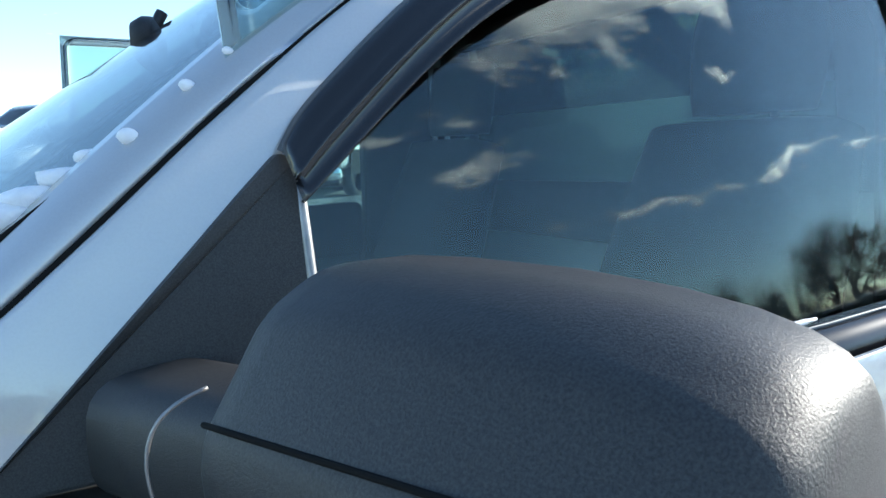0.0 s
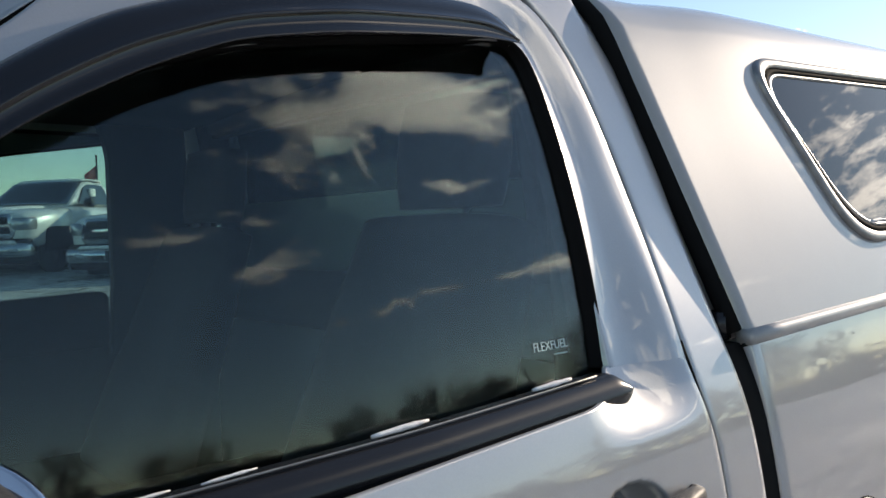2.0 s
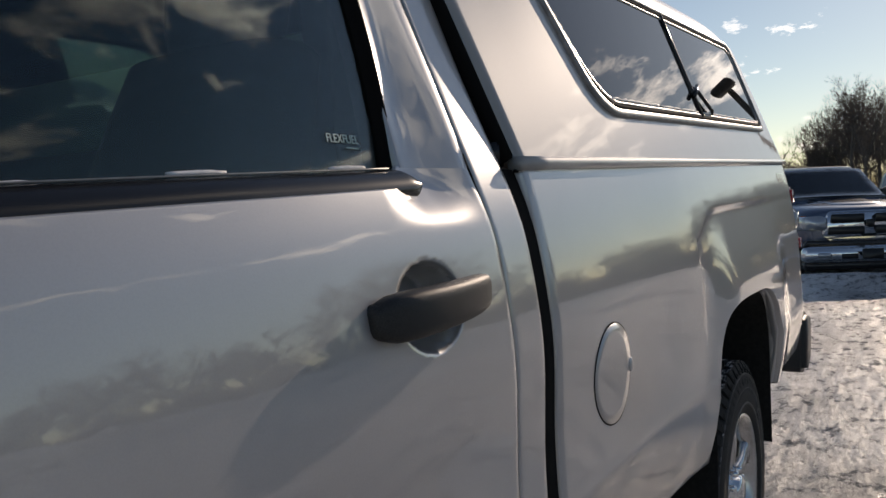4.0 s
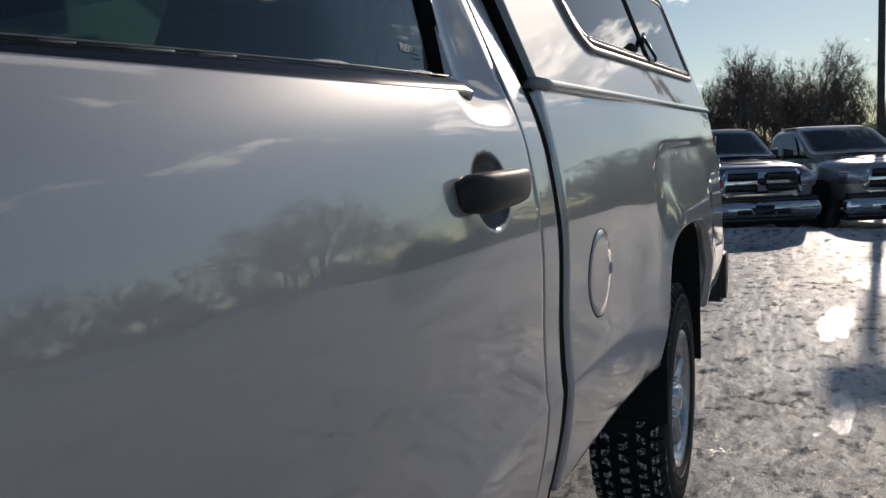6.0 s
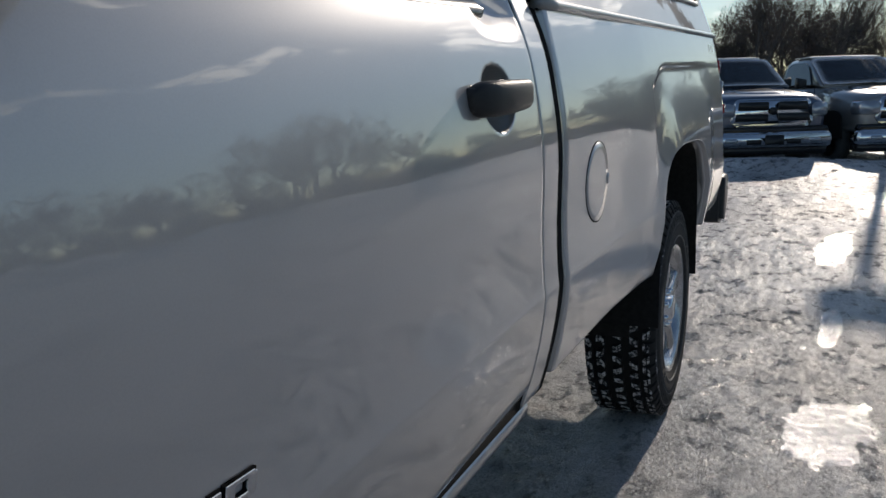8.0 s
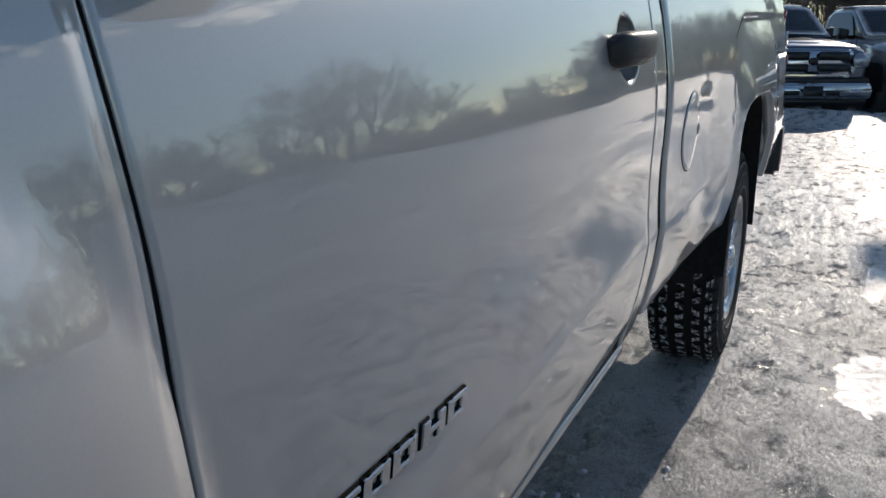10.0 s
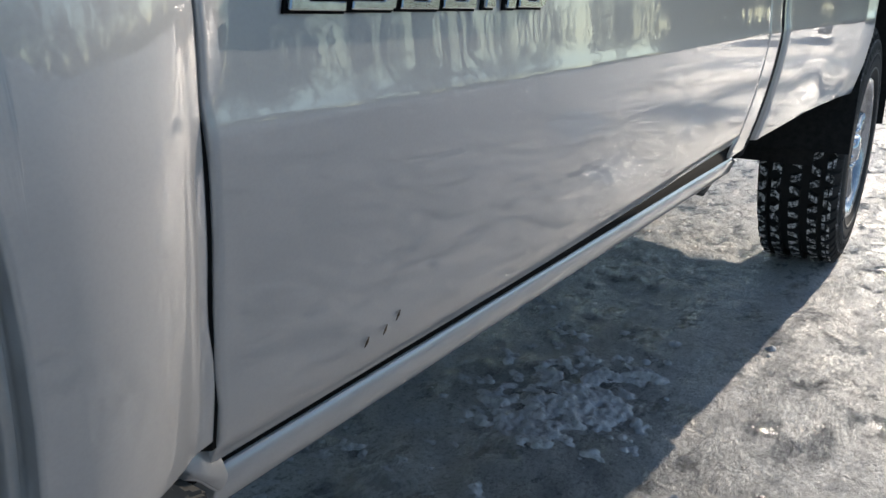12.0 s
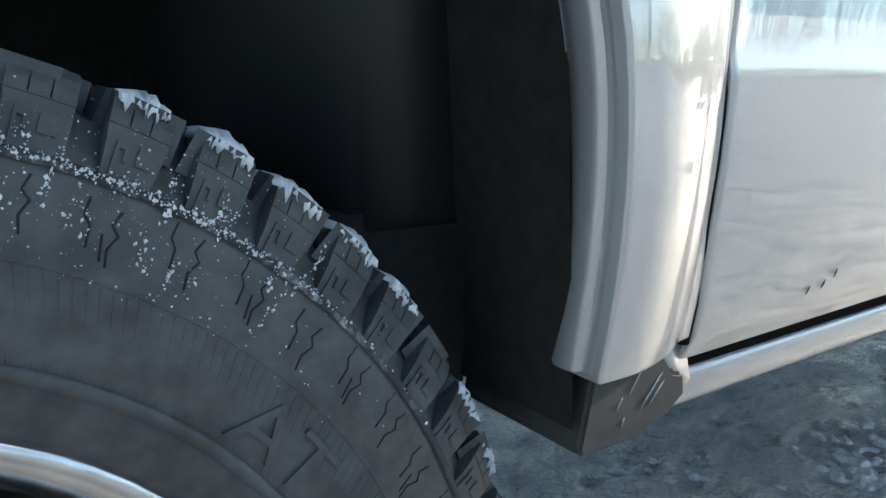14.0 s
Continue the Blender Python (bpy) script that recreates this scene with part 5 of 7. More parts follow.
bed_panel = sheet("bed_side", bed_side(False), SILVER, truck, "silver bed side with a flared wheel opening", lip=0.05, inset=0.0025)
sheet("bed_side", bed_side(True), SILVER, truck, "silver bed side on the far side", lip=0.05, inset=0.0025, depth=(0, -1, 0))
arch_lip(RHUB[0], A_HW, A_BASE, A_HH, lambda x: 0.565 + 0.03 * x, lambda x, z: bed_y(x, z - 0.03 * x), "rolled lip of the rear wheel opening")
wheelhouse("rear_wheelhouse", RHUB, A_HW - 0.014, A_BASE, A_HH - 0.012, -0.04, 0.55, truck)
part("bed_front", box_bm(1.485, 1.53, 0.07, mirror_y(0.07), 0.62, 1.385, 0.01), SILVER, truck)
part("bed_floor", box_bm(1.50, 3.95, 0.5, mirror_y(0.5), 0.80, 0.86, 0.01), DARK_METAL, truck)
part("tailgate", box_bm(3.955, 4.00, 0.10, mirror_y(0.10), 0.80, 1.46, 0.02, 3), SILVER, truck, "silver tailgate")
# black sheet near the surface stands in for the deep gap's shade
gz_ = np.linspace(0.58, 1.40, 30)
sheet("gap_shade", [[(x, float(body_y(1.43, z)) + 0.0075 + float(drift(x)), z) for x in (float(CAB_REAR(z)) - 0.004, float(CAB_REAR(z)) + 0.02, float(CAB_REAR(z)) + 0.049)] for z in gz_], SEAL_GAP_BLACK, truck, "black sheet for the shade between cab and bed", lip=0.03)
for zc, wdt in ((1.34, 0.085), (1.24, 0.09), (1.14, 0.07)):
    part("tail_lamp", box_bm(3.915, 4.015, float(bed_y(3.90, zc - 0.12)) - 0.003, float(bed_y(3.90, zc - 0.12)) + 0.16, zc - wdt / 2, zc + wdt / 2, 0.014, 3), RED_LENS if wdt != 0.09 else LAMP_LENS, truck, "red tail lamp")
# step bumper
bp = rounded([(3.93, 0.58), (4.07, 0.555), (4.16, 0.60), (4.20, 0.68), (4.19, 0.80), (4.10, 0.83), (3.96, 0.82)], 0.03, 4)
bump_ob = part("rear_bumper", prism_bm(bp, -0.075, mirror_y(-0.075), 0.02, 3), BLACK_PLASTIC, truck, "black step bumper")
part("bumper_face", prism_bm(rounded([(4.02, 0.70), (4.205, 0.68), (4.20, 0.805), (4.11, 0.835), (4.02, 0.83)], 0.02, 3), 0.02, mirror_y(0.02), 0.01), CHROME, bump_ob)

# small red mark high on the bed side, in slanted strokes
mark = None
for x0, x1 in ((3.70, 3.745), (3.755, 3.785), (3.795, 3.845)):
    pts, n_ = [], 5
    for zz in np.linspace(1.40, 1.435, 4):
        for xx in np.linspace(x0, x1, n_):
            xs_ = xx + (zz - 1.40) * 0.3
            pts.append((xs_, float(bed_y(xs_, zz - 0.03 * xs_)) - 0.0012, zz))
    fc_ = [(i * n_ + j, i * n_ + j + 1, (i + 1) * n_ + j + 1, (i + 1) * n_ + j) for i in range(3) for j in range(n_ - 1)]
    mark = data_part("bed_mark", pts, fc_, RED_LENS, bed_panel, "small red stroke on the bed side")

# fuel door
fc = (1.704, 1.013)
for r, off, mat, nm, lab in ((0.0990, -0.0010, SEAL_GAP_BLACK, "fuel_door_seam", "dark seam"), (0.0962, -0.0014, SILVER, "fuel_door", "round silver fuel door")):
    bm = bmesh.new()
    rings = []
    for q in np.linspace(0.0, 1.0, 6)[1:]:
        rings.append([bm.verts.new((fc[0] + r * q * math.cos(a), float(bed_y(fc[0] + r * q * math.cos(a), fc[1] + r * q * math.sin(a) - 0.03 * (fc[0] + r * q * math.cos(a)))) + off, fc[1] + r * q * math.sin(a)))
                      for a in (2 * math.pi * k / 56 for k in range(56))])
    mid = bm.verts.new((fc[0], float(bed_y(fc[0], fc[1] - 0.0525)) + off, fc[1]))
    for k in range(56):
        bm.faces.new((mid, rings[0][k], rings[0][(k + 1) % 56]))
    for a, b in zip(rings, rings[1:]):
        for k in range(56):
            bm.faces.new((a[k], b[k], b[(k + 1) % 56], a[(k + 1) % 56]))
    rim_v = [bm.verts.new(v.co + Vector((0, 0.004, 0))) for v in rings[-1]]
    for k in range(56):
        bm.faces.new((rings[-1][k], rim_v[k], rim_v[(k + 1) % 56], rings[-1][(k + 1) % 56]))
    fd = part(nm, bm, mat, bed_panel, lab)
bm = bmesh.new()
bmesh.ops.create_uvsphere(bm, u_segments=20, v_segments=12, radius=1)
for v in bm.verts:
    v.co = Vector((1.802 + v.co.x * 0.013, float(bed_y(1.802, 0.955)) + 0.001 + v.co.y * 0.007, 1.013 + v.co.z * 0.016))
part("finger_dimple", bm, SILVER, fd, "raised silver finger catch")

# ---- wheels ----
def wheel(name, hub, label):
    hx_, hy, hz = hub
    top = part(name, lathe_bm([(0.09, 0.06), (0.16, 0.08), (0.16, 0.11), (0.08, 0.11)], hub, 40), DARK_METAL, truck, label)
    prof = [(0.235, -0.105), (0.240, -0.118), (0.252, -0.128), (0.29, -0.134), (0.33, -0.134), (0.362, -0.130), (0.372, -0.1265), (0.380, -0.118), (0.394, -0.106), (0.397, -0.085), (0.392, -0.06), (0.392, 0.0), (0.391, 0.06), (0.388, 0.108),
            (0.378, 0.122), (0.33, 0.134), (0.26, 0.13), (0.222, 0.105)]
    part("tyre", lathe_bm(prof, hub, 96), TYRE if name == "front_wheel" else DARK_RUBBER, top, "black all-terrain tyre with packed snow")
    # side rings and ribs of the wall
    part("wall_rib", lathe_bm([(0.368, -0.125), (0.369, -0.1295), (0.373, -0.1285), (0.374, -0.123)], hub, 96), SNOWY_TYRE, top, "raised rib with caught snow")
    part("wall_ring", lathe_bm([(0.326, -0.1332), (0.3263, -0.1345), (0.3275, -0.1345), (0.3278, -0.1332)], hub, 96), TYRE, top)
    part("wall_ring", lathe_bm([(0.274, -0.131), (0.275, -0.1345), (0.281, -0.1350), (0.282, -0.133)], hub, 96), TYRE, top)
    # fine radial ribbing between the rings
    verts, faces = [], []
    for k in range(330):
        q = 2 * math.pi * k / 330
        base = len(verts)
        for r, dy in ((0.283, -0.1325), (0.325, -0.1338)):
            for da, up in ((-0.0055, 0.0006), (0.0, -0.0009), (0.0055, 0.0006)):
                sl = q + da + (r - 0.30) * 1.2
                verts.append((hx_ + r * math.cos(sl), hy + dy + up, hz + r * math.sin(sl)))
        faces += [(base, base + 1, base + 4, base + 3), (base + 1, base + 2, base + 5, base + 4)]
    rib_ob = data_part("wall_ribbing", verts, faces, TYRE, top, "fine ribbing on the tyre wall", False)
    rib_ob["kind"] = "stuff"
    for ch, deg in (("A", 42.3), ("T", 35.4), ("A", 222.3), ("T", 215.4)):
        q = radians(deg)
        tx_, up_ = Vector((math.sin(q), 0, -math.cos(q))), Vector((math.cos(q), 0, math.sin(q)))
        o_ = Vector((hx_, hy - 0.1345, hz)) + up_ * 0.2865 - tx_ * 0.0185
        mm = Matrix.Translation(o_) @ Matrix((tx_, up_, Vector((0, -1, 0)))).transposed().to_4x4() @ Matrix.Diagonal((1.28, 1, 1, 1))
        letters(ch, 0.0435, mm, TYRE, "wall_letter", top, "raised rubber letter", 0.0016)
    # tread blocks: five rows round the tyre, shoulder lugs over the edge
    n = 56
    rows_ = ((-0.1005, 0.026, 0.022, 0.971), (-0.058, 0.030, 0.025, 0.5), (0.0, 0.034, 0.024, 0.15), (0.058, 0.030, 0.025, 0.65), (0.1005, 0.026, 0.022, 0.971))
    verts, faces = [], []
    for yy, wy, wl_, ph in rows_:
        for k in range(n):
            a = 2 * math.pi * (k + ph) / n
            edge = abs(yy) > 0.1
            r0, r1 = 0.388, (0.4140 if not edge else 0.4125)
            half_a = wl_ / 2 / 0.40 * (1.0 if not edge else 1.34)
            skew = (0.006 if k % 2 else -0.006) / 0.40
            y0, y1 = yy - wy / 2, yy + wy / 2
            base = len(verts)
            notch = 0.25 if k % 2 else -0.25
            for r, sh in ((r0, 1.0), (r1, 0.90)):
                for (yv, s, av) in ((y0, -1, -1), ((y0 + y1) / 2, -1, -1 + notch), (y1, -1, -1), (y1, 1, 1), ((y0 + y1) / 2, 1, 1 + notch), (y0, 1, 1)):
                    yq = yy + (yv - yy) * sh
                    q = a + av * half_a * sh + skew * (1 if yv > yy else -1 if yv < yy else 0)
                    verts.append((hx_ + r * math.cos(q), hy + yq, hz + r * math.sin(q)))
            faces.append([base + 6 + i for i in range(6)])
            for i in range(6):
                j = (i + 1) % 6
                faces.append([base + i, base + j, base + 6 + j, base + 6 + i])
    bm = bmesh.new()
    vs = [bm.verts.new(v) for v in verts]
    for f in faces:
        bm.faces.new([vs[i] for i in f])
    tread = part("tread_pattern", bm, DARK_RUBBER if name == "rear_wheel" else TYRE, top, "dark tread blocks with packed snow on their tops", smooth=False)
    tread["kind"] = "stuff"
    tread.data.materials.append(PACKED if name == "rear_wheel" else TYRE)
    for poly in tread.data.polygons:
        if len(poly.vertices) == 6:
            poly.material_index = 1
    # shoulder lugs over the edge of the wall, and zigzag grooves below them
    wall_y = lambda r: float(np.interp(r, [0.25, 0.29, 0.33, 0.362, 0.378, 0.390, 0.412], [-0.128, -0.134, -0.134, -0.130, -0.124, -0.116, -0.104]))
    verts, faces = [], []

    def lug(a_lo, a_hi, line, proud, a_lo2=None, a_hi2=None):
        """A rubber block over the shoulder between two angles, following a line of (radius, y)."""
        lo2, hi2 = a_lo if a_lo2 is None else a_lo2, a_hi if a_hi2 is None else a_hi2
        b, m_ = len(verts), len(line)
        for deep in (0.0, 0.012):
            for i, (r, y) in enumerate(line):
                f = i / (m_ - 1)
                for ang in (a_lo + (lo2 - a_lo) * f, a_hi + (hi2 - a_hi) * f):
                    verts.append((hx_ + (r - deep) * math.cos(ang), hy + y - proud + deep * 0.9, hz + (r - deep) * math.sin(ang)))
        for i in range(m_ - 1):
            p, q = b + 2 * i, b + 2 * m_ + 2 * i
            faces.extend(((p, p + 1, p + 3, p + 2), (p, p + 2, q + 2, q), (p + 1, q + 1, q + 3, p + 3)))
        p, q = b, b + 2 * m_
        faces.extend(((p, q, q + 1, p + 1), (p + 2 * m_ - 2, p + 2 * m_ - 1, q + 2 * m_ - 1, q + 2 * m_ - 2)))

    foot = ((0.3735, -0.1262), (0.382, -0.1245), (0.391, -0.1215), (0.3985, -0.1180))
    head = ((0.3975, -0.1185), (0.4035, -0.1150), (0.4085, -0.1110), (0.4118, -0.1065), (0.4132, -0.0990))
    for k in range(n):
        a0 = 2 * math.pi * (k + 0.971) / n
        w1, w2 = -0.0375, 0.0355
        step = 0.004 if k % 2 else -0.003
        lug(a0 + w1 + step, a0 + w2 - 0.006, foot, 0.0, a0 + w1 - 0.002, a0 + w2)
        for lo_a, hi_a in ((w1 - 0.002, -0.0135), (-0.0115, 0.0105), (0.0125, w2)):
            lug(a0 + lo_a, a0 + hi_a, head, 0.0006)
        # small raised patches and a wear stud on the foot
        lug(a0 - 0.026, a0 - 0.006, foot[1:3], 0.0012)
        lug(a0 + 0.006, a0 + 0.010, foot[1:3], 0.0014)
        lug(a0 + 0.017, a0 + 0.021, foot[0:3], 0.0014)
        lug(a0 + 0.010, a0 + 0.017, ((0.3875, -0.1230), (0.391, -0.1215)), 0.0012)
    # grooves drawn as dark tubes, with their shade in the colour
    gro = bmesh.new()
    for k in range(n):
        a0 = 2 * math.pi * (k + 0.971) / n
        forms = (((0.366, 0.030), (0.358, 0.031), (0.354, 0.020), (0.344, 0.016)), ((0.364, -0.012), (0.357, -0.006), (0.353, -0.018), (0.346, -0.010), (0.338, -0.016)), ((0.352, 0.002), (0.340, -0.006)))
        for form in (forms if k % 2 else forms[:2]):
            drop = 0.0 if k % 3 else 0.004
            tube_bm([(hx_ + (r - drop) * math.cos(a0 + q), hy + wall_y(r - drop) - 0.0001, hz + (r - drop) * math.sin(a0 + q)) for r, q in form], 0.00065, 4, False, gro)
    gro_ob = part("wall_siping", gro, DARK_RUBBER, top, "fine dark lines for the zigzag grooves on the tyre wall")
    gro_ob["kind"] = "stuff"
    bm = bmesh.new()
    vs = [bm.verts.new(v) for v in verts]
    for f in faces:
        bm.faces.new([vs[i] for i in f])
    lugs = part("wall_pattern", bm, TYRE if name == "front_wheel" else DARK_RUBBER, top, "stepped lugs over the tyre shoulder", smooth=False)
    lugs["kind"] = "stuff"
    # cast wheel: barrel, five wide spokes with windows, hub and nuts
    rim = part("rim", lathe_bm([(0.244, -0.108), (0.248, -0.118), (0.242, -0.126), (0.230, -0.120), (0.216, -0.102), (0.204, -0.05), (0.195, 0.03), (0.205, 0.10)], hub, 72), ALLOY, top, "bright cast alloy rim")
    bm = bmesh.new()
    for s in range(5):
        a0 = 2 * math.pi * (s + 0.25) / 5
        secs = []
        for r, half, y in ((0.065, 0.040, -0.088), (0.10, 0.034, -0.098), (0.15, 0.030, -0.102), (0.190, 0.040, -0.100), (0.218, 0.052, -0.104)):
            t = Vector((-math.sin(a0), 0, math.cos(a0))); d = Vector((math.cos(a0), 0, math.sin(a0)))
            c_ = Vector(hub) + d * r + Vector((0, y, 0))
            secs.append([c_ - t * half + Vector((0, 0.03, 0)), c_ - t * half * 0.85, c_ - t * half * 0.25 + Vector((0, -0.006, 0)), c_ + t * half * 0.25 + Vector((0, -0.006, 0)), c_ + t * half * 0.85, c_ + t * half + Vector((0, 0.03, 0))])
        rr = [[bm.verts.new(p) for p in q] for q in secs]
        for p, q in zip(rr, rr[1:]):
            for k in range(6):
                bm.faces.new((p[k], p[(k + 1) % 6], q[(k + 1) % 6], q[k]))
    part("spokes", bm, ALLOY, rim)
    part("hub_cap", lathe_bm([(0.0, -0.128), (0.035, -0.127), (0.048, -0.118), (0.052, -0.098), (0.075, -0.090), (0.080, -0.07)], hub, 32), CHROME, rim, "chrome hub cap")
    for k in range(8):
        a = 2 * math.pi * (k + 0.5) / 8
        c_ = (hx_ + 0.066 * math.cos(a), hy, hz + 0.066 * math.sin(a))
        part("lug_nut", lathe_bm([(0.0, -0.118), (0.008, -0.117), (0.011, -0.110), (0.011, -0.085)], c_, 8), CHROME, rim)
    return top


front_wheel = wheel("front_wheel", FHUB, "front wheel with a snow-dusted tyre")
rear_wheel = wheel("rear_wheel", RHUB, "rear wheel with snow packed in its tread")
for hub in (FHUB, RHUB):
    part("far_tyre", lathe_bm([(0.20, -0.12), (0.33, -0.134), (0.385, -0.12), (0.402, -0.08), (0.402, 0.08), (0.385, 0.12), (0.33, 0.134), (0.20, 0.12)], (hub[0], mirror_y(hub[1]), hub[2]), 48), TYRE, truck, "tyre on the far side")
part("rear_axle", tube_bm([(RHUB[0], 0.18, 0.40), (RHUB[0], mirror_y(0.18), 0.40)], 0.05, 14), DARK_METAL, truck)
part("leaf_spring", tube_bm([(2.15, 0.42, 0.62), (2.5, 0.42, 0.50), (2.845, 0.42, 0.46), (3.2, 0.42, 0.50), (3.55, 0.42, 0.64)], 0.03, 8), DARK_METAL, truck, "leaf spring")
part("mud_flap", box_bm(2.43, 2.437, 0.06, 0.30, 0.40, 0.62, 0.002), LINER, truck, "black mud flap ahead of the rear tyre")
part("brake_line", tube_bm([(1.30, 0.10, 0.515), (1.36, 0.10, 0.500), (1.5, 0.12, 0.503), (1.75, 0.14, 0.505)], 0.006, 6), DARK_METAL, truck)
part("cab_mount", box_bm(1.30, 1.38, 0.10, 0.30, 0.50, 0.57, 0.01), DARK_METAL, truck)
# snow left on the front tyre's blocks: thin jagged plates, one to a block
rs = random.Random(12)
for k in range(16):
    a = radians(102.65 - k * 360 / 56)
    if k in (5, 11, 14):
        continue
    n_, half = 21, radians(2.05) * rs.uniform(0.85, 1.12)
    thick = rs.uniform(0.0034, 0.0060) * (1.0 if k < 11 else 0.6)
    secs = []
    for i in range(n_):
        q = a + half * (2 * i / (n_ - 1) - 1)
        hgt = thick * (0.25 + 0.75 * math.sin(math.pi * (i + 0.5) / n_)) * rs.uniform(0.45, 1.5)
        d = Vector((math.cos(q), 0, math.sin(q)))
        c_ = Vector((FHUB[0], FHUB[1], HUBZ)) + d * 0.4125
        y_out = -0.1095 + rs.uniform(-0.003, 0.003)
        secs.append([c_ + d * (-0.003 - 0.009 * rs.random() ** 4) + Vector((0, y_out - 0.005, 0)), c_ + d * hgt * 0.4 + Vector((0, y_out, 0)), c_ + d * hgt + Vector((0, y_out + 0.012, 0)), c_ + d * hgt * 1.1 + Vector((0, -0.07, 0)), c_ + d * hgt * 0.7 + Vector((0, -0.05, 0)), c_ + d * -0.004 + Vector((0, -0.05, 0))])
    part("snow_crust", loft(secs), SNOW, front_wheel, "crust of snow on a tread block")
# flecks of snow on its wall
verts, faces = [], []
streaks = [(radians(rs.gauss(66, 11)), rs.uniform(0.338, 0.392)) for k in range(46)]
for k in range(1500):
    if k % 3 == 0:
        q, r = radians(rs.gauss(66, 13)), rs.gauss(0.3722, 0.0013)
    elif k % 3 == 1:
        q, r = rs.choice(streaks)
        q, r = q + rs.gauss(0, 0.003), r + rs.gauss(0, 0.0045)
    else:
        q, r = radians(rs.gauss(68, 14)), rs.uniform(0.322, 0.404)
    if not 0.32 < r < 0.407:
        continue
    L_ = rs.choice((0.0004, 0.0006, 0.0009, 0.0014)) * rs.uniform(0.6, 1.2) * (1.0 if k % 3 < 2 else 0.6)
    w_ = L_ * rs.uniform(0.45, 1.0)
    yb = FHUB[1] + float(np.interp(r, [0.25, 0.33, 0.362, 0.367, 0.369, 0.373, 0.3745, 0.382, 0.391, 0.3985, 0.4035, 0.4085], [-0.129, -0.1342, -0.1302, -0.1295, -0.1298, -0.1292, -0.1268, -0.1254, -0.1225, -0.1190, -0.1158, -0.1118]))
    d, t_ = Vector((math.cos(q), 0, math.sin(q))), Vector((-math.sin(q), 0, math.cos(q)))
    c_ = Vector((FHUB[0], yb, HUBZ)) + d * r
    turn = rs.gauss(0.0, 0.7)
    d, t_ = d * math.cos(turn) + t_ * math.sin(turn), t_ * math.cos(turn) - d * math.sin(turn)
    base = len(verts)
    for v in (-d * L_, t_ * w_ * rs.uniform(0.6, 1.3), d * L_ * rs.uniform(0.5, 1), -t_ * w_, Vector((0, -0.0012, 0)), Vector((0, 0.001, 0))):
        verts.append(tuple(c_ + v))
    faces += [(base + i, base + (i + 1) % 4, base + e) for i in range(4) for e in (4, 5)]
fleck_ob = data_part("snow_flecks", verts, faces, SNOW, front_wheel, "flecks of snow on the tyre wall", False)
fleck_ob["kind"] = "stuff"

# ---- topper on the bed ----
topper = thing("truck_topper", "silver fibreglass truck topper with dark side windows on the pickup bed", "truck topper", (0, 0, 0))
TX0, TX1 = 1.448, 3.985


def topper_pt(x, s):
    """s runs from the near rail (0) over the roof to the far one (1)."""
    mirrored = s > 0.5
    q = (1 - s if mirrored else s) * 2
    side, bend = 0.46, 0.66
    if q < side:
        u = q / side
        y, h = 0.049 + 0.192 * u, 0.008 + 0.525 * u
    elif q < bend:
        u = (q - side) / (bend - side)
        a = radians(70) * (1 - u) + radians(4) * u
        y, h = 0.049 + 0.192 + 0.146 * (u - 0.12 * math.sin(math.pi * u)), 0.533 + 0.085 * math.sin(u * math.pi / 2)
    else:
        u = (q - bend) / (1 - bend)
        y = 0.387 + (MIDLINE - 0.387) * u
        h = 0.618 + 0.03 * math.sin(u * math.pi / 2)
    back = float(smooth(3.4, 3.985, x))
    front = 1 - float(smooth(TX0, TX0 + 0.5, x))
    h = h * (1 - 0.05 * back * back - 0.035 * front * front)
    y = y + float(drift(x))
    xx = x - 0.075 * max(0, h - 0.0) * (1 - float(smooth(TX0, TX0 + 0.12, x))) / 0.6 - 0.16 * (max(0, h - 0.30) / 0.33) ** 2 * float(smooth(3.7, 3.985, x))
    return (xx, mirror_y(y) if mirrored else y, 1.366 + 0.03 * x + h)


tx = np.concatenate([np.linspace(TX0, TX0 + 0.12, 6), np.linspace(TX0 + 0.18, 3.62, 22), np.linspace(3.68, TX1, 12)])
grid = [[topper_pt(x, s) for x in tx] for s in np.concatenate([np.linspace(0, 0.23, 12), np.linspace(0.24, 0.34, 14), np.linspace(0.36, 0.64, 12), np.linspace(0.66, 0.76, 14), np.linspace(0.77, 1, 12)])]
bm = bmesh.new()
vs = [[bm.verts.new(p) for p in r] for r in grid]
for a, b in zip(vs, vs[1:]):
    for k in range(len(a) - 1):
        bm.faces.new((a[k], a[k + 1], b[k + 1], b[k]))
for col, sgn in ((0, 1), (-1, -1)):
    ring = [r[col] for r in vs]
    inner = [bm.verts.new(v.co + Vector((0.02 * sgn, 0, -0.0))) for v in ring]
    mid = Vector((ring[0].co.x + 0.03 * sgn, MIDLINE, 1.6))
    cap = [bm.verts.new(v.co + (mid - v.co).normalized() * 0.03 + Vector((0.0 * sgn, 0, 0))) for v in ring]
    for k in range(len(ring) - 1):
        bm.faces.new((ring[k], ring[k + 1], cap[k + 1], cap[k]))
    bmesh.ops.delete(bm, geom=inner, context="VERTS")
    bm.faces.new(cap)
shell = part("shell", bm, TOPPER_PAINT, topper, "silver topper shell with light scratches")


def topper_side(x, h, off=0.0):
    u = (h - 0.008) / 0.525
    y = 0.049 + 0.192 * u + float(drift(x)) + off
    return Vector((x, y, 1.366 + 0.03 * x + 0.008 + (h - 0.008)))


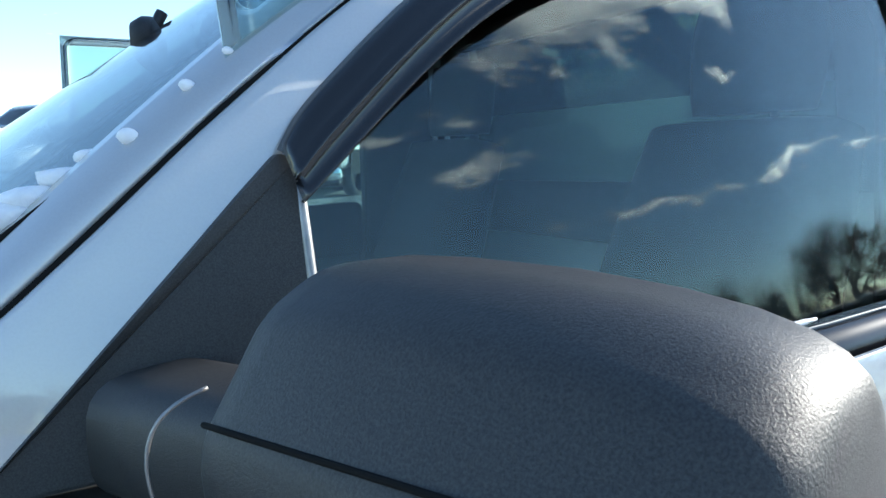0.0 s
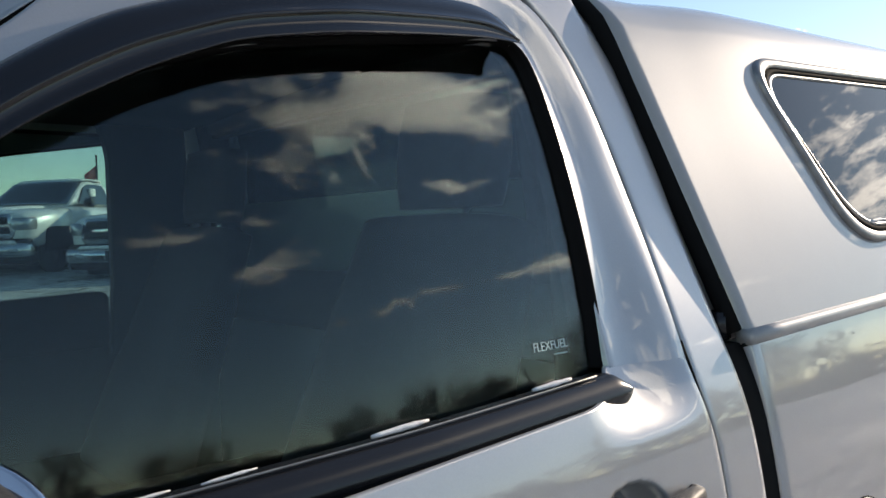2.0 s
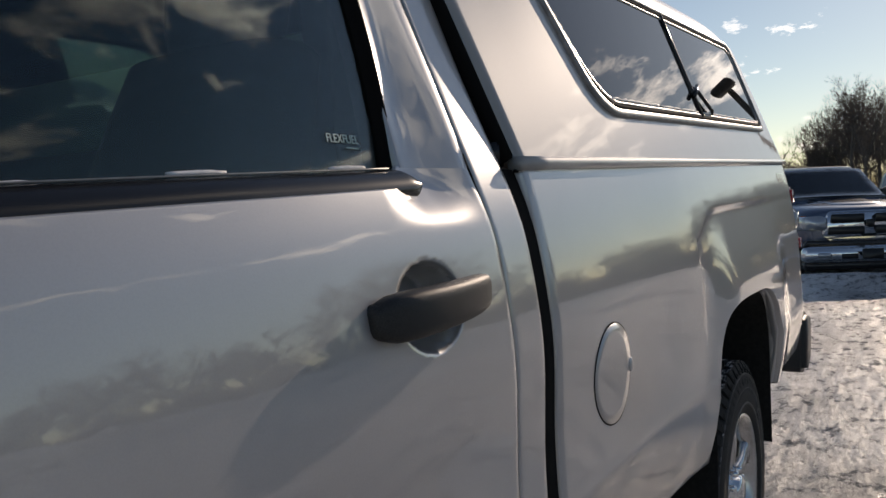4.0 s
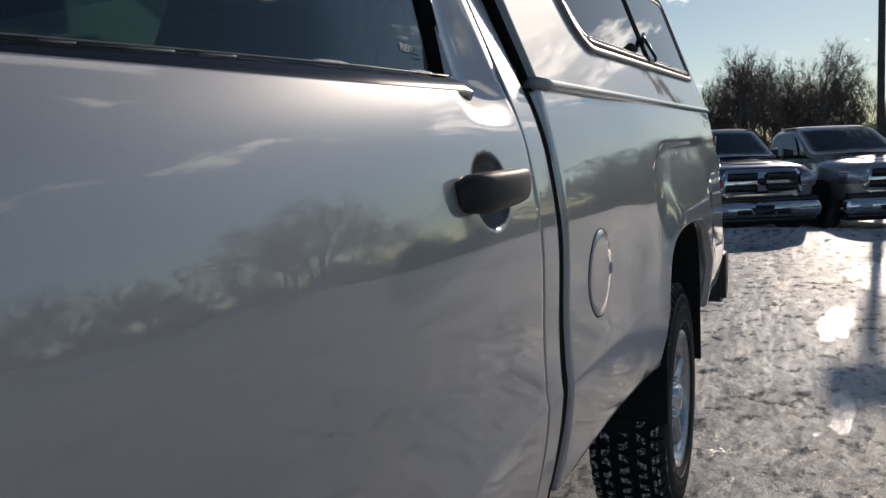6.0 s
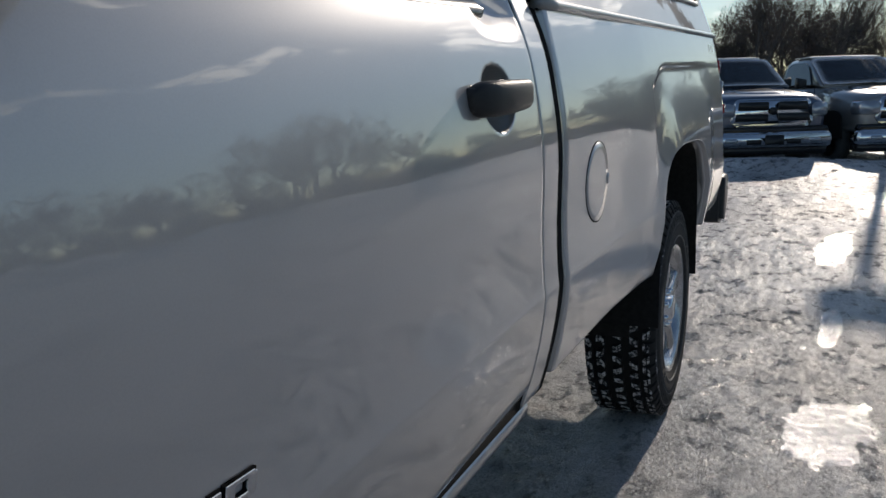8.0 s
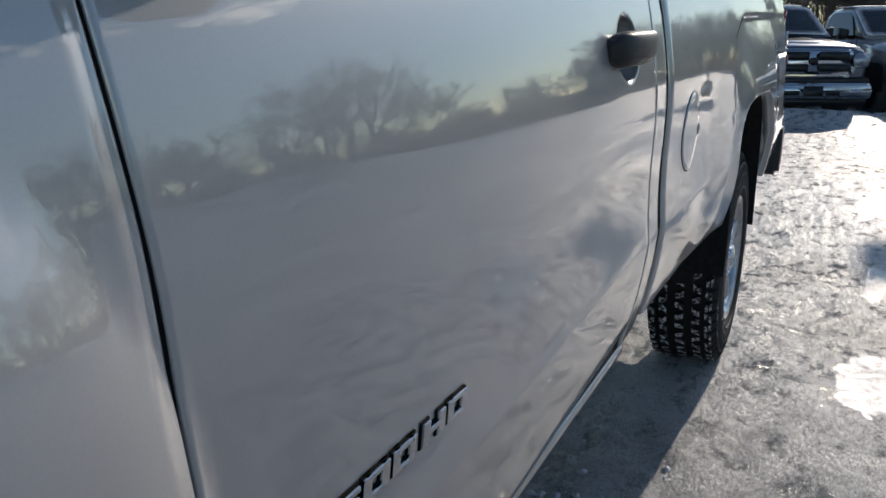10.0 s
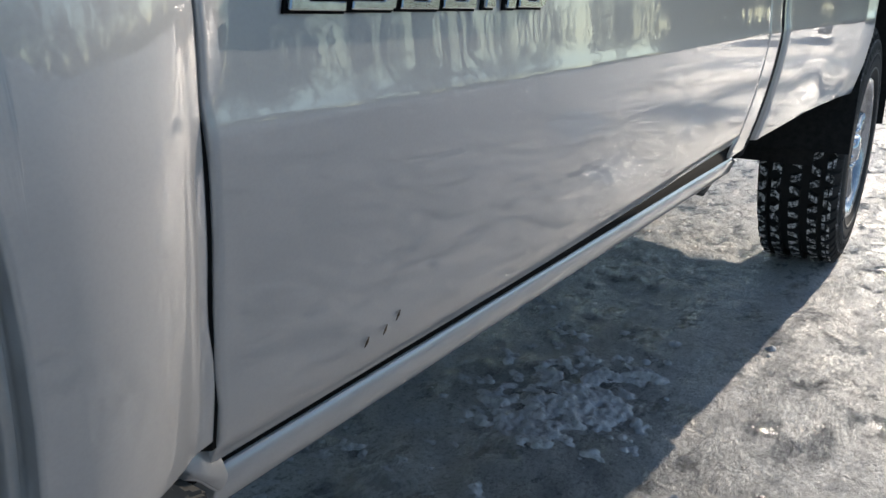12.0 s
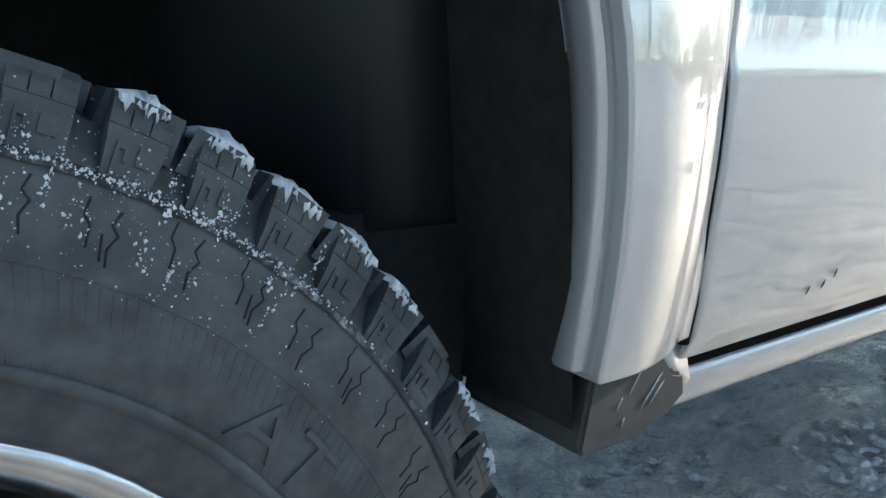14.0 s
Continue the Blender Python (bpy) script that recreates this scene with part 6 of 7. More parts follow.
WIN = rounded([(1.950, 0.133), (3.785, 0.156), (3.765, 0.494), (1.772, 0.470)], [0.11, 0.05, 0.06, 0.10], 8)
ctr = Vector((2.80, 0.31))


def win_ring(grow, off):
    out = []
    for x, h in WIN:
        d = Vector((x, h)) - ctr
        px, ph = x + math.copysign(1, d.x) * grow * min(1, abs(d.x) / 0.8), h + math.copysign(1, d.y) * grow * min(1, abs(d.y) / 0.12)
        out.append(topper_side(px, ph, off))
    return out


def ring_band(rings):
    bm = bmesh.new()
    rr = [[bm.verts.new(p) for p in r] for r in rings]
    n = len(rr[0])
    for a, b in zip(rr, rr[1:]):
        for k in range(n):
            bm.faces.new((a[k], a[(k + 1) % n], b[(k + 1) % n], b[k]))
    return bm


side_window = part("side_window", ring_band([win_ring(0.022, 0.002), win_ring(0.022, -0.007), win_ring(0.016, -0.010), win_ring(0.006, -0.010), win_ring(0.003, -0.006), win_ring(0.003, 0.0)]), ALU, topper, "aluminium window frame with sliding dark glass")
part("window_gasket", ring_band([win_ring(0.003, -0.004), win_ring(-0.001, -0.0075), win_ring(-0.006, -0.007), win_ring(-0.008, -0.001)]), SEAL_GAP_BLACK, side_window, "black gasket")
part("inner_rail", ring_band([win_ring(-0.007, -0.002), win_ring(-0.009, -0.006), win_ring(-0.014, -0.006), win_ring(-0.016, -0.001)]), ALU, side_window, "inner bright rail")
bm = bmesh.new()
ring = [bm.verts.new(p) for p in win_ring(-0.012, -0.0025)]
ring2 = [bm.verts.new(p) for p in win_ring(-0.012, 0.002)]
bm.faces.new(ring); bm.faces.new(ring2[::-1])
for k in range(len(ring)):
    bm.faces.new((ring[k], ring2[k], ring2[(k + 1) % len(ring)], ring[(k + 1) % len(ring)]))
bmesh.ops.triangulate(bm, faces=[f for f in bm.faces if len(f.verts) > 4])
part("pane", bm, PRIVACY_GLASS, side_window, "dark privacy glass", smooth=False)
part("window_divider", tube_bm([topper_side(2.832 - 0.016 * k, 0.150 + 0.333 * k, -0.004) for k in (0, 0.25, 0.5, 0.75, 1.0)], 0.007, 8), SMOOTH_BLACK, side_window, "black divider between the panes")
bm = tube_bm([topper_side(2.965, 0.165, -0.006), topper_side(2.955, 0.175, -0.014), topper_side(2.86, 0.235, -0.014)], 0.006, 8)
tube_bm([topper_side(2.80, 0.215, -0.012), topper_side(2.90, 0.255, -0.012)], 0.008, 8, False, bm)
part("window_latch", bm, SMOOTH_BLACK, side_window, "black slider latch")
rs = random.Random(31)
for x0, x1 in ((2.02, 2.38), (2.41, 2.80), (2.87, 3.28), (3.31, 3.74)):
    n_ = 26
    part("snow_strip", tube_bm([topper_side(x0 + (x1 - x0) * k / (n_ - 1), 0.152 + 0.012 * (k / (n_ - 1) * (x1 - x0) + x0 - 1.95) + 0.002 * rs.random(), -0.004) for k in range(n_)], [0.0035 * (0.5 + 0.8 * rs.random()) for k in range(n_)], 6), SNOW, side_window, "line of snow at the foot of the pane")
bm = bmesh.new()
rails = []
for x in np.linspace(TX0 - 0.006, TX1 + 0.01, 30):
    c0 = Vector((x, 0.050 + float(drift(x)), 1.366 + 0.03 * x))
    rails.append([c0 + Vector((0, dy, dz)) for dy, dz in ((0.02, 0.014), (-0.006, 0.014), (-0.013, 0.010), (-0.015, 0.002), (-0.012, -0.008), (0.0, -0.010), (0.02, -0.010))])
part("base_rail", loft(rails), TOPPER_PAINT, topper, "silver base rail clamped to the bed")
# thin black tube draws the shadow line under the rail
part("rail_shadow", tube_bm([(x, 0.056 + float(drift(x)), 1.366 + 0.03 * x - 0.010) for x in np.linspace(TX0 - 0.01, TX1, 12)], 0.003, 6), SEAL_GAP_BLACK, topper, "dark line for the shadow under the base rail")
# black tube fills the gap to the cab, standing in for its shade
part("front_gap_fill", tube_bm([Vector(topper_pt(TX0, s)) + Vector((-0.004, 0.024, 0)) for s in np.linspace(0.0, 0.5, 24)], 0.014, 8), SEAL_GAP_BLACK, topper, "black tube for the shaded gap at the topper's front edge")
part("front_wall", prism_bm([(1.452, 1.42), (1.482, 1.42), (1.402, 2.0), (1.372, 2.0)], 0.36, mirror_y(0.36), 0.01), SEAL_GAP_BLACK, topper, "dark front wall of the topper")
part("clamp", box_bm(1.424, 1.446, 0.078, 0.108, 1.405, 1.452, 0.003), SMOOTH_BLACK, topper, "black clamp")
# ---- other parked pickups ----
def far_truck(paint, label, m, snow=False, group="pickups parked in the lot"):
    """A full-size pickup, its nose at x = 0, its length along +x, its middle on y = 0."""
    t = thing("parked_pickup", label, "pickup truck", (0, 0, 0), group)
    n = 26

    def section(x, hw, z0, z1, e=5.0, rake=0.0):
        return [p + Vector((rake * (p.z - z0), 0, 0)) for p in superring((x, 0, (z0 + z1) / 2), (0, 1, 0), (0, 0, 1), hw, (z1 - z0) / 2, n, e)]
    part("hood", loft([section(0.10, 0.80, 0.55, 1.15, 4), section(0.14, 0.90, 0.50, 1.18, 4), section(0.35, 0.97, 0.50, 1.22, 5), section(0.9, 1.0, 0.50, 1.27, 5.5), section(1.45, 1.0, 0.50, 1.31, 6)]), paint, t, "hood and fenders")
    part("hood_bulge", loft([section(0.22, 0.30, 1.10, 1.185, 4), section(0.5, 0.40, 1.10, 1.262, 4), section(1.4, 0.46, 1.15, 1.345, 4)]), SNOW if snow else paint, t, "raised hood middle" if not snow else "snow on the hood")
    part("cab_lower", loft([section(1.44, 1.0, 0.48, 1.32, 6), section(2.0, 1.01, 0.45, 1.33, 7), section(3.1, 1.01, 0.45, 1.34, 7), section(3.14, 0.99, 0.48, 1.34, 7)]), paint, t)
    part("bed_box", loft([section(3.18, 0.99, 0.52, 1.36, 7), section(3.3, 1.01, 0.50, 1.38, 7), section(5.3, 1.01, 0.52, 1.40, 7), section(5.42, 0.98, 0.58, 1.38, 7)]), paint, t)
    green = [(1.50, 0.90, 1.30, 1.36), (1.78, 0.86, 1.30, 1.56), (2.10, 0.80, 1.30, 1.80), (2.25, 0.78, 1.30, 1.865), (2.5, 0.77, 1.30, 1.90), (3.0, 0.77, 1.30, 1.89), (3.10, 0.80, 1.30, 1.80), (3.14, 0.84, 1.30, 1.5)]
    part("cab_roof", loft([section(x, hw, z0, z1, 5) for x, hw, z0, z1 in green]), paint, t, "cab with its roof")

    def strip(rows_, mat, nm, lab=""):
        bm = bmesh.new()
        vs = [[bm.verts.new(p) for p in r] for r in rows_]
        for a, b in zip(vs, vs[1:]):
            for k in range(len(a) - 1):
                bm.faces.new((a[k], a[k + 1], b[k + 1], b[k]))
        g = bmesh.ops.solidify(bm, geom=bm.faces[:], thickness=0.012)
        return part(nm, bm, mat, t, lab)
    ws = []
    for v in np.linspace(0, 1, 8):
        x, z, hw = 1.455 + 0.735 * v, 1.345 + 0.495 * v, 0.86 - 0.10 * v
        ws.append([(x - 0.05 * math.cos(u * math.pi / 2) + 0.02, hw * u, z + 0.020 * math.cos(u * math.pi / 2) + 0.012) for u in np.linspace(-1, 1, 13)])
    strip(ws, FAR_GLASS, "windshield", "dark windshield with glare")
    for s in (-1, 1):
        win = rounded([(1.86, 1.365), (3.0, 1.365), (2.97, 1.72), (2.82, 1.79), (2.33, 1.79), (2.14, 1.70)], [0.04, 0.05, 0.06, 0.08, 0.1, 0.05], 4)
        bm = bmesh.new()
        hw_at = lambda z: 0.905 - 0.26 * (z - 1.30) ** 1.0
        a = [bm.verts.new((x, s * (hw_at(z) + 0.012), z)) for x, z in win]
        b = [bm.verts.new((x, s * (hw_at(z) - 0.03), z)) for x, z in win]
        bm.faces.new(a); bm.faces.new(b[::-1])
        for k in range(len(a)):
            bm.faces.new((a[k], b[k], b[(k + 1) % len(a)], a[(k + 1) % len(a)]))
        part("side_window", bm, FAR_GLASS, t, "dark side window", smooth=False)
        part("mirror", loft([superring((1.92 + 0.05 * q, s * (0.98 + 0.12 * q), 1.40), (1, 0, 0), (0, 0, 1), 0.05 + 0.02 * q, 0.07 + 0.03 * q, 16, 3) for q in (0, 0.3, 1.0, 1.15)]), BLACK_PLASTIC if not snow else SMOOTH_BLACK, t, "door mirror")
        lamp = part("headlamp", loft([superring((0.085 + 0.05 * q, s * (0.80 + 0.035 * q), 0.955), (0.25, s * 1, 0), (0, 0, 1), 0.145 - 0.01 * q, 0.115, 18, 4) for q in (-0.3, 0, 3.0)]), LAMP_LENS, t, "clear headlamp")
        part("turn_lens", loft([superring((0.20 + 0.05 * q, s * (0.925 + 0.03 * q), 0.98), (0.6, s * 0.5, 0), (0, 0, 1), 0.06, 0.095, 14, 4) for q in (0, 1.0)]), AMBER, lamp, "amber turn lens")
        for wx in (0.98, 4.30):
            w = part("wheel", lathe_bm([(0.0, -0.02), (0.21, -0.05), (0.225, -0.11), (0.24, -0.12), (0.36, -0.125), (0.39, -0.10), (0.395, 0.0), (0.39, 0.10), (0.30, 0.12)], (wx, 0, 0.395), 36), TYRE, t, "black tyre")
            w.location.y = s * 0.865
            w.scale.y = s
            part("rim", lathe_bm([(0.0, -0.115), (0.05, -0.112), (0.055, -0.09), (0.19, -0.085), (0.215, -0.10), (0.226, -0.118)], (wx, 0, 0.395), 30), ALLOY, w, "alloy rim")
            # rim openings as black bars, their shade put into the colour
            bm = bmesh.new()
            for k in range(5):
                a_ = 2 * math.pi * k / 5
                tube_bm([(wx + 0.10 * math.cos(a_), -0.093, 0.395 + 0.10 * math.sin(a_)), (wx + 0.18 * math.cos(a_), -0.095, 0.395 + 0.18 * math.sin(a_))], 0.024, 8, False, bm)
            part("rim_window", bm, PLATE, w, "dark bars for the shaded rim openings")
            # a flat dark sheet stands in for the shade of the wheel opening
            xs = np.linspace(wx - 0.47, wx + 0.47, 20)
            bm = bmesh.new()
            ring = [bm.verts.new((x, s * 1.016, float(arch_z(x, wx, 0.47, 0.42, 0.49)))) for x in xs]
            low = [bm.verts.new((x, s * 1.016, 0.44)) for x in xs]
            bk = [bm.verts.new((x, s * 0.99, float(arch_z(x, wx, 0.47, 0.42, 0.49)))) for x in xs]
            for k in range(len(xs) - 1):
                bm.faces.new((ring[k], ring[k + 1], low[k + 1], low[k]))
                bm.faces.new((ring[k], bk[k], bk[k + 1], ring[k + 1]))
            part("wheel_opening", bm, LINER, t, "flat dark sheet for the shaded wheel opening", smooth=False)
        part("door_seam", tube_bm([(1.50, s * 1.013, 0.55), (1.49, s * 1.015, 0.95), (1.55, s * 0.99, 1.30)], 0.005, 5), SEAL_GAP_BLACK, t)
        part("door_seam", tube_bm([(3.02, s * 1.013, 0.55), (3.03, s * 1.015, 0.95), (3.04, s * 0.99, 1.30)], 0.005, 5), SEAL_GAP_BLACK, t)
        part("door_handle", box_bm(2.74, 2.93, min(s * 1.005, s * 1.03), max(s * 1.005, s * 1.03), 1.10, 1.14, 0.008), CHROME, t, "door handle")
    # grille: chrome surround, crossed bars, dark mesh
    go = rounded([(-0.60, 0.67), (0.60, 0.67), (0.70, 0.78), (0.62, 1.14), (-0.62, 1.14), (-0.70, 0.78)], [0.05, 0.05, 0.08, 0.10, 0.10, 0.08], 5)

    def flat_yz(outline, x0, x1, mat, nm, lab="", bev=0.006, par=None):
        ob = part(nm, prism_bm([(a_, b_) for a_, b_ in outline], x0, x1, bev), mat, par or t, lab)
        for v in ob.data.vertices:
            v.co = Vector((v.co.y + 0.06 * (v.co.x / 0.9) ** 2, v.co.x, v.co.z))
        ob.data.flip_normals()
        return ob
    grille = flat_yz(go, 0.02, 0.16, CHROME, "grille", "chrome grille with crossed bars", 0.012)
    for s in (-1, 1):
        for za, zb in ((0.775, 0.895), (0.955, 1.09)):
            w0, w1 = 0.085, (0.625 if za < 0.9 else 0.585)
            flat_yz(rounded([(s * w0, za), (s * w1, za), (s * (w1 - 0.02), zb), (s * w0, zb)] if s > 0 else [(s * w1, za), (s * w0, za), (s * w0, zb), (s * (w1 - 0.02), zb)], 0.02, 3), 0.008, 0.05, PLATE, "grille_insert", "dark grille mesh", 0.004, grille)
    flat_yz(rounded([(-0.05, 0.875), (0.05, 0.875), (0.065, 1.0), (-0.065, 1.0)], 0.03, 3), -0.005, 0.03, PLATE, "emblem", "dark shield emblem", 0.004, grille)
    flat_yz(rounded([(-0.98, 0.35), (0.98, 0.35), (1.0, 0.48), (0.96, 0.595), (-0.96, 0.595), (-1.0, 0.48)], 0.06, 4), -0.06, 0.22, CHROME, "front_bumper", "chrome front bumper", 0.02)
    flat_yz(rounded([(-0.97, 0.595), (0.97, 0.595), (0.92, 0.685), (-0.92, 0.685)], 0.02, 3), -0.01, 0.15, SMOOTH_BLACK, "bumper_top", "black bumper cover", 0.01)
    if snow:
        flat_yz(rounded([(-0.75, 0.595), (0.75, 0.595), (0.66, 0.655), (-0.66, 0.655)], 0.02, 3), -0.055, 0.02, SNOW, "bumper_snow", "snow on the bumper", 0.015)
    flat_yz(rounded([(-0.155, 0.395), (0.155, 0.395), (0.155, 0.55), (-0.155, 0.55)], 0.01, 2), -0.085, -0.06, PLATE, "front_plate", "black dealer plate", 0.003)
    for s in (-1, 1):
        flat_yz([(s * 0.33 - 0.12, 0.40), (s * 0.33 + 0.12, 0.40), (s * 0.33 + 0.12, 0.48), (s * 0.33 - 0.12, 0.48)], -0.068, -0.05, PLATE, "bumper_slot", "dark bumper slot", 0.008)
        flat_yz(rounded([(s * 0.70 - 0.10, 0.42), (s * 0.70 + 0.10, 0.42), (s * 0.70 + 0.10, 0.50), (s * 0.70 - 0.10, 0.50)], 0.03, 3), -0.064, -0.05, LAMP_LENS, "fog_lamp", "fog lamp", 0.005)
    flat_yz([(-0.93, 0.22), (0.93, 0.22), (0.95, 0.36), (-0.95, 0.36)], 0.0, 0.30, SMOOTH_BLACK, "air_dam", "black air dam", 0.02)
    part("underbody", box_bm(0.4, 5.2, -0.75, 0.75, 0.30, 0.55, 0.03), DARK_METAL, t)
    if snow:
        part("roof_snow", loft([section(2.2, 0.70, 1.84, 1.885, 3), section(2.35, 0.74, 1.86, 1.925, 3), section(2.9, 0.74, 1.87, 1.925, 3), section(3.05, 0.70, 1.84, 1.89, 3)]), SNOW, t, "thin snow on the roof")
    else:
        part("roof_frost", loft([section(2.26, 0.66, 1.85, 1.885, 3), section(2.45, 0.70, 1.87, 1.912, 3), section(2.95, 0.70, 1.87, 1.905, 3)]), SNOW, t, "bright frost on the roof")
    part("window_paper", box_bm(2.30, 2.55, -0.855, -0.845, 1.45, 1.70, 0.002), PAPER, t, "pale sheet of paper in the side window")
    t.matrix_world = m
    return t


def stand(x, y, heading):
    return pose(x, y, float(ground_z(x, y)) - 0.02, 0, 0, heading)


far_truck(BLUE_PAINT, "dark blue pickup with a chrome crossed grille, facing over the snow", pose(14.1, 0.19, -0.05, 0, 0, 26), False)
far_truck(GREY_PAINT, "grey pickup with amber lamps, parked beside a dark blue one", pose(15.3, -1.98, -0.06, 0, 0, 28), False)
white_one = far_truck(WHITE_PAINT, "white pickup with snow on its hood and roof", stand(3.42, 16.1, 42), True)
for x, y, a in ((5.22, 14.1, 42), (1.62, 18.1, 42), (-0.18, 20.1, 42)):
    copy_thing(white_one, stand(x, y, a))
red_one = far_truck(RED_PAINT, "red pickup in a row of parked trucks", stand(-6.5, 26.0, 60), True)
for x, y, a in ((-10.5, 25.0, 60), (-3.0, 30.0, 60)):
    copy_thing(red_one, stand(x, y, a))
for x, y, a in ((-13.0, 18.0, 60), (1.5, 33.0, 60), (-17.0, 23.0, 60)):
    copy_thing(white_one, stand(x, y, a))


# ---- lamp post, flag pole ----
def lamp_post(x, y, h):
    t = thing("lamp_post", "dark square steel lamp post with a box lamp", "lamp post", (x, y, 0))
    part("post", loft([[Vector((sx * r, sy * r, z)) for sx, sy in ((-1, -1), (1, -1), (1, 1), (-1, 1))] for z, r in ((-0.1, 0.085), (1.0, 0.083), (h, 0.07))]), POLE_PAINT, t, smooth=False)
    part("lamp_arm", tube_bm([(0, 0, h - 0.1), (-0.3, 0, h)], 0.04, 8), POLE_PAINT, t)
    part("lamp_box", box_bm(-0.95, -0.30, -0.28, 0.28, h - 0.06, h + 0.14, 0.04), POLE_PAINT, t, "box lamp head")
    part("lamp_base", tube_bm([(0, 0, -0.1), (0, 0, 0.55)], 0.26, 20), snow_material("concrete_foot", (0.42, 0.41, 0.39), (0.30, 0.29, 0.28), 20), t, "concrete foot")
    return t


lamp_post(22.0, -2.1, 6.33)
fp = thing("flag_pole", "thin pole with a red flag over the lot", "flag pole", (11.6, 35.0, 1.6))
part("pole", tube_bm([(0, 0, -0.1), (0, 0, 3.6)], 0.04, 8), POLE_PAINT, fp)
bm = bmesh.new()
cols = [[bm.verts.new((0.04 - 0.55 * u, 0.06 * math.sin(u * 7) * u, 3.2 - 0.55 * v - 0.45 * u)) for v in np.linspace(0, 1, 6)] for u in np.linspace(0, 1, 14)]
for a, b in zip(cols, cols[1:]):
    for k in range(5):
        bm.faces.new((a[k], a[k + 1], b[k + 1], b[k]))
bmesh.ops.solidify(bm, geom=bm.faces[:], thickness=0.01)
part("flag", bm, RED_PAINT, fp, "red flag hanging in folds")


# ---- bare trees round the lot ----
def tube_mesh(segments, sides):
    """Tapered bars (p0, p1, r0, r1) in one list of verts and faces."""
    verts, faces = [], []
    for p0, p1, r0, r1 in segments:
        d = (p1 - p0).normalized()
        u = d.cross(Vector((0.31, 0.87, 0.39))).normalized()
        w = d.cross(u)
        b = len(verts)
        for p, r in ((p0, r0), (p1, r1)):
            for k in range(sides):
                a = 2 * math.pi * k / sides
                verts.append(p + (u * math.cos(a) + w * math.sin(a)) * r)
        for k in range(sides):
            faces.append((b + k, b + (k + 1) % sides, b + sides + (k + 1) % sides, b + sides + k))
    return verts, faces


def grow_tree(seed, height, spread_, depth=6):
    rng = random.Random(seed)
    limbs, twigs = [], []

    def branch(p, d, length, r, level):
        n = 3 if level < 3 else 2
        for i in range(n):
            d = (d + Vector((rng.uniform(-1, 1), rng.uniform(-1, 1), rng.uniform(-0.4, 0.8))) * (0.12 if level < 2 else 0.20)).normalized()
            q = p + d * length / n
            r1 = r * 0.86
            (limbs if level < 4 else twigs).append((p, q, r, r1))
            if level < depth and (i > 0 or level > 0):
                for _ in range(1 if level < 2 else rng.choice((1, 1, 2))):
                    a = rng.uniform(0, 2 * math.pi)
                    side = d.cross(Vector((math.cos(a), math.sin(a), 0.2))).normalized()
                    nd = (d * rng.uniform(0.5, 0.95) + side * rng.uniform(0.5, 0.95) * spread_ + Vector((0, 0, 0.16))).normalized()
                    branch(q, nd, length * rng.uniform(0.52, 0.74), r1 * rng.uniform(0.5, 0.68), level + 1)
            p, r = q, r1
        if level < depth:
            branch(p, (d + Vector((rng.uniform(-0.3, 0.3), rng.uniform(-0.3, 0.3), 0.15))).normalized(), length * 0.68, r * 0.85, level + 1)
    branch(Vector((0, 0, -0.2)), Vector((0, 0, 1)), height * 0.30, height * 0.016, 0)
    return limbs, twigs


def make_tree(seed, height, spread_, depth):
    limbs, twigs = grow_tree(seed, height, spread_, depth)
    top = max(q.z for _, q, _, _ in twigs)
    k = height / top
    sc = lambda segs, fat: [(a * k, b * k, max(r0 * k, fat), max(r1 * k, fat * 0.7)) for a, b, r0, r1 in segs]
    t = data_part("tree", *tube_mesh(sc(limbs, 0.02), 5), BARK)
    data_part("crown", *tube_mesh(sc(twigs, 0.011), 3), TWIG, t, "fine bare twigs")
    return tagged(t, "bare deciduous tree with a grey trunk and fine twigs, in winter", "tree", "bare trees round the lot")


kinds = [make_tree(11, 11.0, 1.0, 6), make_tree(23, 9.0, 1.25, 6), make_tree(37, 12.5, 0.8, 6), make_tree(41, 7.5, 1.1, 6), make_tree(59, 10.0, 0.9, 6)]
rt = random.Random(77)
spots = []
# woods straight behind the parked pickups
for k in range(125):
    az = radians(-16 + 36 * (k + rt.random()) / 125)
    r = rt.uniform(92, 128)
    tall = 0.80 + 0.40 * (0.5 + 0.5 * math.sin(az * 23 + 1.0)) - 0.25 * max(0.0, math.sin((math.degrees(az) - 4.5) * 0.55))
    spots.append((r * math.cos(az), r * math.sin(az), tall * rt.uniform(0.85, 1.15)))
# tree line across the lot, on the side that the door faces
for k in range(64):
    az = radians(-17 - 118 * (k + rt.random()) / 64)
    r = rt.uniform(52, 76)
    spots.append((r * math.cos(az), r * math.sin(az), rt.uniform(0.42, 0.78)))
for az, r, s in ((-32, 47, 0.92), (-36, 50, 0.90), (-39, 52, 0.84), (-34, 55, 0.82), (-46, 46, 0.72), (-50, 50, 0.76), (-55, 48, 0.72), (-60, 52, 0.74), (-70, 55, 0.58), (-79, 52, 0.66)):
    spots.append((r * math.cos(radians(az)), r * math.sin(radians(az)), s))
for k, (x, y, s) in enumerate(spots):
    base = kinds[k % len(kinds)]
    mm = pose(x, y, 0, 0, 0, rt.uniform(0, 360)) @ Matrix.Scale(s, 4)
    if k < len(kinds):
        base.matrix_world = mm
    else:
        c = copy_thing(base, pose(x, y, 0, 0, 0, rt.uniform(0, 360)))
        broad = 1.4 if y < -20 else 1.0
        c.scale = (s * broad, s * broad, s)


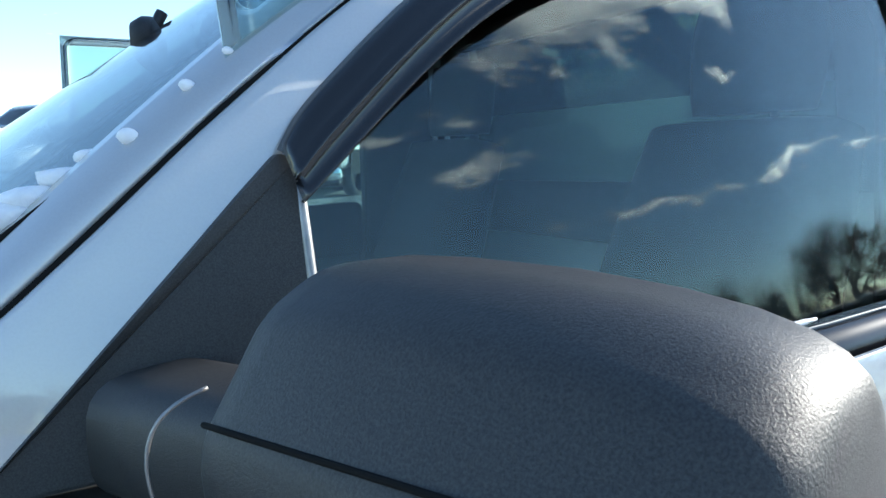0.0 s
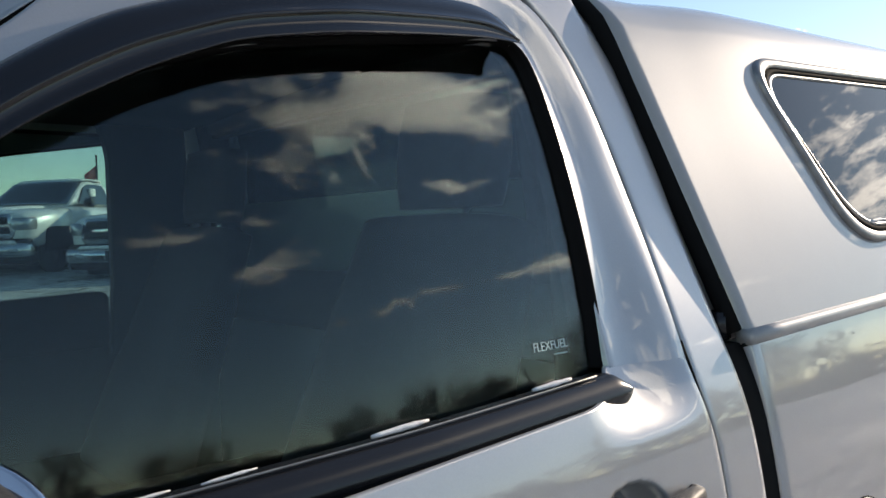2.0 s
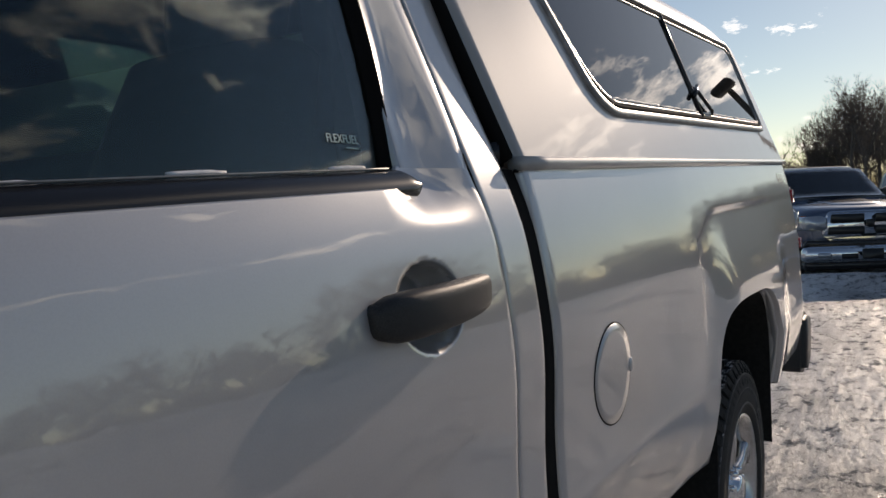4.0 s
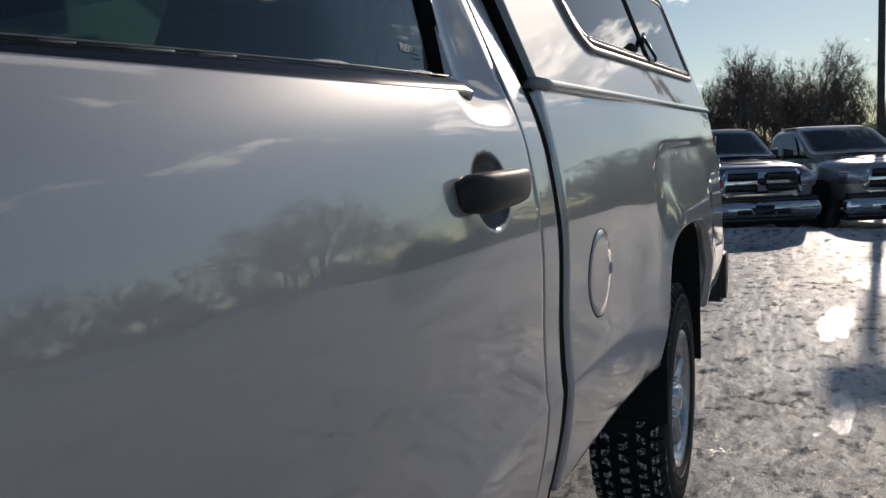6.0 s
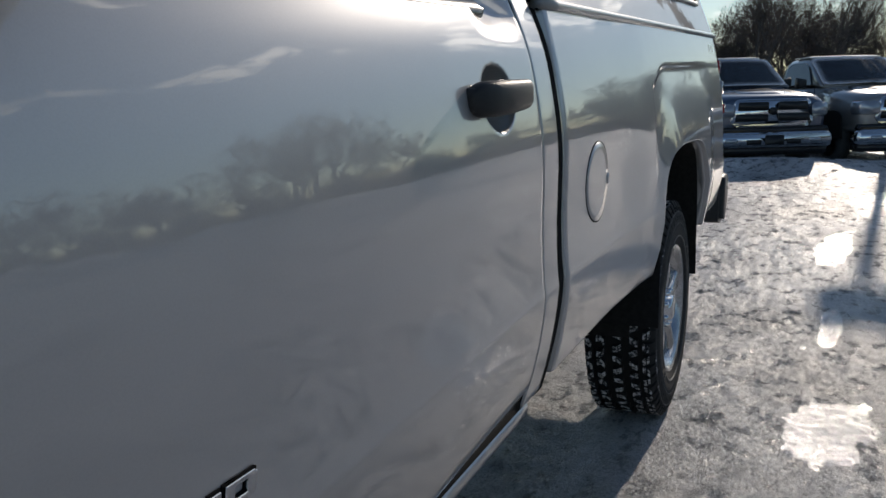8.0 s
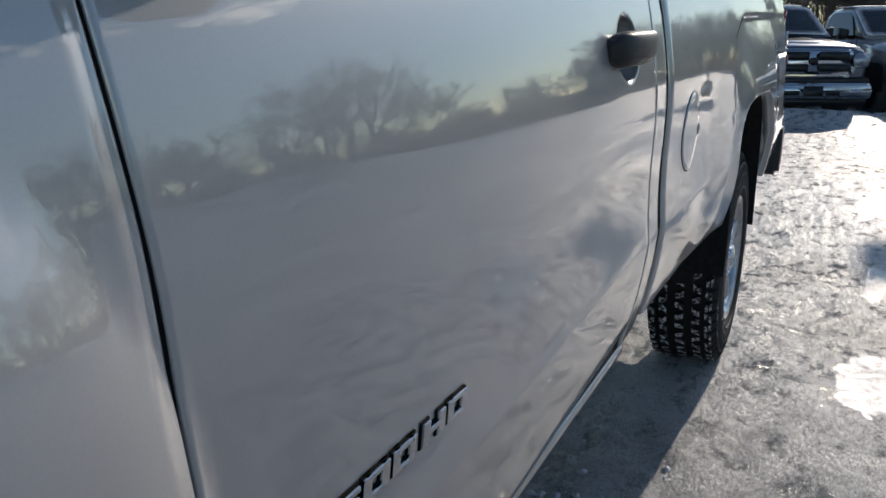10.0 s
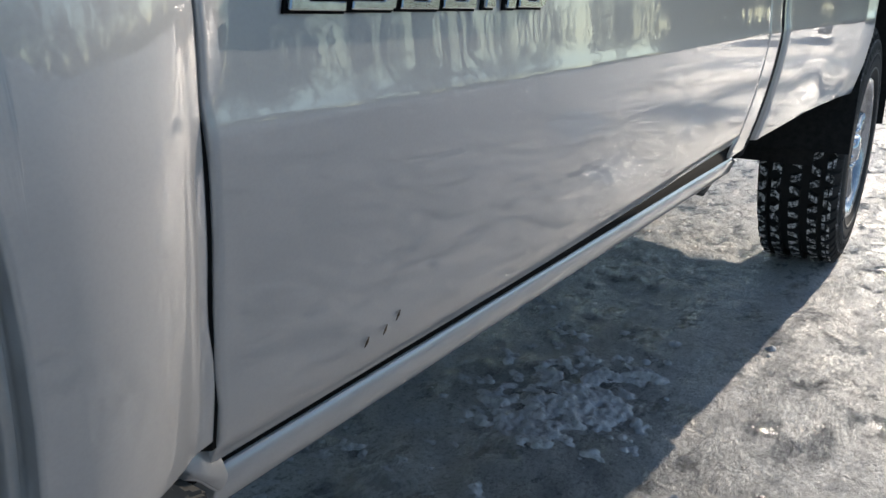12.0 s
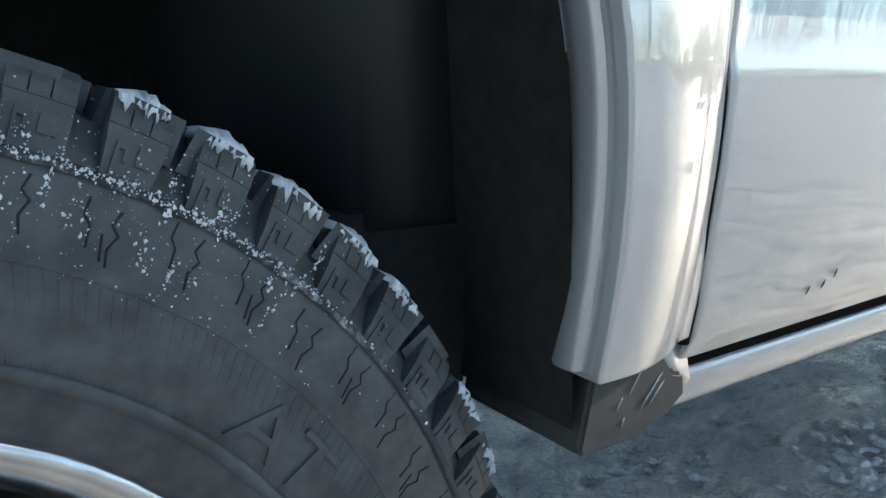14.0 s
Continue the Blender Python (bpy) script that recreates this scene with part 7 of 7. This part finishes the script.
# thickets under and behind the trees: many thin stems, uncountable
def thicket(name, az0, az1, r0, r1, count, h0, h1, seed):
    rng = random.Random(seed)
    segs = []
    for _ in range(count):
        az, r = radians(rng.uniform(az0, az1)), rng.uniform(r0, r1)
        p = Vector((r * math.cos(az), r * math.sin(az), -0.1))
        h = rng.uniform(h0, h1) * (0.7 + 0.5 * math.sin(az * 31) ** 2)
        lean = Vector((rng.uniform(-0.2, 0.2), rng.uniform(-0.2, 0.2), 1))
        top = p + lean * h
        segs.append((p, top, 0.03, 0.012))
        for _ in range(5):
            u = rng.uniform(0.25, 0.9)
            q = p + lean * h * u
            segs.append((q, q + Vector((rng.uniform(-1, 1), rng.uniform(-1, 1), rng.uniform(0.5, 1.6))) * h * 0.22, 0.014, 0.007))
    ob = data_part(name, *tube_mesh(segs, 3), BRUSH)
    return tagged(ob, "tangle of bare brown brush under the trees", "brushwood", kind="stuff")


thicket("brushwood", -16, 21, 100, 140, 3800, 2.2, 4.6, 3)
thicket("brushwood", -62, -14, 58, 84, 6500, 1.5, 3.4, 4)
thicket("brushwood", -140, -60, 58, 84, 6000, 1.2, 2.8, 14)
thicket("brushwood", 30, 120, 120, 170, 2600, 2.0, 5.0, 5)


def spruce(x, y, h):
    t = thing("spruce_tree", "small dark green spruce among bare trees", "tree", (x, y, 0))
    part("trunk", tube_bm([(0, 0, -0.1), (0, 0, h)], [0.12, 0.01], 7), BARK, t)
    rng = random.Random(9)
    segs = []
    for k in range(420):
        u = rng.random() ** 0.8
        z = 0.4 + (h - 0.5) * u
        a = rng.uniform(0, 2 * math.pi)
        L2 = (1 - u) * h * 0.24 * rng.uniform(0.6, 1.1) + 0.1
        d = Vector((math.cos(a), math.sin(a), -0.25))
        p = Vector((0, 0, z))
        segs.append((p, p + d * L2, 0.05, 0.01))
        for _ in range(3):
            q = p + d * L2 * rng.uniform(0.3, 0.9)
            segs.append((q, q + Vector((rng.uniform(-1, 1), rng.uniform(-1, 1), rng.uniform(-0.3, 0.2))) * 0.28, 0.045, 0.008))
    data_part("crown", *tube_mesh(segs, 3), NEEDLES, t, "dark needled branches")


spruce(95 * math.cos(radians(8.9)), 95 * math.sin(radians(8.9)), 5.2)
